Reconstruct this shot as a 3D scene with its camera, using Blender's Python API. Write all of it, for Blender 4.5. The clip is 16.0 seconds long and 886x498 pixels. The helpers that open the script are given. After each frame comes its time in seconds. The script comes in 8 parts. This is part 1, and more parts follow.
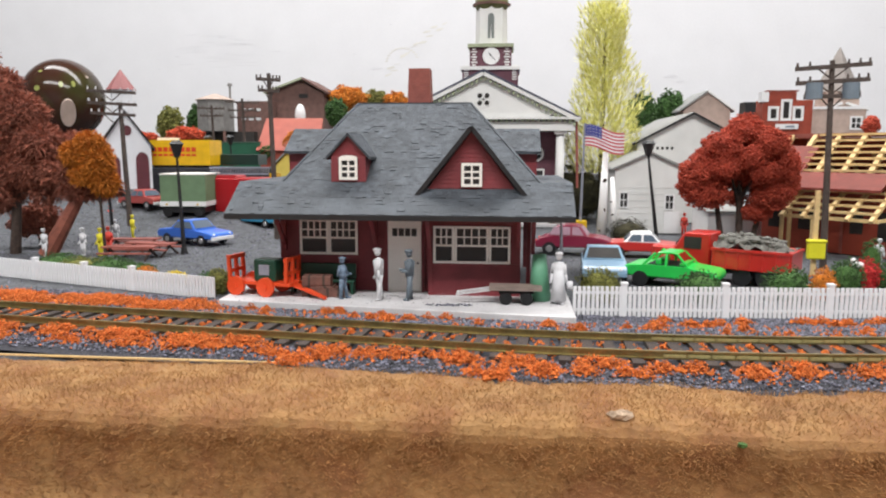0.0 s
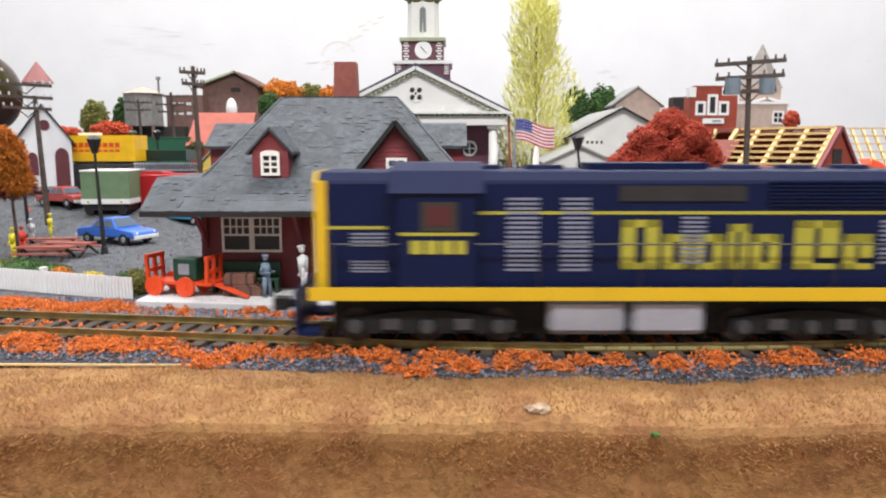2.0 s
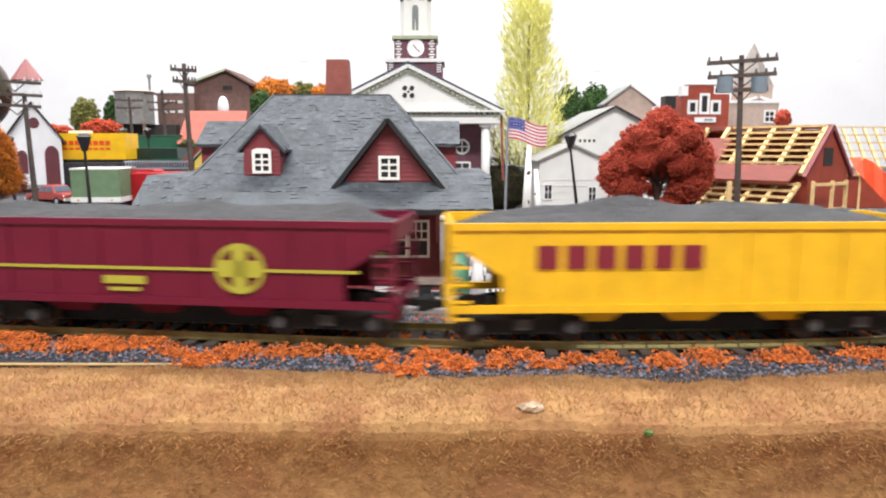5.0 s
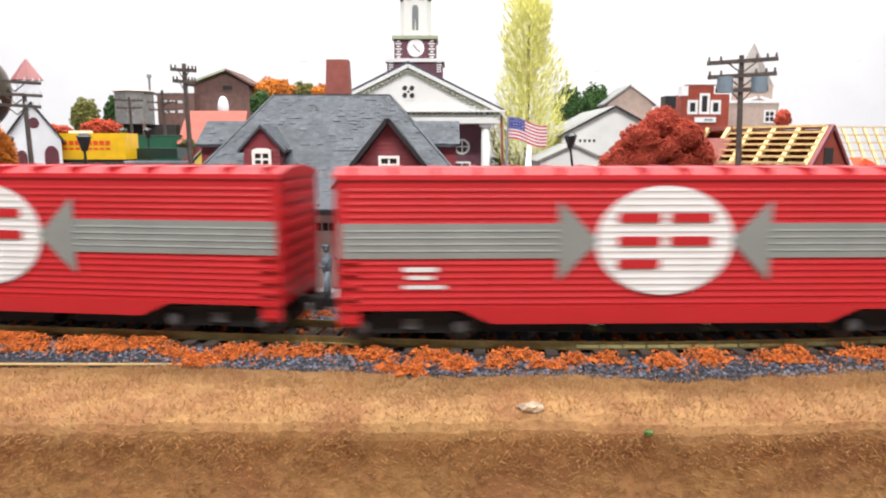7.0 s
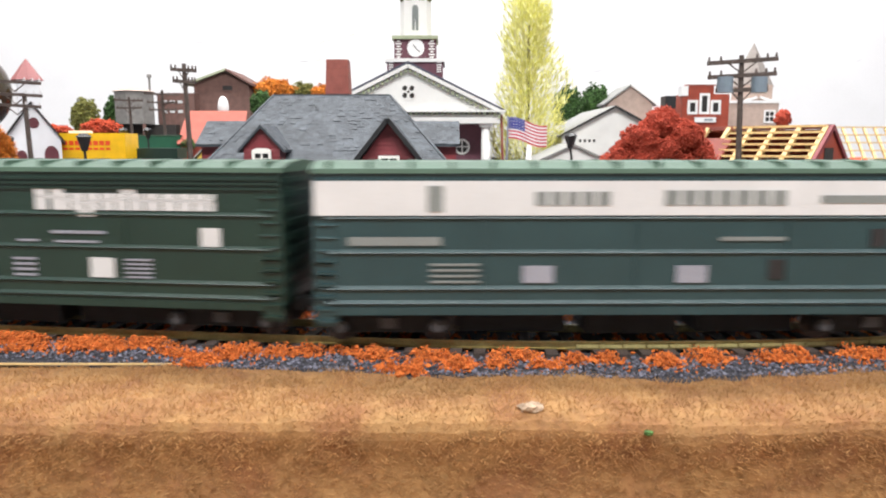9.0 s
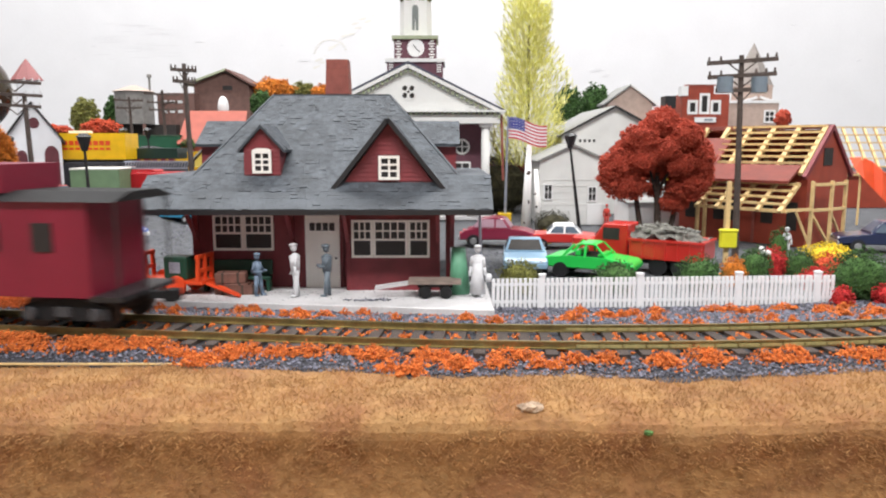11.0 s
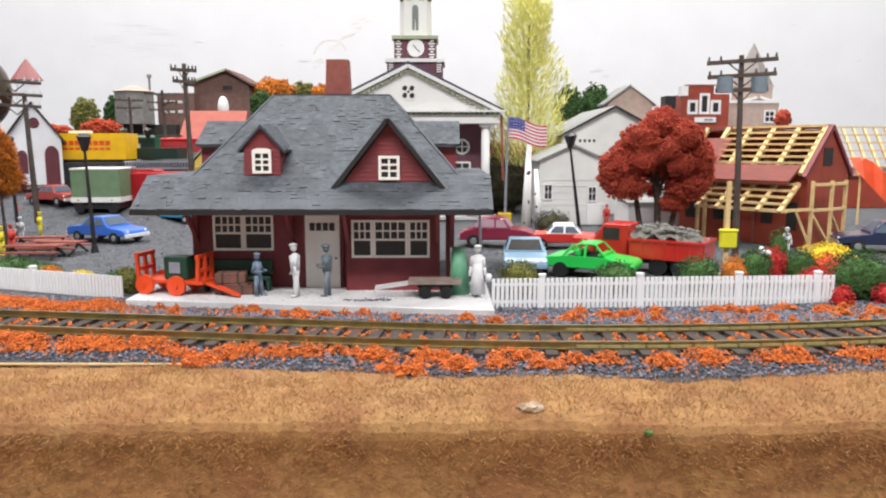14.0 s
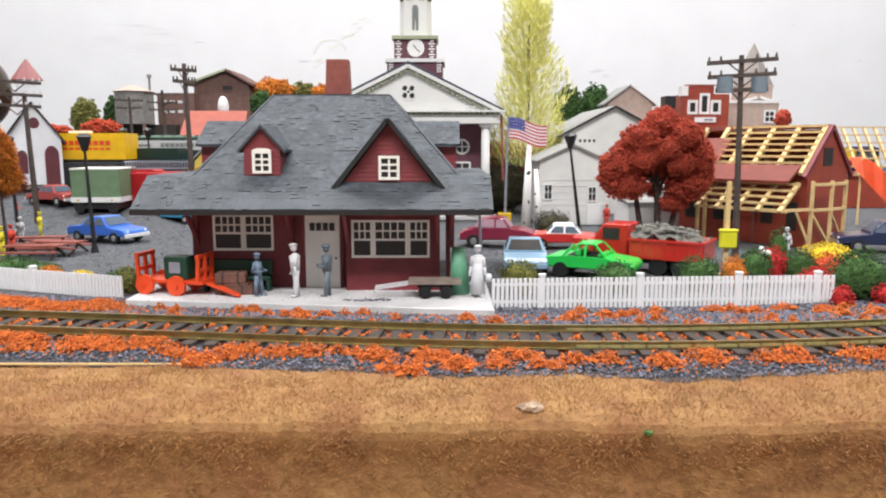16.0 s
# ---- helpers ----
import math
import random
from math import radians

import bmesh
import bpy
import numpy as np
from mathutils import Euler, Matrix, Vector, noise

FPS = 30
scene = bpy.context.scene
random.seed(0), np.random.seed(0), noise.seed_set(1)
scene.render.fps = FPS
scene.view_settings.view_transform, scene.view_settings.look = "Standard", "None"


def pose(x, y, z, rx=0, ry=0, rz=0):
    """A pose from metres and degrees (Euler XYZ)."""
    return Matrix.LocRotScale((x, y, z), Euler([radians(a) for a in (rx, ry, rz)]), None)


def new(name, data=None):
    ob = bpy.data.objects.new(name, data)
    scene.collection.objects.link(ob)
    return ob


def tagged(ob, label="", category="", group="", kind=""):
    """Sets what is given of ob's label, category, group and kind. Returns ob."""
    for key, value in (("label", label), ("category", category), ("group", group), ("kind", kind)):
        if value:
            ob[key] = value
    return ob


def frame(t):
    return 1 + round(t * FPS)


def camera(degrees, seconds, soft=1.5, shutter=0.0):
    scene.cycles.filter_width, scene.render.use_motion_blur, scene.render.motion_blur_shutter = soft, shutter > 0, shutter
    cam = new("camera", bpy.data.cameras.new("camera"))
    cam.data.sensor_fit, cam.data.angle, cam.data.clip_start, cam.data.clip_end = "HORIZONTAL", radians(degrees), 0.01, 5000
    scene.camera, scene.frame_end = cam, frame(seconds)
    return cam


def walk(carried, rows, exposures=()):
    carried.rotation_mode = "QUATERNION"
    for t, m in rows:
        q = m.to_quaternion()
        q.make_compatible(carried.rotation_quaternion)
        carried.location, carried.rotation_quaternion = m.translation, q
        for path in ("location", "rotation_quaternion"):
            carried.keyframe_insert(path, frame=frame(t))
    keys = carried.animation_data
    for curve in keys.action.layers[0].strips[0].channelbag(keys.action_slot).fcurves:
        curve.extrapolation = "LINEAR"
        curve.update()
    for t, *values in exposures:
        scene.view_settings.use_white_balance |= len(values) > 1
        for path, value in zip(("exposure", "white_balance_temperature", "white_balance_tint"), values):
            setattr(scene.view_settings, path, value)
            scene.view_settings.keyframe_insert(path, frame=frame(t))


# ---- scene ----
U = 0.01          # plan numbers are centimetres; the layout is HO, 1:87


def at(x, y, z, rx=0, ry=0, rz=0):
    return pose(x * U, y * U, z * U, rx, ry, rz)


# camera: a short pan to the right, then at rest
cam = camera(62.99, 16.0, soft=2.1, shutter=0.5)
REST = at(0, 0, 5.27, 81.73, 0, 0)
walk(cam, [
    (0.0, at(-0.59, -0.333, 5.305, 82.237, -0.106, 5.196)),
    (0.5, at(-0.455, -0.338, 5.354, 82.158, 0.104, 4.93)),
    (1.0, at(-0.027, -0.121, 5.312, 82.09, 0.343, 2.836)),
    (1.5, at(0.0, -0.08, 5.29, 82.013, 0.158, 0.983)),
    (2.0, at(0.0, -0.08, 5.30, 81.827, 0.061, 0.58)),
    (2.5, at(0.0, -0.08, 5.30, 81.75, 0.0, 0.359)),
    (3.0, at(0.0, -0.05, 5.29, 81.73, 0.0, 0.22)),
    (3.5, at(0.0, -0.02, 5.28, 81.73, 0, 0.09)),
    (4.2, at(0, 0, 5.27, 81.73, 0, 0.0)),
    (6.3, REST), (16.0, REST)],
    exposures=[(0.0, -0.15), (1.0, -0.2), (1.5, -0.12), (2.0, 0.06), (2.5, 0.2), (3.2, 0.31), (9.2, 0.33), (11.3, 0.06), (16.0, 0.02)])

# light: fluorescent fixtures under the ceiling of the train room
world = bpy.data.worlds.new("room_air")
world.use_nodes = True
world.node_tree.nodes["Background"].inputs[0].default_value = (0.9, 0.95, 1.0, 1)
world.node_tree.nodes["Background"].inputs[1].default_value = 0.1
scene.world = world


def tube_lamp(x, y, z, sx, sy, watts):
    lamp = bpy.data.lights.new("fluorescent_light", "AREA")
    lamp.shape, lamp.size, lamp.size_y, lamp.energy = "RECTANGLE", sx * U, sy * U, watts
    lamp.color = (1.0, 0.985, 0.972)
    ob = new("fluorescent_light", lamp)
    ob.matrix_world = at(x, y, z)
    return ob


for lx, ly, lw in ((-60, -70, 27), (60, -70, 27), (-60, 75, 21), (60, 75, 21)):
    tube_lamp(lx, ly, 138, 120, 25, lw)


# ---- materials ----
def mat(name, color, rough=0.6, metal=0.0, var=0.1, scale=120, bump=0.15, fine=1800, other=None, mix=(0.45, 0.6), coat=0.0, spec=0.5):
    """A surface with colour variation at two scales and fine relief; other: a second colour in patches."""
    m = bpy.data.materials.new(name)
    m.use_nodes = True
    nt = m.node_tree
    b = nt.nodes["Principled BSDF"]
    b.inputs["Roughness"].default_value, b.inputs["Metallic"].default_value = rough, metal
    b.inputs["Coat Weight"].default_value = coat
    b.inputs["Specular IOR Level"].default_value = spec
    co = nt.nodes.new("ShaderNodeTexCoord")
    n1, n2 = nt.nodes.new("ShaderNodeTexNoise"), nt.nodes.new("ShaderNodeTexNoise")
    for n, s in ((n1, scale), (n2, fine)):
        n.inputs["Scale"].default_value, n.inputs["Detail"].default_value = s, 4
        nt.links.new(co.outputs["Object"], n.inputs["Vector"])
    ramp = nt.nodes.new("ShaderNodeValToRGB")
    e = ramp.color_ramp.elements
    dark = [max(0, c * (1 - var)) for c in color]
    light = [min(1, c * (1 + var)) for c in color]
    e[0].position, e[1].position = 0.3, 0.7
    e[0].color, e[1].color = (*dark, 1), (*light, 1)
    if other:
        e[0].position, e[1].position = mix
        e[0].color, e[1].color = (*color, 1), (*other, 1)
    nt.links.new(n1.outputs["Fac"], ramp.inputs["Fac"])
    mixer = nt.nodes.new("ShaderNodeMix")
    mixer.data_type, mixer.blend_type = "RGBA", "MULTIPLY"
    mixer.inputs["Factor"].default_value = 1.0
    r2 = nt.nodes.new("ShaderNodeValToRGB")
    r2.color_ramp.elements[0].position, r2.color_ramp.elements[1].position = 0.3, 0.65
    v = 1 - var
    r2.color_ramp.elements[0].color, r2.color_ramp.elements[1].color = (v, v, v, 1), (1, 1, 1, 1)
    nt.links.new(n2.outputs["Fac"], r2.inputs["Fac"])
    nt.links.new(ramp.outputs["Color"], mixer.inputs["A"])
    nt.links.new(r2.outputs["Color"], mixer.inputs["B"])
    nt.links.new(mixer.outputs["Result"], b.inputs["Base Color"])
    if bump:
        bp = nt.nodes.new("ShaderNodeBump")
        bp.inputs["Strength"].default_value, bp.inputs["Distance"].default_value = bump, 0.0006
        nt.links.new(n2.outputs["Fac"], bp.inputs["Height"])
        nt.links.new(bp.outputs["Normal"], b.inputs["Normal"])
    return m


def island(m, low, high):
    """Vary a material's colour from piece to piece of one mesh."""
    nt = m.node_tree
    b = nt.nodes["Principled BSDF"]
    src = b.inputs["Base Color"].links[0].from_socket
    geo, ramp, mx = nt.nodes.new("ShaderNodeNewGeometry"), nt.nodes.new("ShaderNodeValToRGB"), nt.nodes.new("ShaderNodeMix")
    ramp.color_ramp.elements[0].color, ramp.color_ramp.elements[1].color = (*low, 1), (*high, 1)
    mx.data_type, mx.blend_type = "RGBA", "MULTIPLY"
    mx.inputs["Factor"].default_value = 1
    nt.links.new(geo.outputs["Random Per Island"], ramp.inputs["Fac"])
    nt.links.new(src, mx.inputs["A"])
    nt.links.new(ramp.outputs["Color"], mx.inputs["B"])
    nt.links.new(mx.outputs["Result"], b.inputs["Base Color"])
    return m


M_wall = mat("painted_wall", (0.735, 0.735, 0.755), 0.75, var=0.025, scale=14, bump=0.35, fine=260)
M_ceiling = mat("ceiling_paint", (0.8, 0.8, 0.78), 0.9, var=0.04, scale=8)
M_lot = mat("asphalt_lot", (0.095, 0.10, 0.11), 0.95, var=0.4, scale=260, bump=0.6, fine=1500)
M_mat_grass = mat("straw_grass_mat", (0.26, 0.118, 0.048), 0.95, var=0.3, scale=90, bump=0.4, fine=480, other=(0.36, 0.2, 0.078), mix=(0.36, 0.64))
M_straw = island(mat("straw_fibre", (0.43, 0.232, 0.09), 0.9, var=0.25, scale=70, bump=0), (0.8, 0.75, 0.7), (1.22, 1.26, 1.26))
M_earth = mat("ballast_bed", (0.045, 0.045, 0.055), 0.95, var=0.35, scale=500, bump=0.8)
M_stone = island(mat("cinder_ballast", (0.115, 0.115, 0.14), 0.45, var=0.25, scale=900, bump=0.5), (0.12, 0.12, 0.14), (1.9, 1.9, 2.05))
M_orange = island(mat("orange_ground_foam", (0.66, 0.165, 0.032), 0.95, var=0.25, scale=500, bump=0.6), (0.72, 0.66, 0.6), (1.25, 1.35, 1.4))
M_foliage = {
    "red": island(mat("rust_red_foam", (0.50, 0.072, 0.036), 0.9, var=0.25, scale=600, bump=1), (0.78, 0.75, 0.75), (1.2, 1.25, 1.25)),
    "maroon": island(mat("russet_foam", (0.40, 0.135, 0.085), 0.9, var=0.35, scale=600, bump=1), (0.5, 0.5, 0.5), (1.4, 1.35, 1.35)),
    "orange": island(mat("amber_foam", (0.68, 0.23, 0.025), 0.9, var=0.35, scale=600, bump=1), (0.6, 0.55, 0.5), (1.3, 1.3, 1.3)),
    "green": island(mat("green_foam", (0.05, 0.115, 0.028), 0.9, var=0.4, scale=600, bump=1), (0.5, 0.5, 0.5), (1.5, 1.5, 1.4)),
    "olive": island(mat("olive_foam", (0.2, 0.2, 0.05), 0.9, var=0.4, scale=600, bump=1), (0.5, 0.5, 0.5), (1.4, 1.4, 1.3)),
    "yellow": island(mat("yellow_lichen", (0.93, 0.87, 0.22), 0.85, var=0.15, scale=600, bump=0.6), (0.8, 0.8, 0.6), (1.15, 1.15, 2.4)),
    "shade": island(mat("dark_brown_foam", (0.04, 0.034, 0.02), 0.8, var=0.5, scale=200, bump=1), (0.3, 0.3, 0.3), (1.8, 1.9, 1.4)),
    "scarlet": island(mat("scarlet_foam", (0.6, 0.085, 0.03), 0.9, var=0.3, scale=300, bump=1), (0.6, 0.5, 0.5), (1.2, 1.2, 1.2)),
    "flower": island(mat("red_flower_foam", (0.6, 0.03, 0.03), 0.85, var=0.3, scale=600, bump=1), (0.6, 0.5, 0.5), (1.2, 1.2, 1.2)),
    "gold": island(mat("yellow_flower_foam", (0.8, 0.6, 0.03), 0.85, var=0.2, scale=600, bump=1), (0.7, 0.7, 0.6), (1.2, 1.2, 1.2)),
}
M_bark = mat("dark_bark", (0.07, 0.045, 0.035), 0.9, var=0.4, scale=400, bump=0.8)
M_rail = mat("brass_rail", (0.36, 0.30, 0.13), 0.35, 0.85, var=0.25, scale=200)
M_railgleam = mat("pale_brass_highlight", (0.46, 0.41, 0.18), 0.4, 0.4, var=0.2, scale=200)
M_blind = mat("dull_red_blind", (0.07, 0.008, 0.01), 0.6)
M_tie = mat("brown_tie", (0.06, 0.042, 0.035), 0.8, var=0.4, scale=300, bump=0.5)
M_platform = mat("pale_concrete", (0.62, 0.61, 0.62), 0.85, var=0.14, scale=90, bump=0.4)
M_siding = mat("barn_red_siding", (0.20, 0.028, 0.035), 0.55, var=0.18, scale=150, bump=0.2)
M_shingle1 = mat("slate_shingle_piece", (0.066, 0.077, 0.092), 0.65, var=0.32, scale=120, bump=0.3)
M_shingle = island(mat("slate_grey_shingle", (0.066, 0.077, 0.092), 0.65, var=0.3, scale=150, bump=0.6), (0.72, 0.72, 0.73), (1.22, 1.22, 1.22))
M_trim = mat("cream_trim", (0.87, 0.85, 0.80), 0.5, var=0.05, scale=100)
M_white = mat("white_plastic", (0.82, 0.82, 0.82), 0.45, var=0.04, scale=100)
M_fence = mat("white_fence_plastic", (0.84, 0.84, 0.86), 0.45, var=0.03, scale=100)
M_dark = mat("dark_inside", (0.03, 0.025, 0.022), 0.7, var=0.3, scale=200)
M_pane = mat("dark_window_pane", (0.018, 0.016, 0.016), 0.45, var=0.2, scale=60, bump=0.02)
M_brick = mat("red_brick_plastic", (0.30, 0.085, 0.065), 0.6, var=0.15, scale=300, bump=0.2)
M_brick2 = mat("brick_red_plastic", (0.34, 0.055, 0.028), 0.55, var=0.16, scale=120, bump=0.2)
M_wood = mat("basswood_lumber", (0.74, 0.53, 0.25), 0.6, var=0.15, scale=200, bump=0.2)
M_pole = mat("weathered_pole", (0.085, 0.062, 0.052), 0.7, var=0.3, scale=300, bump=0.4)
M_black = mat("black_plastic", (0.018, 0.018, 0.02), 0.4, var=0.2, scale=200)
M_under = mat("grimy_black", (0.013, 0.013, 0.014), 0.65, spec=0.25, var=0.3, scale=200, bump=0.3)
M_worn = mat("worn_grey_black", (0.05, 0.05, 0.055), 0.5, var=0.3, scale=150)
M_blue = mat("dark_blue_paint", (0.0052, 0.010, 0.046), 0.4, var=0.08, scale=60, spec=0.15)
M_yel = mat("warm_yellow_paint", (0.64, 0.41, 0.012), 0.4, var=0.06, scale=60)
M_yelmark = mat("faded_yellow_marking", (0.38, 0.355, 0.04), 0.45, var=0.08, scale=90)
M_louvre = mat("dull_blue_grey_louvre", (0.19, 0.21, 0.30), 0.45, var=0.1, scale=80)
M_tank = mat("silver_tank", (0.34, 0.36, 0.43), 0.4, 0.3, var=0.15, scale=80)
M_gon = mat("bright_red_plastic", (0.35, 0.016, 0.019), 0.4, spec=0.3, var=0.08, scale=60)
M_sp = mat("signal_red_plastic", (0.40, 0.015, 0.02), 0.36, spec=0.3, var=0.06, scale=60)
M_greymark = mat("grey_marking", (0.19, 0.21, 0.205), 0.5, var=0.08, scale=90)
M_whitemark = mat("white_marking", (0.58, 0.59, 0.60), 0.5, var=0.05, scale=90)
M_hopper = mat("maroon_plastic", (0.13, 0.0065, 0.026), 0.4, spec=0.3, var=0.1, scale=60)
M_coal = mat("coal_load", (0.05, 0.05, 0.055), 0.8, var=0.4, scale=700, bump=1.0)
M_green = mat("dark_green_plastic", (0.0125, 0.034, 0.026), 0.36, spec=0.45, var=0.1, scale=60)
M_green2 = mat("blue_green_plastic", (0.02, 0.05, 0.055), 0.36, spec=0.45, var=0.1, scale=60)
M_roofgreen = mat("weathered_green_roof", (0.065, 0.12, 0.085), 0.5, var=0.12, scale=60)
M_caboose = mat("caboose_red_plastic", (0.18, 0.009, 0.026), 0.4, var=0.1, scale=60)
M_spool = mat("grey_cable_reel", (0.22, 0.23, 0.235), 0.6, var=0.1, scale=120, bump=0.2)
M_wagon = mat("orange_red_plastic", (0.74, 0.075, 0.02), 0.4, var=0.1, scale=100)
M_bench = mat("bottle_green_plastic", (0.012, 0.06, 0.035), 0.45, var=0.2, scale=100)
M_crate = mat("brown_crate", (0.17, 0.075, 0.055), 0.7, var=0.25, scale=200)
M_cartwood = mat("grey_brown_planks", (0.26, 0.2, 0.17), 0.7, var=0.25, scale=200)
M_figw = mat("pale_figure_paint", (0.66, 0.66, 0.68), 0.6, var=0.1, scale=300)
M_figg = mat("grey_figure_paint", (0.13, 0.16, 0.19), 0.6, var=0.2, scale=300)
M_figc = mat("blue_grey_figure_paint", (0.16, 0.22, 0.30), 0.6, var=0.3, scale=400)
M_figy = mat("yellow_figure_paint", (0.75, 0.65, 0.03), 0.6, var=0.1, scale=300)
M_figr = mat("red_figure_paint", (0.6, 0.05, 0.03), 0.6, var=0.1, scale=300)
M_glass = mat("tinted_car_glass", (0.10, 0.13, 0.17), 0.1, var=0.1, scale=60, bump=0)
M_chrome = mat("dull_chrome", (0.6, 0.6, 0.6), 0.3, 0.8, var=0.1, scale=100)
M_court = mat("white_courthouse", (0.80, 0.80, 0.78), 0.5, var=0.05, scale=60)
M_purple = mat("maroon_brick_tower", (0.13, 0.045, 0.065), 0.6, var=0.2, scale=200, bump=0.3)
M_shed = mat("off_white_boards", (0.73, 0.73, 0.71), 0.6, var=0.08, scale=60)
M_greyroof = mat("grey_roof", (0.30, 0.30, 0.29), 0.7, var=0.12, scale=120)
M_tan = mat("tan_pink_brick", (0.52, 0.40, 0.34), 0.6, var=0.12, scale=120)
M_coral = mat("coral_red_roof", (0.38, 0.085, 0.055), 0.6, var=0.1, scale=100)
M_greywood = mat("grey_weathered_boards", (0.22, 0.21, 0.20), 0.75, var=0.2, scale=150)
M_barn = mat("brown_barn_boards", (0.16, 0.085, 0.07), 0.75, var=0.2, scale=150)
M_barnroof = mat("pale_green_roof", (0.38, 0.42, 0.28), 0.7, var=0.1, scale=100)
M_yellowroof = mat("lemon_wall", (0.70, 0.58, 0.12), 0.6, var=0.1, scale=100)
M_purpleroof = mat("mauve_roof", (0.30, 0.11, 0.11), 0.6, var=0.12, scale=100)
M_church = mat("church_white", (0.76, 0.78, 0.82), 0.5, var=0.06, scale=60)
M_birch = mat("birch_bark", (0.92, 0.92, 0.91), 0.7, var=0.1, scale=150, other=(0.12, 0.11, 0.1), mix=(0.66, 0.72))
M_insul = mat("blue_grey_transformer", (0.20, 0.25, 0.30), 0.45, var=0.1, scale=200)
M_sign = mat("acid_yellow_sign", (0.78, 0.74, 0.03), 0.5, var=0.08, scale=100)
M_flagred = mat("flag_red_stripe", (0.55, 0.06, 0.10), 0.7, var=0.05, scale=100)
M_flagblue = mat("flag_blue", (0.06, 0.07, 0.30), 0.7, var=0.1, scale=100)
M_pink = mat("terracotta_roof", (0.2, 0.034, 0.021), 0.6, var=0.15, scale=150)
M_gravel = mat("grey_pile", (0.17, 0.165, 0.145), 0.8, var=0.35, scale=400, bump=1)


def paint(name, color):
    return mat(name, color, 0.28, var=0.05, scale=60, bump=0.03, coat=0.35)


# ---- mesh helpers (centimetres) ----
def box(bm, x0, x1, y0, y1, z0, z1):
    v = [bm.verts.new(p) for p in ((x0, y0, z0), (x1, y0, z0), (x1, y1, z0), (x0, y1, z0), (x0, y0, z1), (x1, y0, z1), (x1, y1, z1), (x0, y1, z1))]
    for q in ((0, 3, 2, 1), (4, 5, 6, 7), (0, 1, 5, 4), (1, 2, 6, 5), (2, 3, 7, 6), (3, 0, 4, 7)):
        bm.faces.new([v[i] for i in q])
    return bm


def slab(bm, pts, d):
    """A prism: the polygon pts, pushed along d."""
    a = [bm.verts.new(p) for p in pts]
    b = [bm.verts.new(Vector(p) + Vector(d)) for p in pts]
    bm.faces.new(a[::-1])
    bm.faces.new(b)
    for i in range(len(pts)):
        j = (i + 1) % len(pts)
        bm.faces.new((a[i], a[j], b[j], b[i]))
    return bm


def rod(bm, a, b, r0, r1=None, n=10):
    a, b = Vector(a), Vector(b)
    r1 = r0 if r1 is None else r1
    q = (b - a).to_track_quat("Z", "Y")
    ra = [bm.verts.new(a + q @ Vector((r0 * math.cos(k * math.tau / n), r0 * math.sin(k * math.tau / n), 0))) for k in range(n)]
    rb = [bm.verts.new(b + q @ Vector((r1 * math.cos(k * math.tau / n), r1 * math.sin(k * math.tau / n), 0))) for k in range(n)]
    bm.faces.new(ra[::-1])
    bm.faces.new(rb)
    for k in range(n):
        bm.faces.new((ra[k], ra[(k + 1) % n], rb[(k + 1) % n], rb[k]))
    return bm


def beam(bm, a, b, w, h):
    """A squared timber from a to b."""
    a, b = Vector(a), Vector(b)
    q = (b - a).to_track_quat("X", "Z")
    pts = [a + q @ Vector((0, sx * w / 2, sz * h / 2)) for sx, sz in ((-1, -1), (1, -1), (1, 1), (-1, 1))]
    return slab(bm, pts, b - a)


def blob(bm, c, r, sx=1, sy=1, sz=1, sub=1, rough=0.2):
    made = bmesh.ops.create_icosphere(bm, subdivisions=sub, radius=r)["verts"]
    for v in made:
        k = 1 + random.uniform(-rough, rough)
        v.co = Vector((v.co.x * sx * k + c[0], v.co.y * sy * k + c[1], v.co.z * sz * k + c[2]))
    return bm


def solid(name, bm, material, smooth=False, bevel=0):
    if bevel:
        bmesh.ops.bevel(bm, geom=list(bm.edges), offset=bevel, segments=1, affect="EDGES", clamp_overlap=True)
    bmesh.ops.recalc_face_normals(bm, faces=list(bm.faces))
    bmesh.ops.scale(bm, vec=(U, U, U), verts=list(bm.verts))
    me = bpy.data.meshes.new(name)
    bm.to_mesh(me)
    bm.free()
    me.materials.append(material)
    if smooth:
        for p in me.polygons:
            p.use_smooth = True
    return new(name, me)


def part(name, bm, material, parent, label="", smooth=False, bevel=0):
    ob = solid(name, bm, material, smooth, bevel)
    ob.parent = parent
    return tagged(ob, label)


def thing(name, label, category, x=0, y=0, z=0, rz=0, group="", kind=""):
    ob = new(name)
    ob.empty_display_size = 0.01
    ob.matrix_basis = at(x, y, z, 0, 0, rz)
    return tagged(ob, label, category, group, kind)


def one(name, bm, material, label, category, kind="", smooth=False, group="", bevel=0):
    return tagged(solid(name, bm, material, smooth, bevel), label, category, group, kind)


def mesh_of(name, verts, faces, material):
    me = bpy.data.meshes.new(name)
    me.from_pydata([(x * U, y * U, z * U) for x, y, z in verts], [], faces)
    me.materials.append(material)
    me.update()
    return new(name, me)


N = bmesh.new
rnd = random.Random(7)


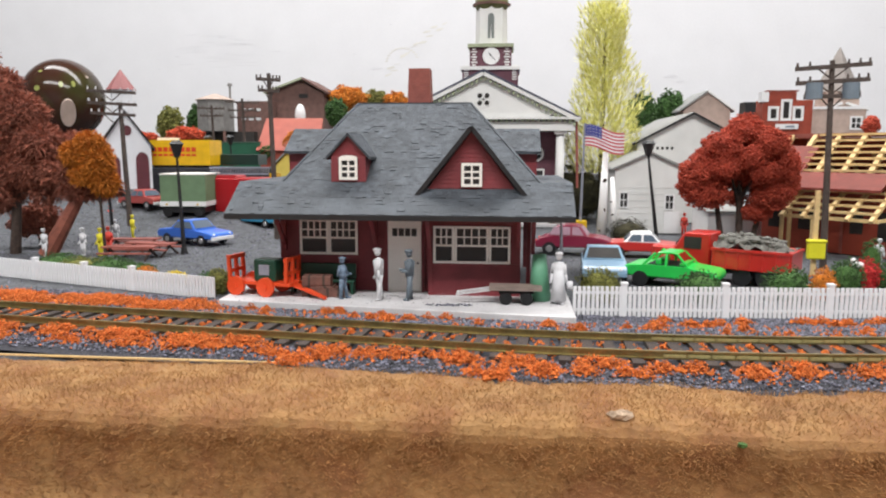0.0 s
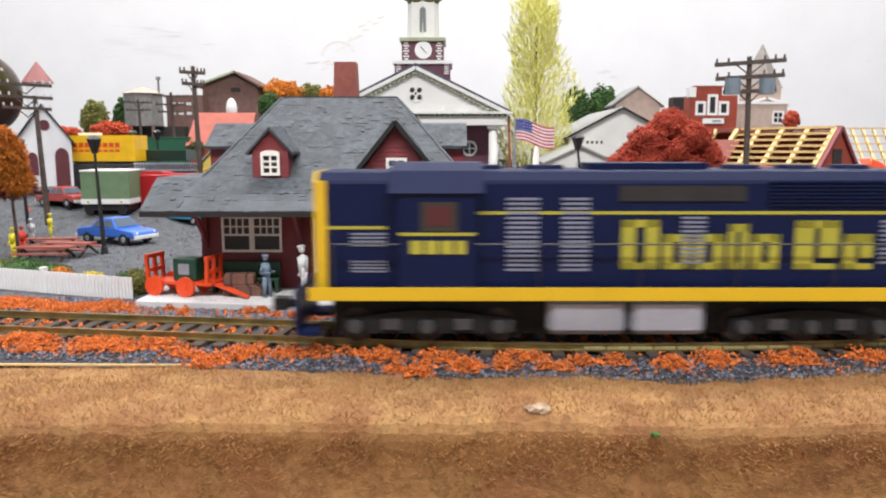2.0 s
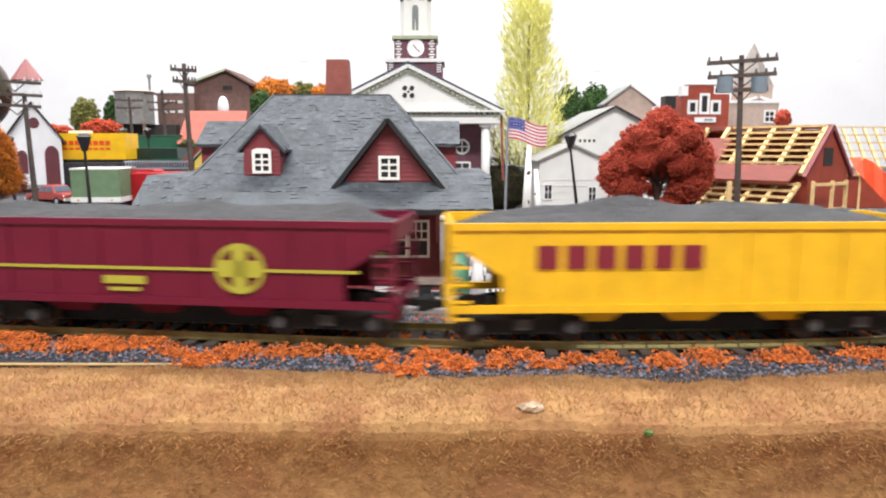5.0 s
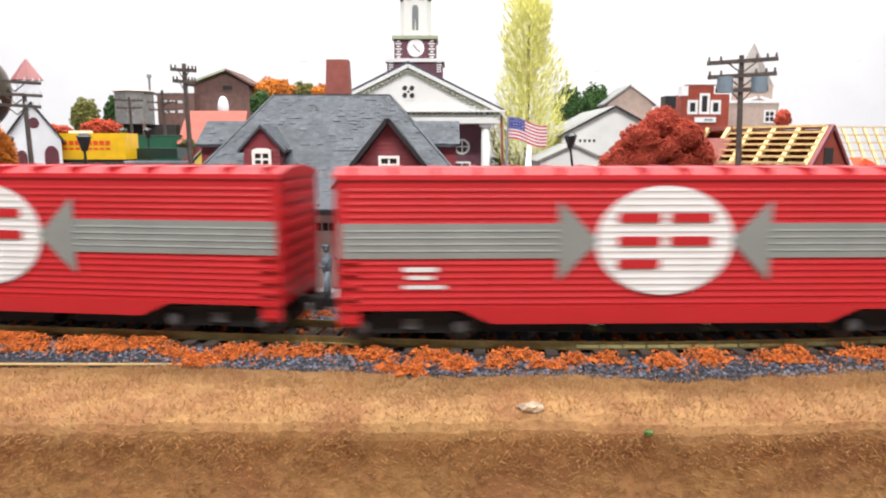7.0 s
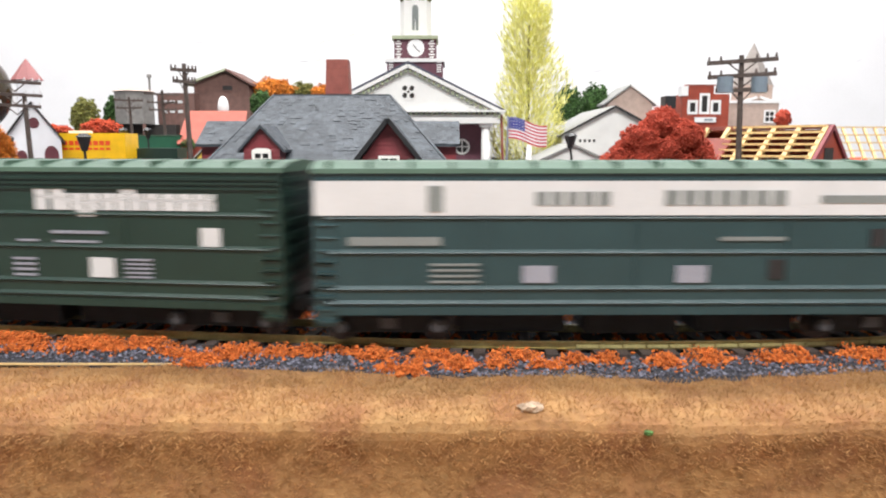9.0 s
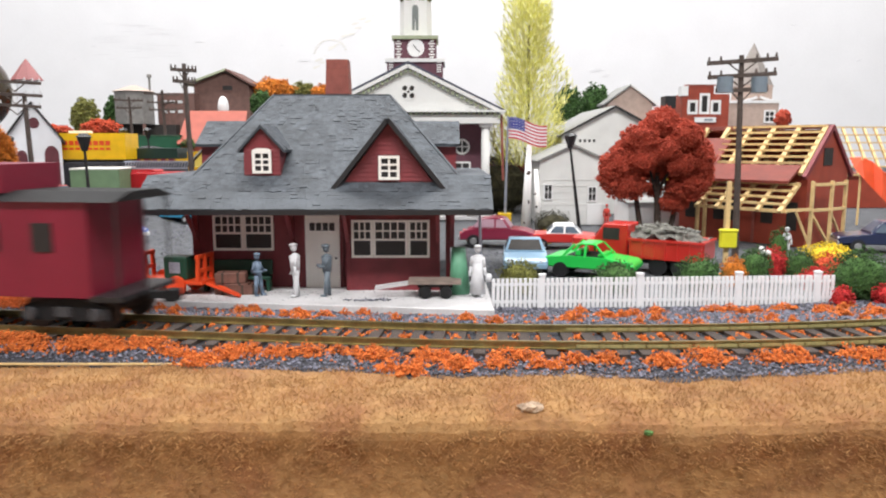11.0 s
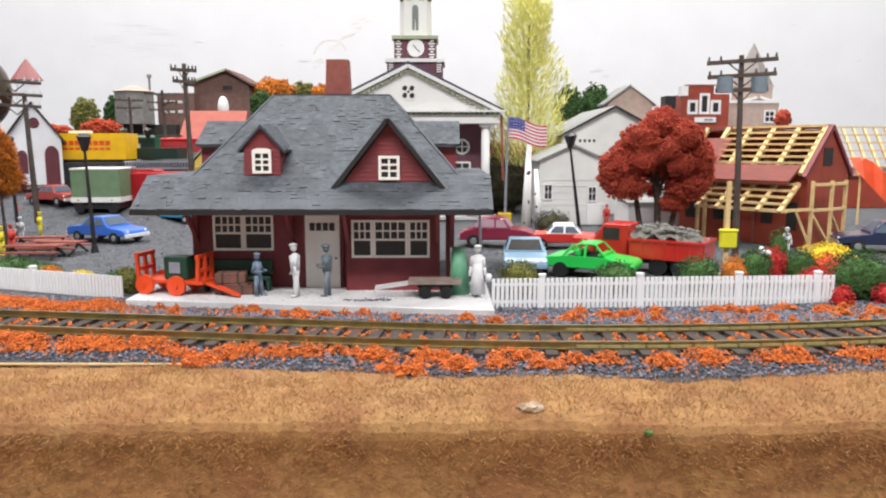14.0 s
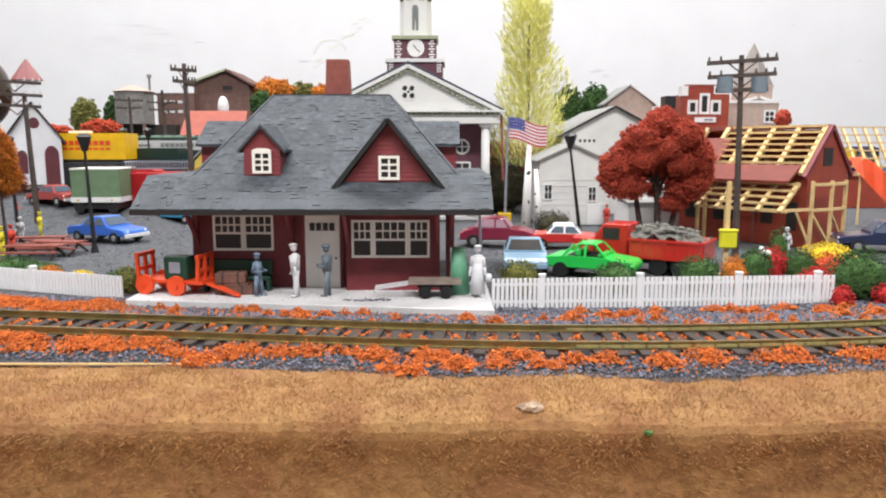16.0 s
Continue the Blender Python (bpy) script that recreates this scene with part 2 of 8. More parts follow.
# ---- the setting ----
def track_point(s):
    """Centre line of the loop, s centimetres along the way of travel from the curve's lowest point."""
    r, a1, x_turn, r2, y_back = 55.0, 0.128, -30.0, 23.06, 70.0
    if s < -r * 0.9:
        d = -s - r * 0.9
        return 4.5 + r * math.sin(0.9) + d * math.cos(0.9), 74.85 - r * math.cos(0.9) + d * math.sin(0.9), 0.0
    if s < r * a1:
        return 4.5 - r * math.sin(s / r), 74.85 - r * math.cos(s / r), 0.0
    px, py = 4.5 - r * math.sin(a1), 74.85 - r * math.cos(a1)
    d, straight = s - r * a1, (px - x_turn) / math.cos(a1)
    if d < straight:
        return px - d * math.cos(a1), py + d * math.sin(a1), 0.0
    qx, qy = x_turn, py + straight * math.sin(a1)
    cx, cy = qx + r2 * math.sin(a1), qy + r2 * math.cos(a1)
    d -= straight
    turn = math.pi - a1
    k = min(1.0, d / (r2 * turn))
    rise = 1.25 * k * k * (3 - 2 * k)
    if d < r2 * turn:
        a = a1 + d / r2
        return cx - r2 * math.sin(a), cy - r2 * math.cos(a), rise
    d -= r2 * turn
    if d < 18:
        return cx + d, cy + r2, rise
    a = min((d - 18) / 60, 0.8)
    d2 = d - 18 - a * 60
    fall = 1.25 * max(0.0, 1 - (d - 18) / 40)
    return cx + 18 + 60 * math.sin(a) + d2 * math.cos(a), cy + r2 + 60 * (1 - math.cos(a)) + d2 * math.sin(a), fall


def track_frame(s):
    x, y, z = track_point(s)
    x2, y2, z2 = track_point(s + 0.2)
    h = math.hypot(x2 - x, y2 - y)
    return x, y, z, (x2 - x) / h, (y2 - y) / h


# ground of the table: one sheet, rising towards the back
def ground_z(x, y):
    z = -0.55 if y > 19.4 else -0.95
    if y > 66:
        z += 1.2 * min(1, (y - 66) / 3) if x < 0 else 1.2 * min(1, (y - 66) / 20)
    k = min(max((-x - 20) / 3, 0), 1) * min(max((46 + x) / 4, 0), 1)
    z += 2.1 * k * min(max((y - 48) / 10, 0), 1) * min(max((69 - y) / 4, 0), 1)
    return z + 0.05 * noise.noise((x * 0.3, y * 0.3, 0))


nx, ny = 150, 110
gv, gf = [], []
for j in range(ny + 1):
    for i in range(nx + 1):
        x, y = -130 + 260 * i / nx, 17.6 + 132 * j / ny
        gv.append((x, y, ground_z(x, y)))
for j in range(ny):
    for i in range(nx):
        a = j * (nx + 1) + i
        gf.append((a, a + 1, a + nx + 2, a + nx + 1))
ground = mesh_of("ground", gv, gf, M_lot)
tagged(ground, "dark grey textured layout surface like asphalt", "ground", kind="structure")

# straw-coloured grass mat along the table's edge, rolled down over it
prof = [(18.75, -0.85), (18.6, -0.62), (18.3, -0.55), (17.0, -0.53), (15.9, -0.56), (15.5, -0.59), (15.2, -0.65), (15.0, -0.76), (14.89, -0.92), (14.88, -1.1), (14.92, -1.3), (14.95, -1.5), (14.97, -1.75), (14.97, -2.0), (14.94, -2.3), (14.87, -2.6), (14.7, -2.9), (14.4, -3.15), (14.05, -3.35), (13.6, -3.52), (13.2, -3.65), (12, -3.75), (6, -3.8), (-20, -3.9)]
fine = []
for (y0, z0), (y1, z1) in zip(prof, prof[1:]):
    k = max(1, int(math.hypot(y1 - y0, z1 - z0) / 0.16)) if y0 > 13 else 4
    fine += [(y0 + (y1 - y0) * i / k, z0 + (z1 - z0) * i / k) for i in range(k)]
gv, gf, cols = [], [], 330
for y, z in fine:
    for i in range(cols + 1):
        x = -27 + 54 * i / cols
        edge = 0.0
        if y > 17:
            edge = (y - 17) / 1.5 * (0.30 * math.exp(-((x + 0.7) / 1.6) ** 2) + 0.3 / (1 + math.exp(-(x - 1.5) * 1.2)) + 0.05 * noise.noise((x * 0.7, 3, 0)))
        bump = 0.07 * noise.noise((x * 1.6, y * 1.6, z * 1.6)) + 0.04 * noise.noise((x * 6, y * 6, z * 6)) + 0.13 * noise.noise((x * 0.25, y * 0.25, 5))
        gv.append((x, y + edge + bump * 0.5, z + bump * (0.3 if y > 17.5 else 0.8)))
for j in range(len(fine) - 1):
    for i in range(cols):
        a = j * (cols + 1) + i
        gf.append((a, a + cols + 1, a + cols + 2, a + 1))
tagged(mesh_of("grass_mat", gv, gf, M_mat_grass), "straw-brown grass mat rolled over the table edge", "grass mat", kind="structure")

# short straw fibres standing on the mat
fy = np.array([y for y, z in fine])
fz = np.array([z for y, z in fine])
fl = np.concatenate([[0], np.cumsum(np.hypot(np.diff(fy), np.diff(fz)))])
stop = float(fl[max(i for i in range(len(fy)) if fy[i] > 13.7)])
bv, bf = [], []
for k in range(130000):
    u = rnd.uniform(0.25, stop)
    y, z = float(np.interp(u, fl, fy)), float(np.interp(u, fl, fz))
    x = rnd.uniform(-17, 14.5) * (0.72 + 0.28 * max(0, y - 12.5) / 6)
    ny_, nz_ = float(np.interp(u + 0.3, fl, fy)) - y, float(np.interp(u + 0.3, fl, fz)) - z
    n = Vector((0, nz_, -ny_)).normalized()
    edge = (y - 17) / 1.5 * (0.3 * math.exp(-((x + 0.7) / 1.6) ** 2) + 0.3 / (1 + math.exp(-(x - 1.5) * 1.2))) if y > 17 else 0
    clump = noise.noise((x * 1.1, u * 1.1, 2))
    if clump < -0.2 and rnd.random() < 0.35:
        continue
    bump = 0.07 * noise.noise((x * 1.6, y * 1.6, z * 1.6)) + 0.13 * noise.noise((x * 0.25, y * 0.25, 5))
    p = Vector((x, y + edge + bump * 0.5, z + bump * 0.8 - 0.03))
    d = (n + Vector((rnd.uniform(-1.2, 1.2), rnd.uniform(-1.2, 1.2), rnd.uniform(-0.3, 0.6)))).normalized() * rnd.uniform(0.06, 0.17)
    w = Vector((rnd.uniform(-1, 1), rnd.uniform(-1, 1), rnd.uniform(-1, 1))).normalized() * rnd.uniform(0.005, 0.012)
    b = len(bv)
    bv += [tuple(p - w), tuple(p + w), tuple(p + d + w * 0.4), tuple(p + d - w * 0.4)]
    bf.append((b, b + 1, b + 2, b + 3))
tagged(mesh_of("straw_fibres", bv, bf, M_straw), "short straw-coloured fibres of the grass mat", "grass", kind="stuff")
# a pale crumb and a green one lying on the mat
M_pebble = mat("pale_pebble", (0.40, 0.29, 0.2), 0.8, var=0.3, scale=300, bump=0.6)
pebble = thing("pebble", "pale grey pebble lying on the straw mat", "pebble", 1.93, 15.35, -0.5)
part("stone", blob(N(), (0, 0, 0), 0.2, 1.25, 1.0, 0.6, 2, 0.3), M_pebble, pebble)

crumb_green = thing("foam_crumb", "tiny green foam crumb on the straw mat", "foam crumb", 4.42, 14.75, -0.85)
part("crumb", blob(N(), (0, 0, 0), 0.09, 1.3, 1, 0.8, 1, 0.25), M_foliage["green"], crumb_green)
bm = N()
beam(bm, (-17, 18.55, -0.5), (-3.6, 18.62, -0.54), 0.05, 0.05)
one("edge_strip", bm, M_wood, "thin pale wooden strip along the ballast edge", "wooden strip", "structure")

# ballast bed under the front track
gv, gf = [], []
for i in range(121):
    s = 26 - 52 * i / 120
    x, y, z, hx, hy = track_frame(s)
    for w, zz in ((4.2, -0.5), (2.2, -0.3), (0.0, -0.33), (-1.4, -0.34), (-2.6, -0.62)):
        gv.append((x + hy * w, y - hx * w, zz))
for i in range(120):
    for k in range(4):
        a = i * 5 + k
        gf.append((a, a + 1, a + 6, a + 5))
tagged(mesh_of("ballast_bed", gv, gf, M_earth), "dark cinder ballast bed under the front track", "ballast", kind="structure")


def front_y(x, w):
    """Place w centimetres behind the front centre line at x."""
    s = 4.5 - x
    px, py, pz, hx, hy = track_frame(s)
    return py + w


def bed_z(w):
    return float(np.interp(w, (-2.6, -1.4, 0.0, 2.2, 4.2), (-0.62, -0.34, -0.33, -0.3, -0.5)))


# loose cinders
sv, sf = [], []
oct_f = ((0, 2, 4), (2, 1, 4), (1, 3, 4), (3, 0, 4), (2, 0, 5), (1, 2, 5), (3, 1, 5), (0, 3, 5))


def stone(x, y, z, r):
    b = len(sv)
    a = rnd.uniform(0, 3.14)
    ca, sa = math.cos(a), math.sin(a)
    for dx, dy, dz in ((1, 0, 0), (-1, 0, 0), (0, 1, 0), (0, -1, 0), (0, 0, 1), (0, 0, -1)):
        k = r * rnd.uniform(0.6, 1.3)
        sv.append((x + (dx * ca - dy * sa) * k, y + (dx * sa + dy * ca) * k, z + dz * k * 0.8))
    sf.extend(tuple(b + i for i in f) for f in oct_f)


for k in range(40000):
    x = rnd.uniform(-21, 17)
    w = rnd.uniform(-2.35, 5.2)
    if abs(w) < 1.35:
        stone(x, front_y(x, w), bed_z(w) - rnd.uniform(0.02, 0.07), rnd.uniform(0.028, 0.06))
    else:
        stone(x, front_y(x, w), bed_z(w) + rnd.uniform(0, 0.05), rnd.uniform(0.028, 0.07))
stones = mesh_of("loose_ballast", sv, sf, M_stone)
tagged(stones, "loose blue-grey cinder ballast beside the rails", "ballast", kind="stuff")

# orange foam tufts
ov, of = [], []


def flake(store_v, store_f, x, y, z, r):
    b = len(store_v)
    for dx, dy, dz in ((1, 0, 0), (-1, 0, 0), (0, 1, 0), (0, -1, 0), (0, 0, 1), (0, 0, -1)):
        k = r * rnd.uniform(0.5, 1.4)
        store_v.append((x + dx * k + rnd.uniform(-r, r) * 0.3, y + dy * k + rnd.uniform(-r, r) * 0.3, z + dz * k + rnd.uniform(-r, r) * 0.3))
    store_f.extend(tuple(b + i for i in f) for f in oct_f)


def tuft(x, w, size):
    y0 = front_y(x, w)
    tall = 0.1 if abs(w) < 0.8 else 0.24
    for k in range(int(22 * size / 0.3)):
        dx, dy = rnd.gauss(0, size * 0.7), rnd.gauss(0, size * 0.32)
        flake(ov, of, x + dx, y0 + dy, bed_z(w + dy) + rnd.uniform(0.1, 0.45) * tall, rnd.uniform(0.05, 0.09) * (0.6 if tall < 0.2 else 1.0))
    for k in range(int(190 * size / 0.3)):
        dx, dy = rnd.gauss(0, size * 0.85), rnd.gauss(0, size * 0.42)
        h = max(0, tall * (1 - (dx / (size * 1.6)) ** 2)) * rnd.random()
        flake(ov, of, x + dx, y0 + dy, bed_z(w + dy) + 0.03 + h, rnd.uniform(0.014, 0.045))


for k in range(16):
    tuft(rnd.uniform(-19, -9), rnd.gauss(-1.4, 0.14), rnd.uniform(0.2, 0.45))
for k in range(60):
    tuft(rnd.uniform(-19, 16), rnd.gauss(-1.5, 0.16), rnd.uniform(0.12, 0.42))
for k in range(16):
    tuft(rnd.uniform(-8, 6), rnd.uniform(-2.3, -1.7), rnd.uniform(0.14, 0.3))
for k in range(230):
    tuft(rnd.uniform(-19, 16), rnd.uniform(-0.72, 0.72), rnd.uniform(0.04, 0.11))
for k in range(2600):
    x, w = rnd.uniform(-20, 17), rnd.uniform(-2.3, 3.9)
    flake(ov, of, x, front_y(x, w), bed_z(w) + 0.05, rnd.uniform(0.025, 0.06))
for k in range(44):
    tuft(rnd.uniform(-11, 16), rnd.uniform(1.4, 3.6), rnd.uniform(0.1, 0.22))
for k in range(52):
    x = rnd.uniform(-22, -11.5)
    tuft(x, rnd.uniform(1.9, 4.0) + 0.02 * (-11.5 - x), rnd.uniform(0.3, 0.6))
for k in range(16):
    tuft(rnd.uniform(3, 15), rnd.uniform(3.6, 4.6), rnd.uniform(0.12, 0.28))
tagged(mesh_of("orange_tufts", ov, of, M_orange), "bright orange ground foam tufts on the ballast", "ground foam", kind="stuff")

# track: rails and ties
railway = thing("railway_track", "brass-coloured model track on dark brown ties", "railway track", kind="structure")


def rail(side, s0, s1, step, zo=0.0):
    v, f = [], []
    prof = ((-0.06, -0.22), (0.06, -0.22), (0.06, -0.19), (0.022, -0.17), (0.022, -0.07), (0.042, -0.05), (0.042, 0.0), (-0.042, 0.0), (-0.042, -0.05), (-0.022, -0.07), (-0.022, -0.17), (-0.06, -0.19))
    count = int((s1 - s0) / step)
    for i in range(count + 1):
        s = s0 + (s1 - s0) * i / count
        x, y, z, hx, hy = track_frame(s)
        for w, h in prof:
            v.append((x - hy * (side * 0.9 + w), y + hx * (side * 0.9 + w), z + h + zo))
    n = len(prof)
    for i in range(count):
        for k in range(n):
            f.append((i * n + k, i * n + (k + 1) % n, (i + 1) * n + (k + 1) % n, (i + 1) * n + k))
    ob = mesh_of("rail", v, f, M_rail)
    ob.parent = railway
    return ob


for side in (-1, 1):
    rail(side, -60, 36, 0.8)
    rail(side, 36, 150, 1.2)
tie_bm = N()
box(tie_bm, -0.16, 0.16, -1.45, 1.45, -0.36, -0.21)
first = part("tie", tie_bm, M_tie, railway)
count = 0
s = -22.0
while s < 24:
    x, y, z, hx, hy = track_frame(s)
    ob = first if count == 0 else new("tie", first.data)
    ob.parent = railway
    ob.matrix_basis = at(x, y, z, 0, 0, math.degrees(math.atan2(hy, hx)) + rnd.uniform(-1.5, 1.5))
    count += 1
    s += 0.62
# pale brass strips on the outer rail webs at the right paint a highlight
for k in range(24):
    s = 0.6 - k * 0.62
    x, y, z, hx, hy = track_frame(s)
    for side in (-1, 1):
        bm = N()
        box(bm, -0.29, 0.29, -0.015, 0.015, -0.17, -0.085)
        ob = part("rail_highlight", bm, M_railgleam, railway, "pale strip painting the highlight along the rail web")
        ob.matrix_basis = at(x - hy * (0.9 * side * -1 + 0.05), y + hx * (0.9 * side * -1 + 0.05), z, 0, 0, math.degrees(math.atan2(hy, hx)))

# grit strewn over the lot
lv, lf = [], []
for k in range(9000):
    x, y = rnd.uniform(-36, -6), rnd.uniform(28, 58)
    flake(lv, lf, x, y, ground_z(x, y), rnd.uniform(0.02, 0.07))
for k in range(3500):
    x, y = rnd.uniform(1, 24), rnd.uniform(26.5, 40)
    flake(lv, lf, x, y, ground_z(x, y), rnd.uniform(0.02, 0.06))
tagged(mesh_of("lot_grit", lv, lf, M_stone), "dark grit strewn over the asphalt lot", "gravel", kind="stuff")

# room around the table
bm = N()
box(bm, -320, 320, 150, 160, -120, 160)
one("wall_north", bm, M_wall, "white painted wall with scuffs behind the layout", "wall", "structure")
for nm, d in (("wall_east", (300, 310, -260, 150)), ("wall_west", (-310, -300, -260, 150)), ("wall_south", (-300, 300, -260, -250))):
    bm = N()
    box(bm, *d, -120, 160)
    one(nm, bm, M_wall, "plain white painted room wall", "wall", "structure")
bm = N()
box(bm, -320, 320, -260, 160, 160, 170)
one("ceiling", bm, M_ceiling, "plain white room ceiling", "ceiling", "structure")
bm = N()
box(bm, -320, 320, -260, 160, -130, -120)
one("floor", bm, M_greyroof, "plain grey room floor", "floor", "structure")
bm = N()
box(bm, -130, 130, -22, 149.5, -9, -4.2)
table = one("layout_table", bm, M_cartwood, "plain wooden table under the model layout", "table", "structure")
for tx_ in (-120, 0, 120):
    for ty_ in (-15, 140):
        part("table_leg", box(N(), tx_ - 4, tx_ + 4, ty_ - 4, ty_ + 4, -120, -7), M_cartwood, table)
# old stains and scuffs on the wall paint
M_scuff = mat("grey_wall_scuff", (0.69, 0.69, 0.712), 0.9, var=0.06, scale=30)
M_stain = mat("tan_wall_stain", (0.71, 0.695, 0.65), 0.9, var=0.08, scale=30)
wall_n = bpy.data.objects["wall_north"]


scuffs = []


def scuff(x, z, wide, high, material, tilt):
    bm = N()
    scuffs.append(x)
    d = 0.0007 * len(scuffs)
    ring = [(x + wide * math.cos(a) * rnd.uniform(0.6, 1) + tilt * math.sin(a), 149.99 - d, z + high * math.sin(a) * rnd.uniform(0.6, 1)) for a in [k * math.tau / 18 for k in range(18)]]
    slab(bm, ring, (0, 0.012 + d, 0))
    part("scuff", bm, material, wall_n, "faint scuff on the wall paint")


for k in range(24):
    scuff(-62 + rnd.uniform(-7, 7), 22.2 + k * 0.3, rnd.uniform(1.0, 4.5), 0.06, M_scuff, 0)
for k in range(16):
    u = k / 15
    scuff(-25.5 + 11 * u + rnd.uniform(-1.2, 1.2), 21.3 + 9.2 * u + rnd.uniform(-0.8, 0.8), rnd.uniform(0.2, 0.9), rnd.uniform(0.1, 0.5), M_stain, 0.5)
for k in range(14):
    a = 0.4 + k * 0.2
    scuff(-22.6 + 3.3 * math.cos(a), 23.0 + 3.0 * math.sin(a), 0.42, 0.16, M_stain, 0.1)
for k in range(9):
    scuff(rnd.uniform(-80, 90), rnd.uniform(20, 32), rnd.uniform(0.2, 1.2), rnd.uniform(0.05, 0.15), M_scuff, 0.1)
for x, z, w in ((31, 20, 1.6), (33, 19, 0.8), (84, 22, 0.4), (-28, 22, 1.4), (20, 30, 0.7)):
    scuff(x, z, w, 0.35, M_scuff, 0.4)


# ---- the station ----
def shingles(parent, a, b, c, d, rows, size=0.22, lift=0.02, material=None, single=False):
    """Courses of overlapping shingles on the quad a b (eave) c d (ridge: d over a)."""
    a, b, c, d = Vector(a), Vector(b), Vector(c), Vector(d)
    n = (b - a).cross(d - a).normalized()
    if n.z < 0:
        n = -n
    v, f = [], []
    for r in range(rows):
        l0, l1 = a.lerp(d, r / rows), a.lerp(d, min(1, (r + 1.15) / rows))
        r0, r1 = b.lerp(c, r / rows), b.lerp(c, min(1, (r + 1.15) / rows))
        wide = (r0 - l0).length
        if wide < 0.1:
            continue
        x = -rnd.random() * size
        while x < wide:
            w = size * rnd.uniform(0.6, 1.35)
            u0, u1 = max(0, x) / wide, min(wide, x + w - 0.012) / wide
            x += w
            if u1 - u0 < 0.01 / wide:
                continue
            drop = rnd.uniform(-0.035, 0.025) / max(0.1, (l1 - l0).length)
            p0, p1 = l0.lerp(l1, drop), r0.lerp(r1, drop)
            k = len(v)
            t = lift * (rnd.uniform(1.3, 2.0) if rnd.random() < 0.12 else rnd.uniform(0.4, 0.95))
            low0, low1 = p0.lerp(p1, u0), p0.lerp(p1, u1)
            hi0, hi1 = l1.lerp(r1, u0), l1.lerp(r1, u1)
            v += [tuple(low0 + n * 0.004), tuple(low1 + n * 0.004), tuple(hi1 + n * 0.006), tuple(hi0 + n * 0.006), tuple(low0 + n * t), tuple(low1 + n * t), tuple(hi1 + n * 0.012), tuple(hi0 + n * 0.012)]
            f += [(k + 4, k + 5, k + 6, k + 7), (k, k + 1, k + 5, k + 4), (k, k + 4, k + 7, k + 3), (k + 1, k + 2, k + 6, k + 5)]
    if single:
        for k in range(0, len(v), 8):
            ob = mesh_of("shingle", v[k:k + 8], [(4, 5, 6, 7), (0, 1, 5, 4), (0, 4, 7, 3), (1, 2, 6, 5)], M_shingle1)
            ob.parent = parent
        return None
    ob = mesh_of("shingle_field", v, f, material or M_shingle)
    ob.parent = parent
    return tagged(ob, "grey slate-like shingles", kind="stuff")


def boards_wall(bm, x0, x1, y, z0, z1, pitch, out=0.03):
    """Clapboards on a wall that faces -y."""
    z = z0
    while z < z1 - 0.01:
        zz = min(z1, z + pitch)
        slab(bm, [(x0, y, z), (x0, y - out, z), (x0, y - 0.006, zz), (x0, y, zz)], (x1 - x0, 0, 0))
        z += pitch


def even_sash(parent, x0, x1, z0, z1, y, cols, rows, frame=0.1, bar=0.08):
    """A small window of even panes in a wall that faces -y."""
    win = part("window", box(N(), x0, x1, y - 0.01, y + 0.02, z0, z1), M_pane, parent, "dark window panes in a cream frame")
    bm = N()
    for q in ((x0, x0 + frame, z0, z1), (x1 - frame, x1, z0, z1), (x0 + frame, x1 - frame, z0, z0 + frame), (x0 + frame, x1 - frame, z1 - frame, z1)):
        box(bm, q[0], q[1], y - 0.09, y - 0.012, q[2], q[3])
    part("frame", bm, M_trim, win)
    bm = N()
    for k in range(1, cols):
        x = x0 + frame + (x1 - x0 - 2 * frame) * k / cols
        box(bm, x - bar / 2, x + bar / 2, y - 0.06, y - 0.014, z0 + frame, z1 - frame)
    for k in range(1, rows):
        z = z0 + frame + (z1 - z0 - 2 * frame) * k / rows
        box(bm, x0 + frame, x1 - frame, y - 0.057, y - 0.014, z - bar / 2, z + bar / 2)
    part("muntins", bm, M_trim, win)
    return win


def sash(parent, x0, x1, z0, z1, y, cols, split=0.52, rows=2, frame=0.09, bar=0.05):
    """A window in a wall that faces -y: frame, muntins in the upper sash, panes."""
    win = part("window", box(N(), x0, x1, y - 0.01, y + 0.02, z0, z1), M_pane, parent, "dark window panes in a cream frame")
    bm = N()
    zm = z0 + (z1 - z0) * (1 - split)
    for q in ((x0, x0 + frame, z0, z1), (x1 - frame, x1, z0, z1), (x0 + frame, x1 - frame, z0, z0 + frame), (x0 + frame, x1 - frame, z1 - frame, z1), (x0 + frame, x1 - frame, zm - frame * 0.4, zm + frame * 0.4)):
        box(bm, q[0], q[1], y - 0.08, y - 0.012, q[2], q[3])
    part("frame", bm, M_trim, win)
    bm = N()
    for k in range(1, cols):
        x = x0 + frame + (x1 - x0 - 2 * frame) * k / cols
        box(bm, x - bar / 2, x + bar / 2, y - 0.06, y - 0.014, zm, z1 - frame)
    for k in range(1, rows):
        z = zm + (z1 - frame - zm) * k / rows
        box(bm, x0 + frame, x1 - frame, y - 0.058, y - 0.014, z - bar / 2, z + bar / 2)
    part("muntins", bm, M_trim, win)
    return win


station = thing("railway_station", "small barn-red railway station with a grey shingled hip roof", "station")
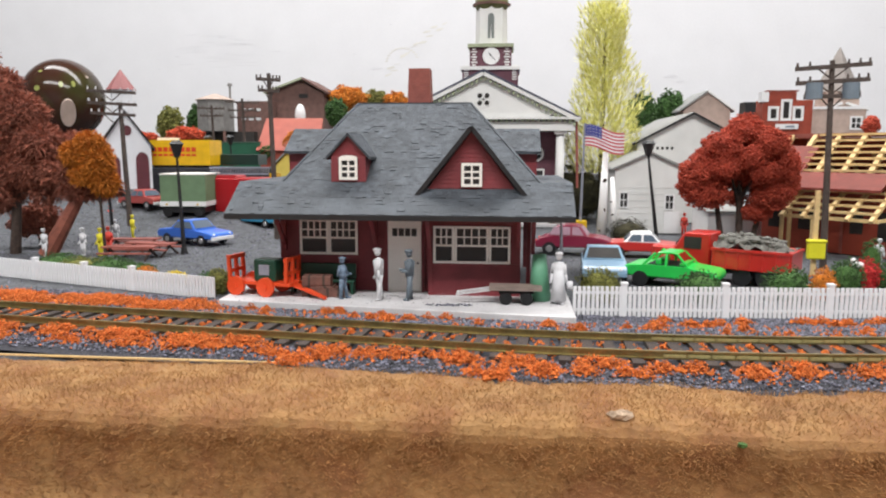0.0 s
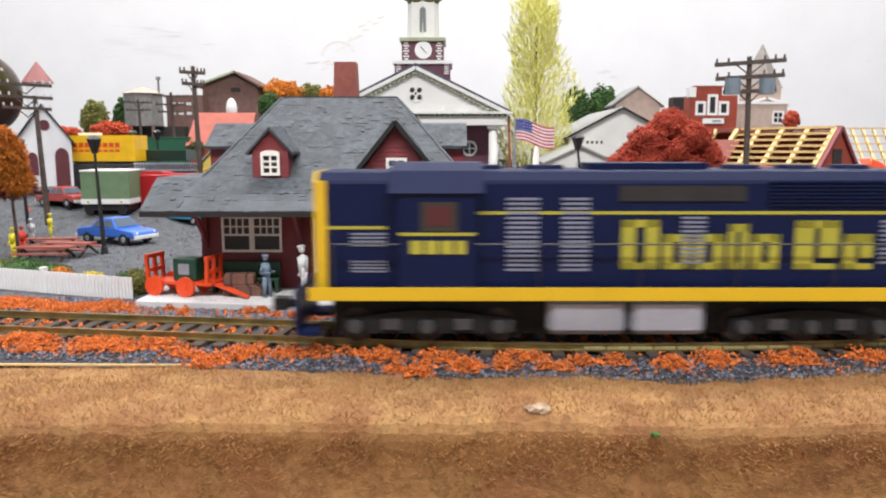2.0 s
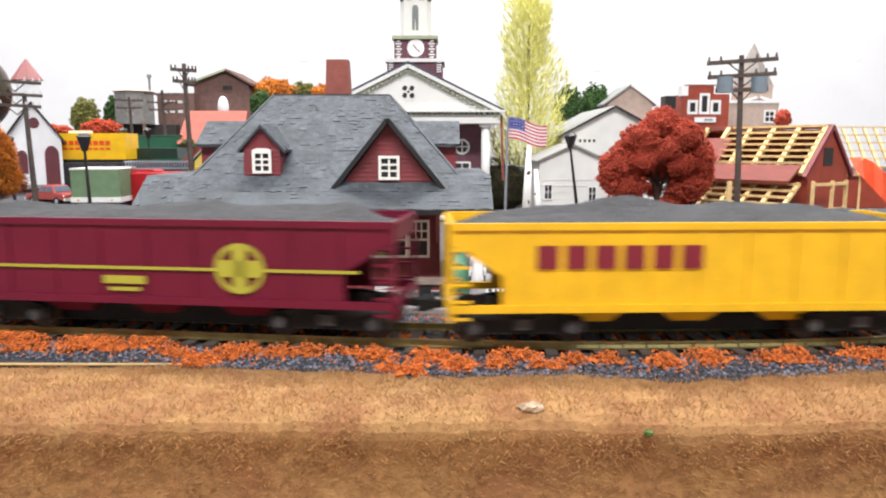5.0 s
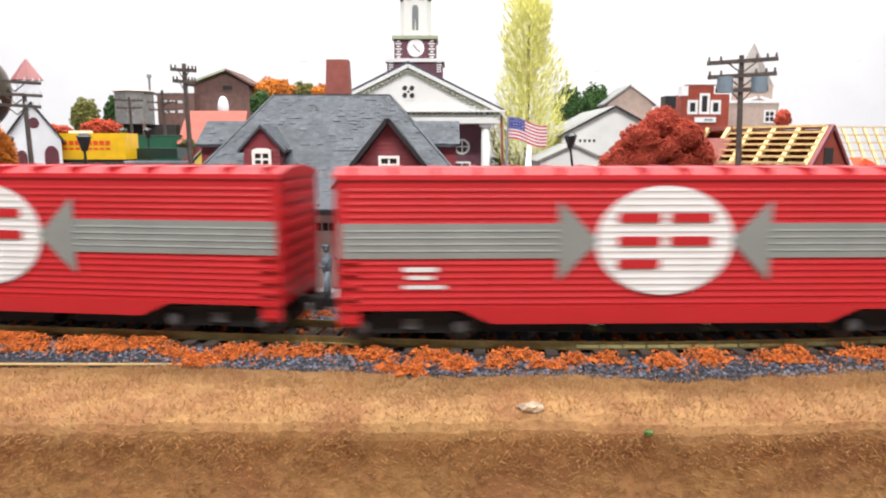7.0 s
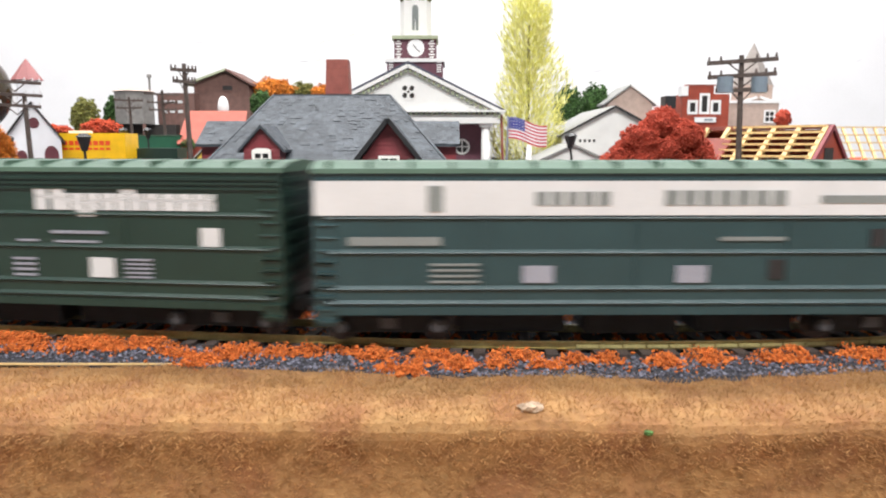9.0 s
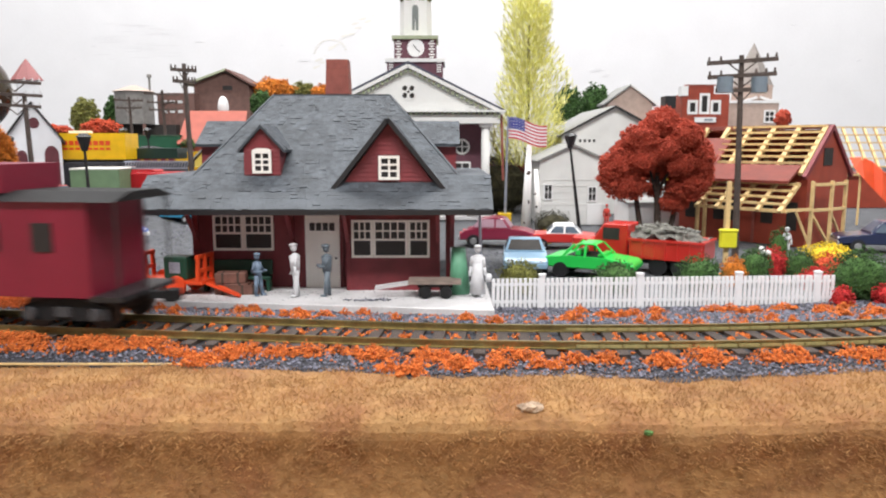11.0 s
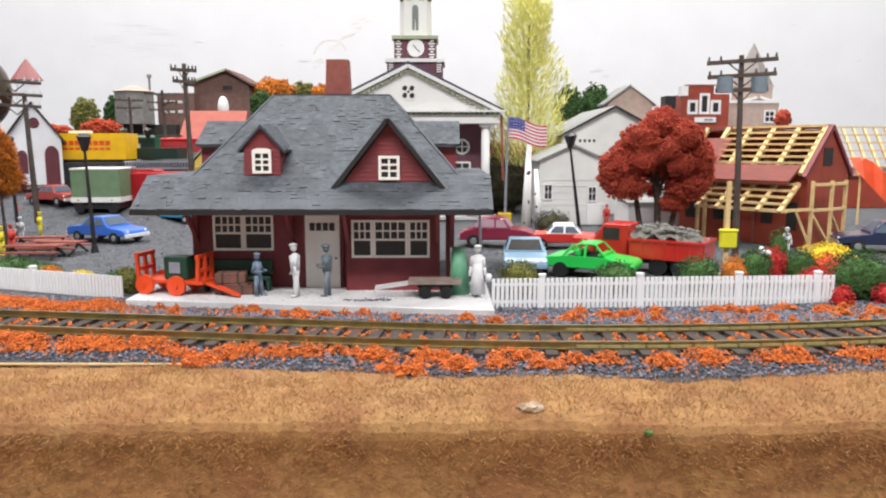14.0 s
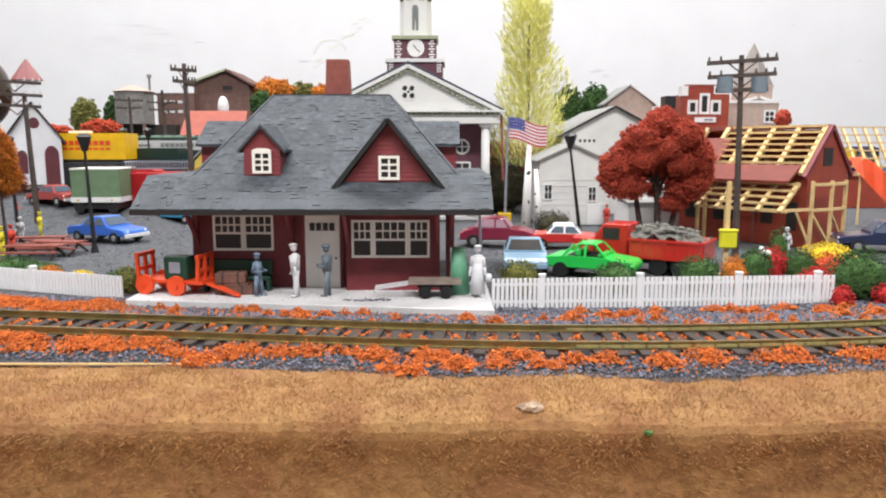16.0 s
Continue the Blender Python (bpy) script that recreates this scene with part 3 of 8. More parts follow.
# walls
wy, by = 27.5, 26.85
bm = N()
box(bm, -9.6, -0.15, wy, 35.0, -0.2, 3.9)
part("wall", bm, M_siding, station)
bm = N()
boards_wall(bm, -9.6, -3.65, wy, -0.2, 3.3, 0.2)
part("wall_siding", bm, M_siding, station, "barn-red clapboards")
bm = N()
box(bm, -3.62, -0.12, by, wy, -0.2, 3.45)
bay = part("bay", bm, M_siding, station)
bm = N()
boards_wall(bm, -3.62, -0.12, by, -0.2, 1.0, 0.2)
part("bay_siding", bm, M_siding, bay, "barn-red clapboards")
for x in (-3.62, -0.28):
    bm = N()
    box(bm, x, x + 0.16, by - 0.05, by, -0.2, 3.4)
    part("corner_board", bm, M_siding, bay)
bm = N()
box(bm, -3.62, -0.12, by - 0.07, by, 0.94, 1.04)
part("sill_board", bm, M_siding, bay)
# windows and door
sash(station, -8.78, -7.63, 1.23, 2.62, wy - 0.04, 4)
sash(station, -7.62, -6.47, 1.23, 2.62, wy - 0.04, 4)
sash(station, -3.42, -2.62, 1.05, 2.47, by - 0.03, 3)
sash(station, -2.61, -1.32, 1.05, 2.47, by - 0.03, 4)
sash(station, -1.31, -0.5, 1.05, 2.47, by - 0.03, 3)
door = part("door", box(N(), -5.26, -3.95, wy - 0.14, wy - 0.03, -0.2, 2.62), M_trim, station, "pale grey door with four small panes")
for k in range(4):
    bm = N()
    box(bm, -5.08 + k * 0.25, -4.88 + k * 0.25, wy - 0.16, wy - 0.15, 2.0, 2.3)
    part("pane", bm, M_pane, door)
for x0, x1, z0, z1 in ((-5.12, -4.68, 0.9, 1.8), (-4.55, -4.1, 0.9, 1.8), (-5.12, -4.68, -0.05, 0.75), (-4.55, -4.1, -0.05, 0.75)):
    bm = N()
    box(bm, x0, x1, wy - 0.155, wy - 0.14, z0, z1)
    part("door_panel", bm, M_trim, door)
bm = N()
blob(bm, (-4.08, wy - 0.2, 0.95), 0.05, rough=0)
part("knob", bm, M_black, door, "small dark door knob")
for x0, x1, z0, z1 in ((-5.38, -5.27, -0.2, 2.75), (-3.94, -3.83, -0.2, 2.75), (-5.27, -3.94, 2.63, 2.75)):
    bm = N()
    box(bm, x0, x1, wy - 0.12, wy - 0.03, z0, z1)
    part("door_casing", bm, M_siding, station)
# brackets under the eaves
for x in (-9.4, -5.75, -3.55, -0.2, 0.35):
    yb = wy if x in (-9.4, -5.75) else (by if x < 0.3 else 27.2)
    bm = N()
    beam(bm, (x, yb - 0.02, 1.6), (x, yb - 1.3, 2.95), 0.14, 0.14)
    beam(bm, (x, yb - 0.08, 1.4), (x, yb - 0.08, 3.1), 0.14, 0.14)
    part("eave_bracket", bm, M_siding, station, "dark red eave bracket")
for yp in (27.5, 34):
    part("porch_post", beam(N(), (0.2, yp, -0.2), (0.2, yp, 3.2), 0.16, 0.16), M_siding, station)
# lower roof with low ridge at each end, then the steep hip
E0, E1, EY, EZ, KY, KZ = -10.87, 1.75, 25.0, 3.02, 26.7, 4.12
bm = N()
slab(bm, [(E0, EY, EZ), (E1, EY, EZ), (E1, KY, KZ), (E0, KY, KZ)], (0, 0, -0.12))
slab(bm, [(E0, 37.0, EZ), (E1, 37.0, EZ), (E1, 35.3, KZ), (E0, 35.3, KZ)], (0, 0, -0.12))
slab(bm, [(E0, KY, KZ), (E1, KY, KZ), (E1, 35.3, KZ), (E0, 35.3, KZ)], (0, 0, -0.12))
skirt = part("roof", bm, M_shingle, station, "grey shingled lower roof")
mid0, mid1 = (E0, EY + (KY - EY) * 0.5, EZ + (KZ - EZ) * 0.5), (E1, EY + (KY - EY) * 0.5, EZ + (KZ - EZ) * 0.5)
shingles(skirt, (E0, EY, EZ), (E1, EY, EZ), mid1, mid0, 5, single=True)
shingles(station, mid0, mid1, (E1, KY, KZ), (E0, KY, KZ), 5)
bm = N()
box(bm, E0, E1, EY - 0.02, EY + 0.06, EZ - 0.2, EZ - 0.02)
part("fascia", bm, M_black, station, "dark eave fascia")
bm = N()
box(bm, E0 + 0.1, E1 - 0.1, EY + 0.1, 36.8, 2.86, 2.9)
part("soffit", bm, M_siding, station)
HX0, HX1, RX0, RX1, RY, RZ = -9.25, 0.62, -7.1, -2.25, 31.0, 7.3
A, B, C, D = (HX0, KY, KZ - 0.05), (HX1, KY, KZ - 0.05), (HX1, 35.3, KZ - 0.05), (HX0, 35.3, KZ - 0.05)
P, Q = (RX0, RY, RZ), (RX1, RY, RZ)
hip = bmesh.new()
hv = [hip.verts.new(p) for p in (A, B, C, D, P, Q)]
for q in ((0, 1, 5, 4), (1, 2, 5), (2, 3, 4, 5), (3, 0, 4), (0, 3, 2, 1)):
    hip.faces.new([hv[i] for i in q])
part("hip_roof", hip, M_shingle, station, "steep grey shingled hip roof")
shingles(station, A, B, Q, P, 28)
shingles(station, B, C, (RX1, RY + 0.01, RZ), Q, 28)
shingles(station, D, A, P, (RX0, RY + 0.01, RZ), 28)
for a, b in ((P, Q), (A, P), (B, Q), (C, Q), (D, P)):
    part("ridge_cap", beam(N(), a, b, 0.1, 0.07), M_shingle, station)
# front gable
gx, gz, gy = -1.97, 6.2, 26.05
bm = N()
slab(bm, [(-3.85, gy + 0.3, 3.55), (-0.1, gy + 0.3, 3.55), (gx, gy + 0.3, 6.0)], (0, 2.8, 0))
gable = part("gable_wall", bm, M_siding, station)
bm = N()
z = 3.62
while z < 5.7:
    w = 1.83 * (6.0 - z - 0.16) / 2.45
    boards_wall(bm, gx - w, gx + w, gy + 0.3, z, z + 0.16, 0.16)
    z += 0.16
part("gable_siding", bm, M_siding, gable, "barn-red clapboards")
for sx in (-1, 1):
    bm = N()
    slab(bm, [(gx, gy, gz), (gx + sx * 2.16, gy, 3.52), (gx + sx * 2.16, gy + 1.0, 3.52), (gx, gy + 3.6, gz)], (0, 0, -0.14))
    part("gable_roof", bm, M_shingle, station)
    shingles(station, (gx + sx * 2.16, gy, 3.52), (gx + sx * 2.16, gy + 1.2, 3.52), (gx, gy + 3.6, gz), (gx, gy, gz), 15)
    bm = N()
    beam(bm, (gx, gy - 0.01, gz - 0.07), (gx + sx * 2.16, gy - 0.01, 3.45), 0.08, 0.16)
    part("bargeboard", bm, M_black, station, "dark gable bargeboard")
even_sash(station, gx - 0.36, gx + 0.4, 3.98, 4.85, gy + 0.26, 2, 3, 0.1, 0.07)
# small front dormer
dx, dz, dy = -6.63, 5.95, 26.55
bm = N()
slab(bm, [(dx - 0.66, dy + 0.14, 4.0), (dx + 0.66, dy + 0.14, 4.0), (dx + 0.66, dy + 0.14, 5.1), (dx, dy + 0.14, 5.85), (dx - 0.66, dy + 0.14, 5.1)], (0, 2.0, 0))
dormer = part("dormer", bm, M_siding, station, "small red dormer")
bm = N()
boards_wall(bm, dx - 0.66, dx + 0.66, dy + 0.14, 4.0, 5.1, 0.16)
part("dormer_siding", bm, M_siding, dormer)
for sx in (-1, 1):
    bm = N()
    slab(bm, [(dx, dy, dz), (dx + sx * 0.84, dy, 5.05), (dx + sx * 0.84, dy + 1.5, 5.05), (dx, dy + 2.8, dz)], (0, 0, -0.1))
    part("dormer_roof", bm, M_shingle, dormer)
    shingles(station, (dx + sx * 0.84, dy, 5.05), (dx + sx * 0.84, dy + 1.5, 5.05), (dx, dy + 2.8, dz), (dx, dy, dz), 5)
even_sash(station, dx - 0.34, dx + 0.36, 4.2, 5.02, dy + 0.1, 2, 3, 0.1, 0.07)
part("window_arch", slab(N(), [(dx + 0.01 + 0.35 * math.cos(math.pi * k / 10), dy + 0.02, 5.02 + 0.1 * math.sin(math.pi * k / 10)) for k in range(11)], (0, 0.07, 0)), M_trim, dormer, "shallow arched window head")
# end dormers
for x0, x1, lab in ((-9.95, -8.0, "l"), (-1.6, 0.68, "r")):
    bm = N()
    xa, xb = (x0 + 0.15, x1) if lab == "l" else (x0, x1 - 0.15)
    slab(bm, [(xa, 29.6, 4.2), (xa, 32.4, 4.2), (xa, 32.4, 5.3), (xa, 31.0, 6.05), (xa, 29.6, 5.3)], (xb - xa, 0, 0))
    ed = part("end_dormer", bm, M_siding, station, "red end dormer with shingled roof")
    for sy in (-1, 1):
        bm = N()
        slab(bm, [(x0, 31, 6.22), (x1, 31, 6.22), (x1, 31 + sy * 1.65, 5.26), (x0, 31 + sy * 1.65, 5.26)], (0, 0, -0.1))
        part("dormer_roof", bm, M_shingle, ed)
    shingles(station, (x0, 29.35, 5.26), (x1, 29.35, 5.26), (x1, 31, 6.22), (x0, 31, 6.22), 7)
# chimney of brick courses
ch = part("chimney", box(N(), -5.12, -4.2, 32.6, 33.5, 6.5, 8.85), M_brick, station, "tapered red brick chimney")
for k in range(13):
    z = 7.2 + k * 0.135
    w = 0.012 + 0.06 * (12 - k) / 12
    bm = N()
    box(bm, -5.12 - w, -4.2 + w, 32.6 - w, 33.5 + w, z, z + 0.125)
    part("brick_course", bm, M_brick, ch)

# platform
bm = N()
slab(bm, [(-11.3, 25.2, -0.5), (1.72, 23.55, -0.5), (1.72, 28.5, -0.5), (-11.3, 28.5, -0.5)], (0, 0, 0.3))
one("platform", bm, M_platform, "pale concrete station platform with dark crumbs", "platform", "structure", bevel=0.03)
pv, pf = [], []
keep = (sv, sf)
sv, sf = pv, pf
for k in range(60):
    a, r = rnd.uniform(0, 6.28), rnd.random()
    stone(-2.7 + 0.9 * r * math.cos(a), 25.0 + 0.25 * r * math.sin(a), -0.18, rnd.uniform(0.03, 0.07))
for k in range(110):
    stone(rnd.uniform(-11, 1.6), rnd.uniform(25.0, 26.8), -0.19, rnd.uniform(0.015, 0.03))
tagged(mesh_of("platform_crumbs", pv, pf, M_stone), "dark cinder crumbs spilled on the platform", "gravel", kind="stuff")
sv, sf = keep


# ---- fences ----
def picket_fence(x0, y0, x1, y1, z0, z1, posts, label):
    length = math.hypot(x1 - x0, y1 - y0)
    rz = math.degrees(math.atan2(y1 - y0, x1 - x0))
    fence = thing("picket_fence", label, "fence", x0, y0, 0, rz, group="white picket fences")
    bm = N()
    box(bm, -0.054, 0.054, -0.03, 0.03, 0, z1 - z0)
    me = None
    n = int(length / 0.162)
    for k in range(n + 1):
        if me is None:
            ob = part("picket", bm, M_fence, fence)
            me = ob.data
        else:
            ob = new("picket", me)
            ob.parent = fence
        ob.matrix_basis = at(k * length / n, 0, z0, 0, rnd.uniform(-1, 1), 0)
    for zz in (z0 + (z1 - z0) * 0.18, z0 + (z1 - z0) * 0.75):
        bm = N()
        box(bm, 0, length, 0.03, 0.09, zz, zz + 0.1)
        part("fence_rail", bm, M_fence, fence)
    for u in posts:
        bm = N()
        box(bm, u - 0.1, u + 0.1, -0.05, 0.15, z0, z1 + 0.1)
        box(bm, u - 0.12, u + 0.12, -0.07, 0.17, z1 + 0.08, z1 + 0.15)
        part("fence_post", bm, M_fence, fence)
    return fence


picket_fence(1.78, 25.15, 14.2, 25.9, -0.55, 0.55, (1.75, 5.3, 8.95, 11.9), "white plastic picket fence beside the parked cars")
picket_fence(-25.5, 31.3, -12.1, 26.7, -0.52, 0.36, (0.6, 3.9, 7.0, 9.8), "white plastic picket fence before the park")


# ---- things on the platform ----
def figurine(x, y, z, rz, h, material, label, pose_kind="stand", lean=0):
    """A small painted figure, one plain mesh."""
    bm = N()
    k = h / 2.0
    for sx in (-1, 1):
        rod(bm, (sx * 0.12 * k, -sx * 0.1 * k, 0.0), (sx * 0.1 * k, 0, 0.95 * k), 0.075 * k, 0.12 * k, 8)
        blob(bm, (sx * 0.14 * k, -(0.08 + sx * 0.1) * k, 0.05 * k), 0.085 * k, 1, 1.6, 0.6, 1, 0.05)
    rod(bm, (0, 0, 0.9 * k), (0, 0, 1.5 * k), 0.16 * k, 0.2 * k, 10)
    blob(bm, (0, 0, 1.5 * k), 0.2 * k, 1.1, 0.8, 0.5, 1, 0.03)
    blob(bm, (0, -0.02 * k, 1.78 * k), 0.125 * k, 1, 1, 1.2, 2, 0.02)
    blob(bm, (0, -0.03 * k, 1.88 * k), 0.15 * k, 1, 1.15, 0.5, 2, 0.02)
    for sx in (-1, 1):
        e = (sx * 0.24 * k, (0.12 if sx < 0 else -0.1) * k, 1.12 * k)
        rod(bm, (sx * 0.2 * k, 0, 1.48 * k), e, 0.07 * k, 0.065 * k, 7)
        if pose_kind == "hold":
            rod(bm, e, (sx * 0.15 * k, -0.35 * k, 1.15 * k), 0.06 * k, 0.05 * k, 7)
        else:
            rod(bm, e, (sx * 0.3 * k, -0.12 * k, 0.8 * k), 0.06 * k, 0.05 * k, 7)
    if pose_kind == "robe":
        rod(bm, (0, 0, 0.08 * k), (0, 0, 1.3 * k), 0.36 * k, 0.24 * k, 12)
    if pose_kind == "bag":
        rod(bm, (0, 0, 0.12 * k), (0, 0, 1.3 * k), 0.3 * k, 0.18 * k, 12)
        box(bm, 0.3 * k, 0.5 * k, -0.3 * k, 0.1 * k, 0.6 * k, 0.85 * k)
    ob = one("figurine", bm, material, label, "figurine", smooth=True)
    ob.matrix_basis = at(x, y, z, 0, lean, rz)
    return ob


figurine(-6.68, 25.8, -0.2, 70, 1.65, M_figc, "small blue-grey painted figurine on the platform", "hold", lean=-4)
figurine(-5.28, 25.65, -0.2, -60, 2.0, M_figw, "small white painted figurine before the station door", lean=-6)
figurine(-4.2, 25.8, -0.2, -70, 1.95, M_figg, "small dark grey painted figurine before the station door", "hold")
figurine(1.25, 25.7, -0.2, 0, 1.95, M_figw, "small pale grey figurine with a bag by the fence", "bag")

# orange baggage wagon
wagon = thing("baggage_wagon", "orange-red baggage wagon with open ends on the platform", "wagon", -11.0, 26.75, -0.2, -14)
bm = N()
box(bm, -0.2, 2.5, -0.5, 0.5, 0.42, 0.54)
part("deck", bm, M_wagon, wagon)
for x, s in ((-0.15, -1), (2.3, 1)):
    rack = part("end_rack", beam(N(), (x, -0.5, 1.42), (x, 0.5, 1.42), 0.12, 0.14), M_wagon, wagon)
    part("crossbar", beam(N(), (x, -0.5, 0.9), (x, 0.5, 0.9), 0.12, 0.14), M_wagon, rack)
    for y in (-0.45, 0, 0.45):
        part("upright", beam(N(), (x, y, 0.5), (x + s * 0.05, y, 1.5), 0.12, 0.12), M_wagon, rack)
for x in (0.2, 1.5):
    for y in (-0.6, 0.6):
        w = part("wheel", rod(N(), (x, y - 0.06, 0.36), (x, y + 0.06, 0.36), 0.37, 0.37, 20), M_wagon, wagon)
        part("hub", rod(N(), (x, y - 0.1, 0.36), (x, y + 0.1, 0.36), 0.1, 0.1, 10), M_wagon, w)
bm = N()
beam(bm, (2.2, -0.15, 0.5), (3.95, -0.4, 0.08), 0.1, 0.1)
beam(bm, (2.2, 0.15, 0.5), (3.95, -0.4, 0.08), 0.1, 0.1)
part("drawbar", bm, M_wagon, wagon)
crate = thing("trunk", "dark green trunk standing on the orange wagon", "trunk", -9.75, 26.4, 0.34, -14)
part("body", box(N(), -0.45, 0.5, -0.35, 0.35, 0.0, 0.85), M_bench, crate, bevel=0.05)
part("paper_label", box(N(), -0.2, 0.25, -0.365, -0.352, 0.25, 0.65), M_tank, crate, "small pale paper label")
# green bench by the wall
bench = thing("bench", "dark green bench against the station wall", "bench", -7.65, 26.9, -0.2)
bm = N()
box(bm, -1.35, 1.2, 0.05, 0.14, 0.55, 1.15)
part("backrest", bm, M_bench, bench, bevel=0.03)
bm = N()
box(bm, -1.35, 1.2, -0.35, 0.05, 0.45, 0.55)
part("seat", bm, M_bench, bench, bevel=0.02)
for x in (-1.25, -0.1, 1.1):
    part("leg", box(N(), x - 0.06, x + 0.06, -0.3, 0.1, 0, 0.45), M_bench, bench)
# luggage stack
for i, (x, z, w, hh) in enumerate(((-7.75, -0.2, 0.62, 0.42), (-7.8, 0.22, 0.55, 0.38), (-7.15, -0.2, 0.4, 0.36))):
    lug = thing("suitcase", "brown wooden crate stacked on the platform", "crate", x, 26.25, z, rnd.uniform(-8, 8), group="luggage on the platform")
    part("body", box(N(), -w, w, -0.32, 0.32, 0, hh), M_crate, lug, bevel=0.03)
    for k in (-0.5, 0.5):
        part("strap", box(N(), k * w - 0.04, k * w + 0.04, -0.33, 0.33, -0.0, hh + 0.012), M_bark, lug, "darker strap")
# flat hand cart
cart = thing("hand_cart", "grey-brown flat hand cart on black wheels on the platform", "hand cart", -0.3, 25.75, -0.2, 0)
for k in range(5):
    part("plank", box(N(), -0.95, 0.95, -0.5 + k * 0.2, -0.32 + k * 0.2, 0.52, 0.62), M_cartwood, cart)
part("axle_frame", box(N(), -0.6, 0.65, -0.42, 0.42, 0.4, 0.52), M_under, cart)
for x in (-0.35, 0.4):
    for y in (-0.45, 0.45):
        part("wheel", rod(N(), (x, y - 0.06, 0.23), (x, y + 0.06, 0.23), 0.23, 0.23, 16), M_under, cart)
bm = N()
beam(bm, (-0.9, -0.25, 0.5), (-2.15, -0.3, 0.32), 0.07, 0.07)
beam(bm, (-0.9, 0.25, 0.5), (-2.15, 0.2, 0.32), 0.07, 0.07)
beam(bm, (-2.1, -0.32, 0.33), (-2.1, 0.24, 0.33), 0.08, 0.08)
part("handle", bm, M_platform, cart, "pale grey pull handles")
# green figure-like sacks beside the bay's end
sack = thing("mail_sack", "pale green mail bin at the platform end", "bin", 0.62, 26.3, -0.2)
part("body", rod(N(), (0, 0, 0), (-0.05, 0.05, 1.7), 0.42, 0.25, 12), mat("faded_green_plastic", (0.13, 0.36, 0.22), 0.5), sack, smooth=True)
post = thing("barrier_post", "thin pale post with a round white lamp at the platform end", "post", 1.45, 26.6, -0.2)
part("pole", rod(N(), (0, 0, 0), (-0.1, 0, 3.0), 0.07, 0.05), M_tank, post)
part("globe", blob(N(), (-0.35, 0, 3.0), 0.3, 1.2, 1, 0.7, 2, 0.04), M_white, post, smooth=True)


# ---- foliage ----
def foam(name, material, lumps, count, size, label, category, kind="", base=None):
    """A crown of many small foam crumbs gathered on lumps (x, y, z, rx, ry, rz)."""
    v, f = [], []
    weight = [l[3] * l[4] * l[5] for l in lumps]
    total = sum(weight)
    for l, w in zip(lumps, weight):
        for k in range(int(3.6 * count * w / total)):
            d = Vector((rnd.gauss(0, 1), rnd.gauss(0, 1), rnd.gauss(0, 1))).normalized() * rnd.uniform(0.72, 1.02)
            wob = 1 + 0.3 * noise.noise((d.x * 2.3 + l[0], d.y * 2.3 + l[1], d.z * 2.3 + l[2]))
            flake(v, f, l[0] + d.x * l[3] * wob, l[1] + d.y * l[4] * wob, l[2] + d.z * l[5] * wob, size * 0.55 * rnd.uniform(0.5, 1.3))
    ob = mesh_of(name, v, f, material)
    return ob


def feathers(name, material, lumps, count, long, wide):
    """A feathery crown: narrow sprigs gathered on lumps (x, y, z, rx, ry, rz), each a bent strip."""
    v, f = [], []
    weight = [l[3] * l[4] * l[5] for l in lumps]
    total = sum(weight)
    for l, w in zip(lumps, weight):
        for k in range(int(count * w / total)):
            d = Vector((rnd.gauss(0, 1), rnd.gauss(0, 1), rnd.gauss(0, 1))).normalized()
            p = Vector(l[:3]) + Vector((d.x * l[3], d.y * l[4], d.z * l[5])) * rnd.uniform(0.68, 1.02)
            q = (d + Vector((rnd.uniform(-1, 1), rnd.uniform(-0.8, 0.8), rnd.uniform(-0.8, 0.5)))).normalized() * long * rnd.uniform(0.5, 1.3)
            side = q.cross(Vector((rnd.uniform(-1, 1), rnd.uniform(-1, 1), rnd.uniform(-1, 1)))).normalized() * wide * rnd.uniform(0.6, 1.4)
            m = p + q * 0.55 + Vector((0, 0, 0.06 * long))
            e = p + q + Vector((0, 0, -0.12 * long))
            b = len(v)
            v += [tuple(p - side * 0.5), tuple(p + side * 0.5), tuple(m + side), tuple(m - side), tuple(e)]
            f += [(b, b + 1, b + 2, b + 3), (b + 3, b + 2, b + 4)]
    return mesh_of(name, v, f, material)


def tree(label, colour, x, y, z0, lumps, count, size, trunks, inner=True, feathery=False):
    """Trunk, limbs and a foam crown; lumps are relative to the foot."""
    t = thing("tree", label, "tree", x, y, z0)
    bm = N()
    for a, b, r0, r1 in trunks:
        rod(bm, a, b, r0, r1, 9)
    part("trunk", bm, M_bark, t, "dark brown trunk and limbs")
    if feathery:
        crown = feathers("crown", M_foliage[colour], lumps, count * 9, size * 2.2, size * 0.17)
    else:
        crown = foam("crown", M_foliage[colour], lumps, count, size, "", "")
    crown.parent = t
    if inner:
        bm = N()
        for l in lumps:
            blob(bm, l[:3], 1, l[3] * 0.74, l[4] * 0.74, l[5] * 0.74, 2, 0.12)
        part("inner_crown", bm, M_foliage[colour], t)
    return t


def bush(label, colour, x, y, z, r, h, count, size=0.07):
    t = thing("bush", label, "bush", x, y, z)
    c = foam("leaves", M_foliage[colour], [(0, 0, h * 0.45, r, r * 0.8, h * 0.55)], count, size, "", "")
    c.parent = t
    part("core", blob(N(), (0, 0, h * 0.42), 1, r * 0.78, r * 0.6, h * 0.42, 2, 0.1), M_foliage[colour], t)
    return t


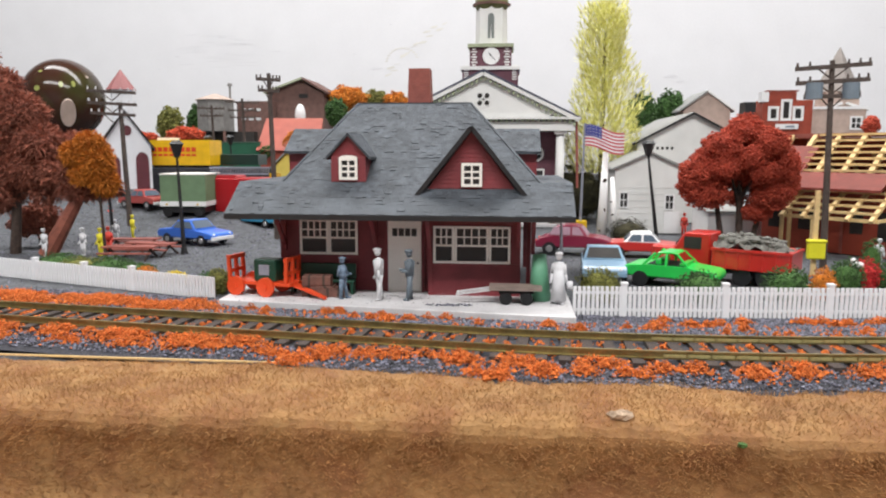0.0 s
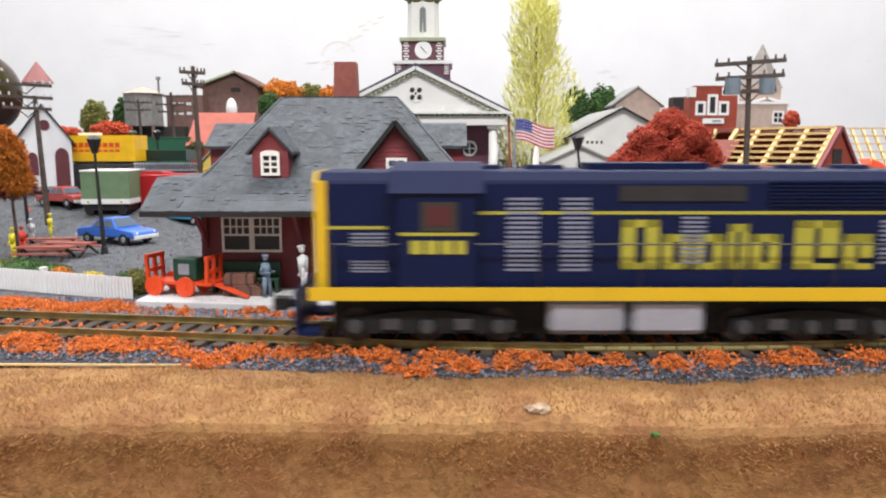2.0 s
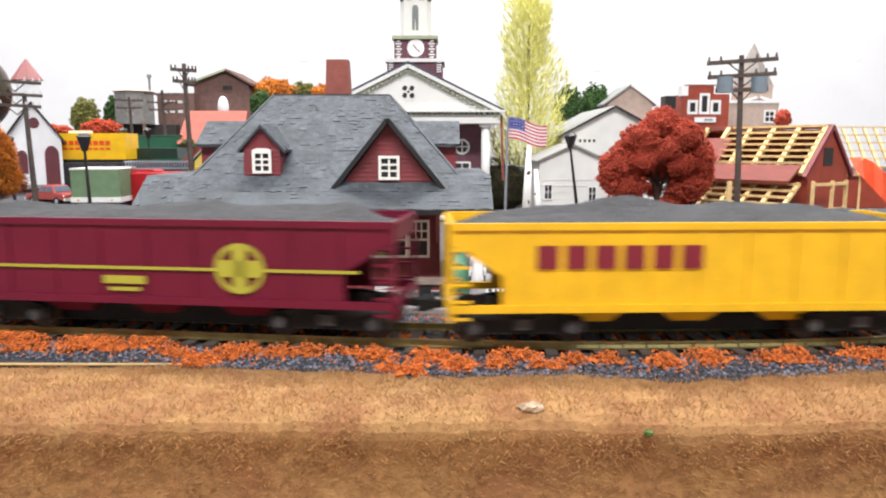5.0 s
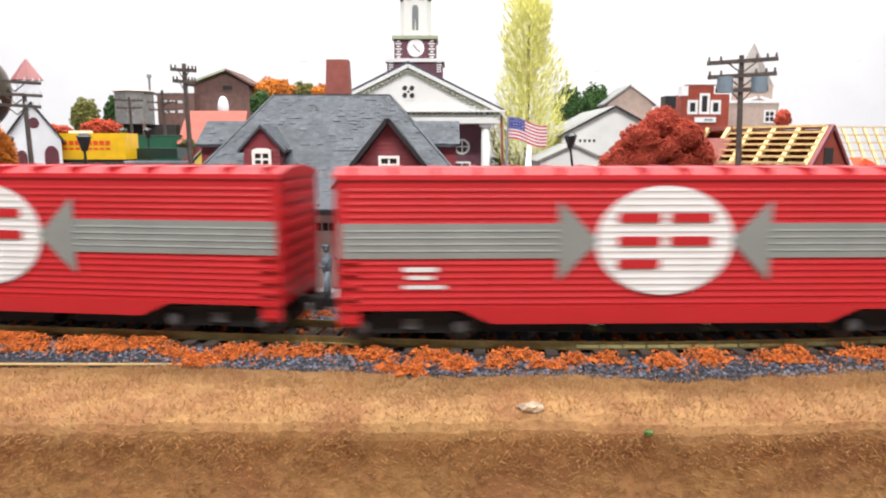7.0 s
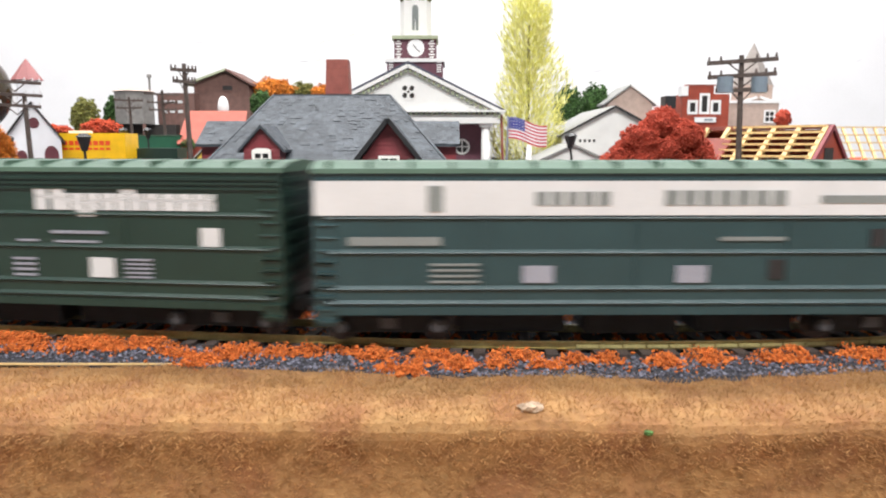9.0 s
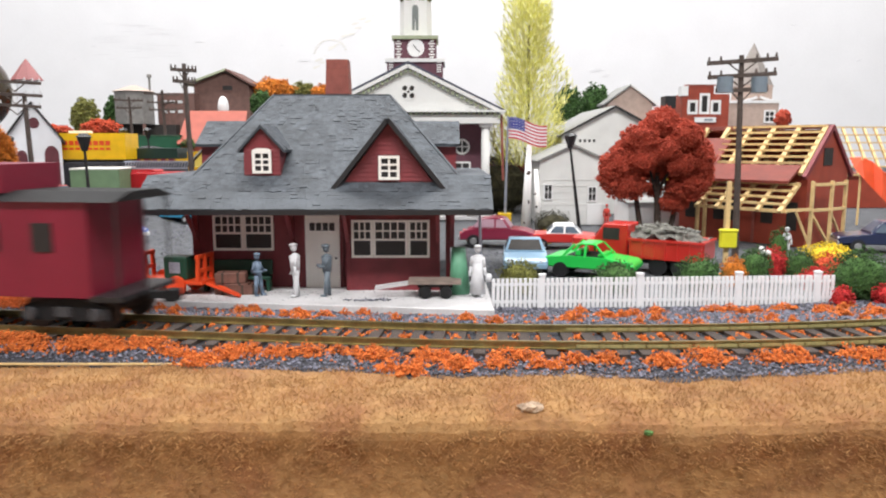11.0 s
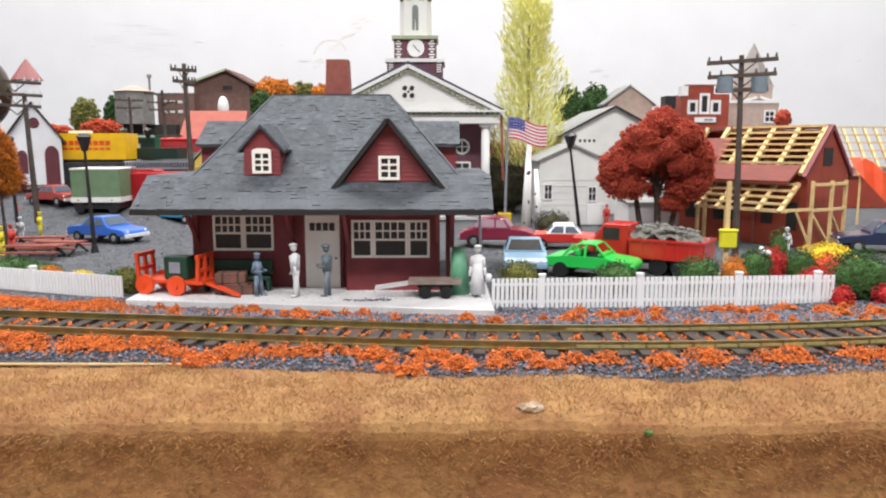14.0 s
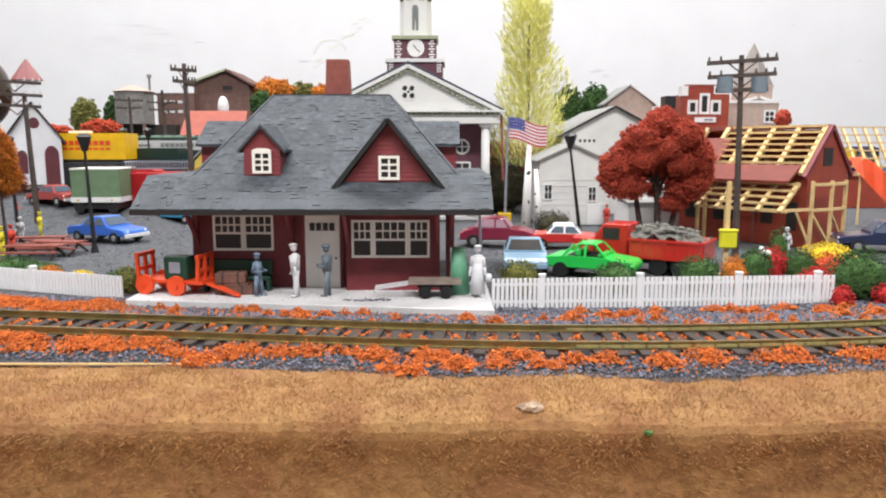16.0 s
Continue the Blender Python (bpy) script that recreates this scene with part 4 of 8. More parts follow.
# rust-red tree by the house
tree("dense rust-red foam tree with dark forked trunks", "red", 12.27, 42, 3.82,
     [(0, 0.9, 0.9, 2.0, 1.5, 1.6), (-2.2, -0.2, 0.2, 1.15, 1.2, 1.0), (-1.7, -0.3, -0.9, 1.2, 1.1, 0.85), (2.3, 0, 0.6, 1.05, 1.2, 1.15), (1.8, -0.3, -0.9, 1.15, 1.1, 0.95), (0.2, 0, 2.55, 1.1, 1.1, 0.95), (-1.1, -0.4, 1.7, 1.05, 1.2, 0.9), (1.4, -0.5, 1.9, 1.05, 1.2, 0.9), (1.1, 0, -1.9, 0.9, 0.8, 0.6), (-1.0, -1.0, 0.55, 0.85, 0.8, 0.7), (0.3, -1.1, 1.1, 0.85, 0.7, 0.7), (1.1, -1.0, 0.3, 0.8, 0.8, 0.65), (-2.6, 0, -0.5, 0.75, 0.8, 0.7), (2.7, 0, -0.3, 0.7, 0.8, 0.7), (0.2, 0.6, -1.2, 0.6, 0.6, 0.5)],
     11000, 0.11, [((-0.6, 0, -4.35), (-1.2, 0, -0.8), 0.2, 0.12), ((0.3, 0, -4.35), (0.1, 0, -0.2), 0.24, 0.14), ((0.9, 0.2, -4.35), (1.5, 0, -0.8), 0.2, 0.1), ((0.1, 0, -1.4), (-0.5, -0.4, 0.2), 0.12, 0.06), ((0.2, 0, -1.2), (0.8, -0.4, 0.1), 0.12, 0.06)])

# feathery yellow poplar
pop = thing("tree", "tall feathery pale yellow poplar tree", "tree", 7.13, 62, -0.5)
part("trunk", rod(N(), (0, 0, 0), (0, 0, 15.5), 0.28, 0.08, 8), M_bark, pop)
v, f = [], []
for k in range(8200):
    h = rnd.uniform(0.22, 1.0)
    wide = float(np.interp(h, (0.2, 0.35, 0.6, 0.85, 1.0), (4.6, 4.6, 3.6, 3.0, 2.2)))
    a, r = rnd.uniform(0, math.tau), wide * rnd.random() ** 0.6
    lump = 0.75 + 0.5 * noise.noise((math.cos(a) * 1.5, math.sin(a) * 1.5, h * 7))
    p = Vector((r * lump * math.cos(a), r * lump * math.sin(a), h * 17.6))
    q = Vector((math.cos(a) * rnd.uniform(0.1, 0.7) + rnd.uniform(-0.3, 0.3), math.sin(a) * rnd.uniform(0.1, 0.7) + rnd.uniform(-0.3, 0.3), rnd.uniform(0.3, 1.0))).normalized() * rnd.uniform(0.3, 0.85)
    w = Vector((rnd.uniform(-1, 1), rnd.uniform(-1, 1), rnd.uniform(-0.3, 0.3))).normalized() * rnd.uniform(0.02, 0.05)
    b = len(v)
    v += [tuple(p - w), tuple(p + w), tuple(p + q * 0.6 + w * 1.3), tuple(p + q), tuple(p + q * 0.6 - w * 1.3)]
    f.append((b, b + 1, b + 2, b + 3, b + 4))
crown = mesh_of("crown", v, f, M_foliage["yellow"])
crown.parent = pop

# big russet trees at the park
park_tree = tree("large russet foam tree with a leaning reddish trunk", "maroon", -25.95, 38, 3.96,
     [(-2.7, 0, 4.6, 1.2, 1.1, 1.2), (-3.7, 0, 6.5, 0.8, 0.8, 0.9), (-1.5, 0, 3.3, 1.3, 1.2, 1.1), (-2.9, 0, 2.2, 1.7, 1.4, 1.5), (-0.4, -0.3, 1.7, 1.2, 1.1, 1.1), (-1.4, 0, 0.4, 1.7, 1.4, 1.2), (0.8, -0.3, 0.2, 1.2, 1.1, 0.9), (-3.3, 0, -0.8, 1.5, 1.2, 1.3), (1.6, -0.2, -0.7, 1.0, 0.9, 0.7), (-0.5, 0.2, -0.8, 1.1, 0.9, 0.7), (2.5, 0, -0.8, 0.8, 0.7, 0.6), (1.3, 0.4, 1.4, 1.1, 0.9, 0.9), (2.3, 0.5, 0.2, 1.0, 0.8, 0.9), (3.1, 0.3, -0.7, 0.7, 0.7, 0.5)],
     3600, 0.17, [((-2.5, 0, -4.5), (-2.0, 0, 0), 0.3, 0.2)], feathery=True)
M_redbark = mat("red_brown_bark", (0.27, 0.085, 0.055), 0.8, var=0.3, scale=200, bump=0.5)
part("leaning_trunk", rod(N(), (-0.2, -0.6, -4.5), (2.1, -0.3, -0.6), 0.5, 0.28, 9), M_redbark, park_tree, "thick red-brown leaning trunk")
tree("smaller amber orange foam tree", "orange", -22.7, 37, 4.5,
     [(0, 0, 0.2, 0.8, 0.7, 1.1), (-0.3, -0.1, 1.1, 0.7, 0.6, 0.6), (0.25, 0.2, -0.9, 0.65, 0.6, 0.7), (-1.1, -0.2, 0.6, 0.6, 0.6, 0.6), (-0.8, -0.2, -0.5, 0.5, 0.5, 0.5)], 1500, 0.14, [((0.2, 0, -5.05), (0, 0, 0), 0.09, 0.06)], feathery=True)
tree("small russet shrub tree by the park tables", "maroon", -28.6, 40.5, 1.3,
     [(0, 0, 0, 1.2, 1.0, 1.0), (0.6, 0, -0.7, 0.8, 0.7, 0.6), (-1.0, 0, -0.4, 0.9, 0.8, 0.8)], 1100, 0.13, [((0, 0, -1.8), (0, 0, 0), 0.14, 0.08)])
# glossy ball standing behind the church
# the olive mottling paints green reflections into the brown glaze
M_ball = mat("glaze_with_reflections", (0.05, 0.02, 0.012), 0.12, var=0.3, scale=18, bump=0, other=(0.05, 0.06, 0.015), mix=(0.5, 0.75), spec=0.3)
M_ballgleam = mat("lime_reflection", (0.32, 0.34, 0.1), 0.15, var=0.3, scale=40, bump=0)
ball = thing("gazing_ball", "large glossy dark brown ball with painted lime and pale reflections", "garden ball", -46.58, 72, 10.4, 33)
part("ball", blob(N(), (0, 0, 0), 1, 4.0, 4.0, 4.15, 4, 0), M_ball, ball, smooth=True)
part("stand", rod(N(), (0, 0, ground_z(-46.58, 72) - 10.5), (0, 0, -3.8), 1.6, 1.0, 16), M_bark, ball)
# thin pale and lime discs paint the ball's highlight and reflections
for bx, bz, br, bt, bm_ in ((0.3, -1.5, 0.72, 2.0, M_tan), (-0.2, 1.3, 0.2, 1.6, M_ballgleam), (0.9, 1.4, 0.18, 1.8, M_ballgleam), (-1.9, 2.6, 0.22, 0.7, M_ballgleam), (-2.3, 0.9, 0.3, 0.9, M_ballgleam), (2.2, 2.2, 0.16, 0.9, M_tan)):
    face = Vector((bx, -4.0 * math.sqrt(max(0.05, 1 - (bx / 4.0) ** 2 - (bz / 4.15) ** 2)), bz))
    spot = part("painted_reflection", rod(N(), (0, 0, -0.2), (0, 0, 0.03), br, br * 0.97, 24), bm_, ball)
    spot.matrix_basis = Matrix.Translation(face * U) @ face.to_track_quat("Z", "Y").to_matrix().to_4x4() @ Matrix.Diagonal((1, bt, 1, 1))

# distant woods on the rear rise
for lab, col, x, y, z, r, h, n in (
        ("rounded olive-green autumn tree far behind", "olive", -44.86, 92, 8.63, 1.7, 2.2, 420),
        ("bright orange-red bush far behind", "scarlet", -39.24, 84, 7, 2.1, 0.95, 380),
        ("small red-orange bush far behind", "scarlet", -44.31, 84, 6.74, 1.6, 0.6, 240),
        ("green tree beside the grey tank", "green", -46.9, 105, 9.26, 1.5, 2.6, 420),
        ("bright orange tree far behind", "orange", -25.88, 112, 13.16, 3.4, 1.9, 620),
        ("olive tree far behind", "olive", -21.73, 114, 13.04, 2.2, 1.6, 380),
        ("amber tree far behind", "orange", -18.18, 112, 12.91, 1.8, 1.3, 260),
        ("dark green shrub beside the barn", "green", -24.7, 100, 10.58, 1.5, 1.9, 300),
        ("green tree behind the white shed", "green", 16.63, 98, 9.74, 1.9, 3.2, 420),
        ("green tree behind the white shed", "green", 20.57, 100, 10.21, 2.2, 3.0, 460),
        ("red shrub beside the tan tower", "red", 38.9, 84, 8.1, 0.8, 1.0, 240)):
    t = thing("tree", lab, "tree", x, y, z)
    c = foam("crown", M_foliage[col], [(0, 0, 0, r, r * 0.8, h)], n, 0.3, "", "")
    c.parent = t
    part("core", blob(N(), (0, 0, 0), 1, r * 0.8, r * 0.6, h * 0.8, 2, 0.1), M_foliage[col], t)
    part("trunk", rod(N(), (0, 0, -z + ground_z(x, y)), (0, 0, 0), 0.25, 0.15, 8), M_bark, t)


# ---- poles, lamps, signs ----
def utility_pole(x, y, z0, z1, lean, arms, label, transformers=False, r=0.19, rz=0, shift=0.0, insulators=None):
    p = thing("utility_pole", label, "utility pole", x, y, z0, rz, group="utility poles")
    part("pole", rod(N(), (0, 0, 0), (lean, 0, z1 - z0), r * 1.25, r * 0.85, 10), M_pole, p)
    for dz, half, dip in arms:
        z = z1 - z0 - dz
        x0 = lean * z / (z1 - z0) + shift
        arm = part("crossarm", beam(N(), (x0 - half, -r, z - dip), (x0 + half, -r, z + dip), 0.13, 0.2), M_pole, p)
        for k in (-0.95, -0.62, 0.4, 0.7, 0.95):
            part("insulator", rod(N(), (x0 + k * half, -r, z + dip * k + 0.1), (x0 + k * half, -r, z + dip * k + 0.3), 0.065, 0.045, 8), insulators or M_pole, arm)
        bm = N()
        beam(bm, (x0 - half * 0.45, -r, z - dip * 0.4), (x0, -r * 0.6, z - 0.6), 0.06, 0.06)
        beam(bm, (x0 + half * 0.45, -r, z + dip * 0.4), (x0, -r * 0.6, z - 0.6), 0.06, 0.06)
        part("arm_brace", bm, M_pole, p)
    if transformers:
        for sx in (-1, 1):
            z = z1 - z0 - 1.5
            part("transformer", rod(N(), (sx * 0.85 + lean, -r - 0.1, z - 0.35), (sx * 0.85 + lean, -r - 0.1, z + 0.42), 0.38, 0.38, 16), M_insul, p, "blue-grey round transformer")
    return p


utility_pole(15.12, 37, -0.5, 9.64, 14.87 - 15.12, ((0.3, 1.75, 0.12), (1.0, 1.7, 0.1), (1.7, 1.3, 0.05)), "dark brown utility pole with crossarms and two transformers", True, 0.14)
utility_pole(-15.8, 46, -0.5, 10.19, -16.07 - -15.8, ((0.4, 0.8, -0.05), (1.1, 0.7, -0.05)), "dark brown utility pole behind the station", False, 0.15, 0)
utility_pole(-27.02, 48, 0.0, 8.54, -27.26 - -27.02, ((-0.7, 1.75, -0.1), (0.1, 1.75, -0.1), (0.8, 1.6, -0.1)), "dark utility pole with three long crossarms near the church", False, 0.16, 0, -0.5, M_figw)
utility_pole(-37.2, 88, 0.6, 10.81, -0.3, ((0.4, 1.7, -0.05), (1.3, 1.5, 0)), "thin distant utility pole", False, 0.16)
utility_pole(-34.74, 92, 0.6, 11.89, -0.3, ((0.5, 2.2, -0.1), (1.5, 1.9, 0), (2.4, 1.7, 0)), "thin distant utility pole", False, 0.18)


def street_lamp(x, y, z0, h, lean, rz, label, k=1.0):
    p = thing("street_lamp", label, "street lamp", x, y, z0, rz, group="street lamps")
    part("post", rod(N(), (0, 0, 0), (lean, 0, h - 0.9 * k), 0.13 * k, 0.07 * k, 8), M_black, p)
    part("foot", rod(N(), (0, 0, 0), (0, 0, 0.4), 0.22 * k, 0.14 * k, 10), M_black, p)
    lan = part("lantern", rod(N(), (lean, 0, h - 0.95 * k), (lean, 0, h - 0.2 * k), 0.16 * k, 0.4 * k, 6), M_black, p, "black tapered lantern")
    part("cap", rod(N(), (lean, 0, h - 0.2 * k), (lean, 0, h), 0.46 * k, 0.22 * k, 6), M_black, lan)
    return p


street_lamp(-18.77, 38.57, -0.52, 6.35, -18.86 - -18.69, 0, "black lantern street lamp on the asphalt lot")
street_lamp(8.78, 46, -0.5, 6.45, 8.02 - 8.78, 0, "black lantern street lamp near the white shed")
street_lamp(-27.18, 46, -0.5, 6.3, -0.2, 0, "black lantern street lamp by the park")
street_lamp(-26.74, 62, -0.5, 7.1, -0.3, 0, "distant black street lamp", 1.0)
street_lamp(-26.51, 66, -0.5, 7.2, -0.1, 0, "distant black street lamp", 1.0)

# flag on its pole
flag = thing("flagpole", "grey flagpole flying a small striped flag", "flagpole", 3.93, 46, -0.5)
part("pole", rod(N(), (0, 0, 0), (0.15, 0, 7.5), 0.09, 0.06, 8), M_tank, flag)
part("foot", box(N(), -0.4, 0.4, -0.4, 0.4, 0, 1.4), M_yel, flag, "small orange base block")
def flag_z(u):
    return 0.12 * math.sin(u * 2.4 + 0.4) - 0.2 * u
n = 13
for k in range(n):
    bm = N()
    v0 = []
    for side in (0, 1):
        for i in range(15):
            u = 2.42 * i / 14
            v0.append(bm.verts.new((0.2 + u, 0.18 * math.sin(u * 3), 7.4 - 1.34 * (k + side) / n + flag_z(u))))
    for i in range(14):
        bm.faces.new((v0[i], v0[i + 1], v0[i + 16], v0[i + 15]))
    made = bmesh.ops.extrude_face_region(bm, geom=list(bm.faces))
    bmesh.ops.translate(bm, vec=(0, 0.02, 0), verts=[g for g in made["geom"] if isinstance(g, bmesh.types.BMVert)])
    part("stripe", bm, M_flagred if k % 2 == 0 else M_white, flag, "red flag stripe" if k % 2 == 0 else "white flag stripe")
bm = N()
v0 = []
for side in (0, 1):
    for i in range(7):
        u = 1.0 * i / 6
        v0.append(bm.verts.new((0.2 + u, 0.18 * math.sin(u * 3) - 0.012, 7.4 - 0.72 * side + flag_z(u))))
for i in range(6):
    bm.faces.new((v0[i], v0[i + 1], v0[i + 8], v0[i + 7]))
made = bmesh.ops.extrude_face_region(bm, geom=list(bm.faces))
bmesh.ops.translate(bm, vec=(0, -0.012, 0), verts=[g for g in made["geom"] if isinstance(g, bmesh.types.BMVert)])
canton = part("canton", bm, M_flagblue, flag, "blue canton with pale dots")
for i in range(5):
    for j in range(4):
        u = 0.12 + i * 0.19
        part("star", blob(N(), (0.2 + u, 0.18 * math.sin(u * 3) - 0.03, 7.32 - j * 0.18 + flag_z(u)), 0.035, rough=0), M_white, canton)

# yellow mailbox sign
sign = thing("mailbox", "acid yellow box on a wooden post before the new house", "mailbox", 13.84, 35.02, -0.52)
part("post", box(N(), -0.1, 0.1, -0.08, 0.08, 0, 4.0), M_wood, sign)
part("box", box(N(), -0.38, 0.42, -0.3, 0.0, 0.78, 1.62), M_sign, sign, bevel=0.05)
part("lid", box(N(), -0.42, 0.46, -0.34, 0.02, 1.56, 1.7), M_sign, sign, bevel=0.04)

# birch trunks
for i, (u0, z1, r, x2) in enumerate(((5.42, 5.23 + 0.5, 0.36, 0.12), (6.3, 3.64 + 0.5, 0.28, -0.3))):
    b = thing("birch_trunk", "white birch trunk with dark marks", "tree trunk", u0, 47, -0.5, group="birch trunks")
    part("trunk", rod(N(), (0, 0, 0), (x2, 0, z1), r, r * 0.45, 12), M_birch, b, smooth=True)
    for k in range(3):
        u = 0.12 + 0.8 * k / 3 + rnd.uniform(-0.04, 0.04)
        rr = r * (1 - 0.55 * u)
        sx = rnd.uniform(-0.6, 0.4) * rr
        yy = -math.sqrt(rr * rr - sx * sx)
        part("bark_mark", blob(N(), (x2 * u + sx, yy, z1 * u), 0.13, rnd.uniform(0.4, 1.0), 0.15, rnd.uniform(0.3, 1.3), 1, 0.6), M_bark, b)


# ---- buildings ----
def walls(parent, name, material, x0, x1, y0, y1, z0, ze, zr=None, axis="x"):
    """A box of walls, with gable ends when zr is given."""
    bm = N()
    if zr is None:
        box(bm, x0, x1, y0, y1, z0, ze)
    elif axis == "y":
        m = (x0 + x1) / 2
        slab(bm, [(x0, y0, z0), (x1, y0, z0), (x1, y0, ze), (m, y0, zr), (x0, y0, ze)], (0, y1 - y0, 0))
    else:
        m = (y0 + y1) / 2
        slab(bm, [(x0, y0, z0), (x0, y1, z0), (x0, y1, ze), (x0, m, zr), (x0, y0, ze)], (x1 - x0, 0, 0))
    return part(name, bm, material, parent)


def small_window(parent, x0, x1, z0, z1, y, frame=0.1, material=None, cols=2, rows=2):
    w = part("window", box(N(), x0, x1, y - 0.03, y + 0.02, z0, z1), M_pane, parent)
    bm = N()
    for q in ((x0 - frame, x0, z0 - frame, z1 + frame), (x1, x1 + frame, z0 - frame, z1 + frame), (x0, x1, z0 - frame, z0), (x0, x1, z1, z1 + frame)):
        box(bm, q[0], q[1], y - 0.08, y - 0.0, q[2], q[3])
    for k in range(1, cols):
        x = x0 + (x1 - x0) * k / cols
        box(bm, x - frame * 0.25, x + frame * 0.25, y - 0.06, y, z0, z1)
    for k in range(1, rows):
        z = z0 + (z1 - z0) * k / rows
        box(bm, x0, x1, y - 0.055, y, z - frame * 0.25, z + frame * 0.25)
    part("frame", bm, material or M_white, w)
    return w


# courthouse with clock tower
court = thing("courthouse", "white columned courthouse with pediment and brick clock tower", "courthouse", -2.6, 55, -0.5)
zc = 7.65 + 0.5
zt = 11.36 + 0.5
walls(court, "wall", M_purple, -6.0, 6.0, 2.5, 16, 0, zc)
bm = N()
slab(bm, [(-7.1, 0.4, zc), (7.1, 0.4, zc), (0, 0.4, zt - 0.25)], (0, 2, 0))
ped = part("pediment", bm, M_court, court, "white pediment with a round vent")
for sx in (-1, 1):
    bm = N()
    slab(bm, [(0, 0, zt), (sx * 7.35, 0, zc + 0.12), (sx * 7.35, 15, zc + 0.12), (0, 15, zt)], (0, 0, -0.16))
    part("roof", bm, mat("dark_blue_grey_roof", (0.07, 0.075, 0.11), 0.6) if sx < 0 else bpy.data.materials["dark_blue_grey_roof"], court, "dark blue-grey roof")
    bm = N()
    beam(bm, (0, 0.12, zt - 0.34), (sx * 7.2, 0.12, zc - 0.12), 0.3, 0.26)
    part("raking_cornice", bm, M_court, ped)
    for k in range(20):
        u = (k + 0.5) / 20
        part("dentil", box(N(), sx * 7.0 * u - 0.09, sx * 7.0 * u + 0.09, 0.1, 0.42, zt - 0.72 - (zt - zc - 0.15) * u, zt - 0.5 - (zt - zc - 0.15) * u), M_barnroof, ped)
for k in range(36):
    x = -6.9 + 13.8 * k / 35
    part("dentil", box(N(), x - 0.1, x + 0.1, 0.05, 0.42, zc - 0.2, zc - 0.02), M_barnroof, ped)
part("cornice", box(N(), -7.3, 7.3, -0.1, 2.4, zc - 0.02, zc + 0.14), M_court, court)
part("entablature", box(N(), -6.9, 6.9, 0.25, 2.4, zc - 0.85, zc - 0.2), M_court, court)
bm = N()
rod(bm, (0, 0.36, 9.14 + 0.5), (0, 0.42, 9.14 + 0.5), 0.66, 0.66, 24)
vent = part("round_vent", bm, M_court, ped)
for k in range(4):
    a = math.radians(45 + 90 * k)
    part("vent_slot", blob(N(), (0.38 * math.cos(a), 0.33, 9.14 + 0.5 + 0.38 * math.sin(a)), 0.21, 1, 0.25, 1, 1, 0.05), M_dark, vent)
part("vent_slot", blob(N(), (0, 0.33, 9.14 + 0.5), 0.1, 1, 0.3, 1, 1, 0.02), M_dark, vent)
for x in (-5.9, -2.1, 2.1, 5.85):
    c = part("column", rod(N(), (x, 0.9, 0.5), (x, 0.9, zc - 1.1), 0.36, 0.31, 18), M_court, court, smooth=True)
    part("capital", box(N(), x - 0.45, x + 0.45, 0.45, 1.35, zc - 1.1, zc - 0.85), M_court, c)
    part("plinth", box(N(), x - 0.5, x + 0.5, 0.4, 1.4, 0, 0.5), M_court, c)
part("porch_floor", box(N(), -6.9, 6.9, 0.2, 2.5, -0.0, 0.2), M_platform, court)
for x in (-3.9, 0, 4.1):
    w = part("round_window", rod(N(), (x, 2.42, zc - 2.6), (x, 2.5, zc - 2.6), 0.62, 0.62, 20), M_court, court)
    part("pane", rod(N(), (x, 2.38, zc - 2.6), (x, 2.42, zc - 2.6), 0.45, 0.45, 18), M_pane, w)
    part("bar", box(N(), x - 0.05, x + 0.05, 2.34, 2.38, zc - 3.05, zc - 2.15), M_court, w)
    part("bar", box(N(), x - 0.45, x + 0.45, 2.345, 2.375, zc - 2.65, zc - 2.55), M_court, w)
    small_window(court, x - 0.55, x + 0.55, 1.2, zc - 3.9, 2.5, 0.14, M_court, 2, 4)
part("drainpipe", rod(N(), (7.0, 0.5, zc), (7.2, 0.6, 3), 0.1, 0.1, 8), M_brick, court)
# tower
tx = 0.45
part("tower_base", box(N(), tx - 2.15, tx + 2.15, 2.0, 6.3, zt - 2.2, 11.49 + 0.5), M_purple, court)
part("tower_cornice", box(N(), tx - 2.3, tx + 2.3, 1.85, 6.45, 11.49 + 0.5, 11.75 + 0.5), M_court, court)
clock_block = part("clock_block", box(N(), tx - 1.62, tx + 1.62, 2.5, 5.8, 11.75 + 0.5, 13.26 + 0.5), M_purple, court)
for sx in (-1, 1):
    for k in range(7):
        z = 11.87 + 0.5 + k * 0.2
        part("quoin", box(N(), tx + sx * 1.28 - (0.24 if k % 2 else 0.14), tx + sx * 1.28 + (0.24 if k % 2 else 0.14), 2.45, 2.52, z, z + 0.1), M_court, clock_block)
        z = 10.73 + 0.5 + k * 0.17
        part("quoin", box(N(), tx + sx * 1.85 - 0.18, tx + sx * 1.85 + 0.18, 1.95, 2.02, z, z + 0.08), M_court, clock_block)
part("tower_cornice", box(N(), tx - 1.78, tx + 1.78, 2.3, 6.0, 13.26 + 0.5, 13.51 + 0.5), M_barnroof, court)
dial = part("clock_dial", rod(N(), (tx + 0.05, 2.4, 12.59 + 0.5), (tx + 0.05, 2.5, 12.59 + 0.5), 0.66, 0.66, 28), M_white, court, "round white clock dial")
part("clock_hand", beam(N(), (tx - 0.1, 2.37, 12.76 + 0.5), (tx + 0.35, 2.37, 12.29 + 0.5), 0.03, 0.05), M_dark, dial)
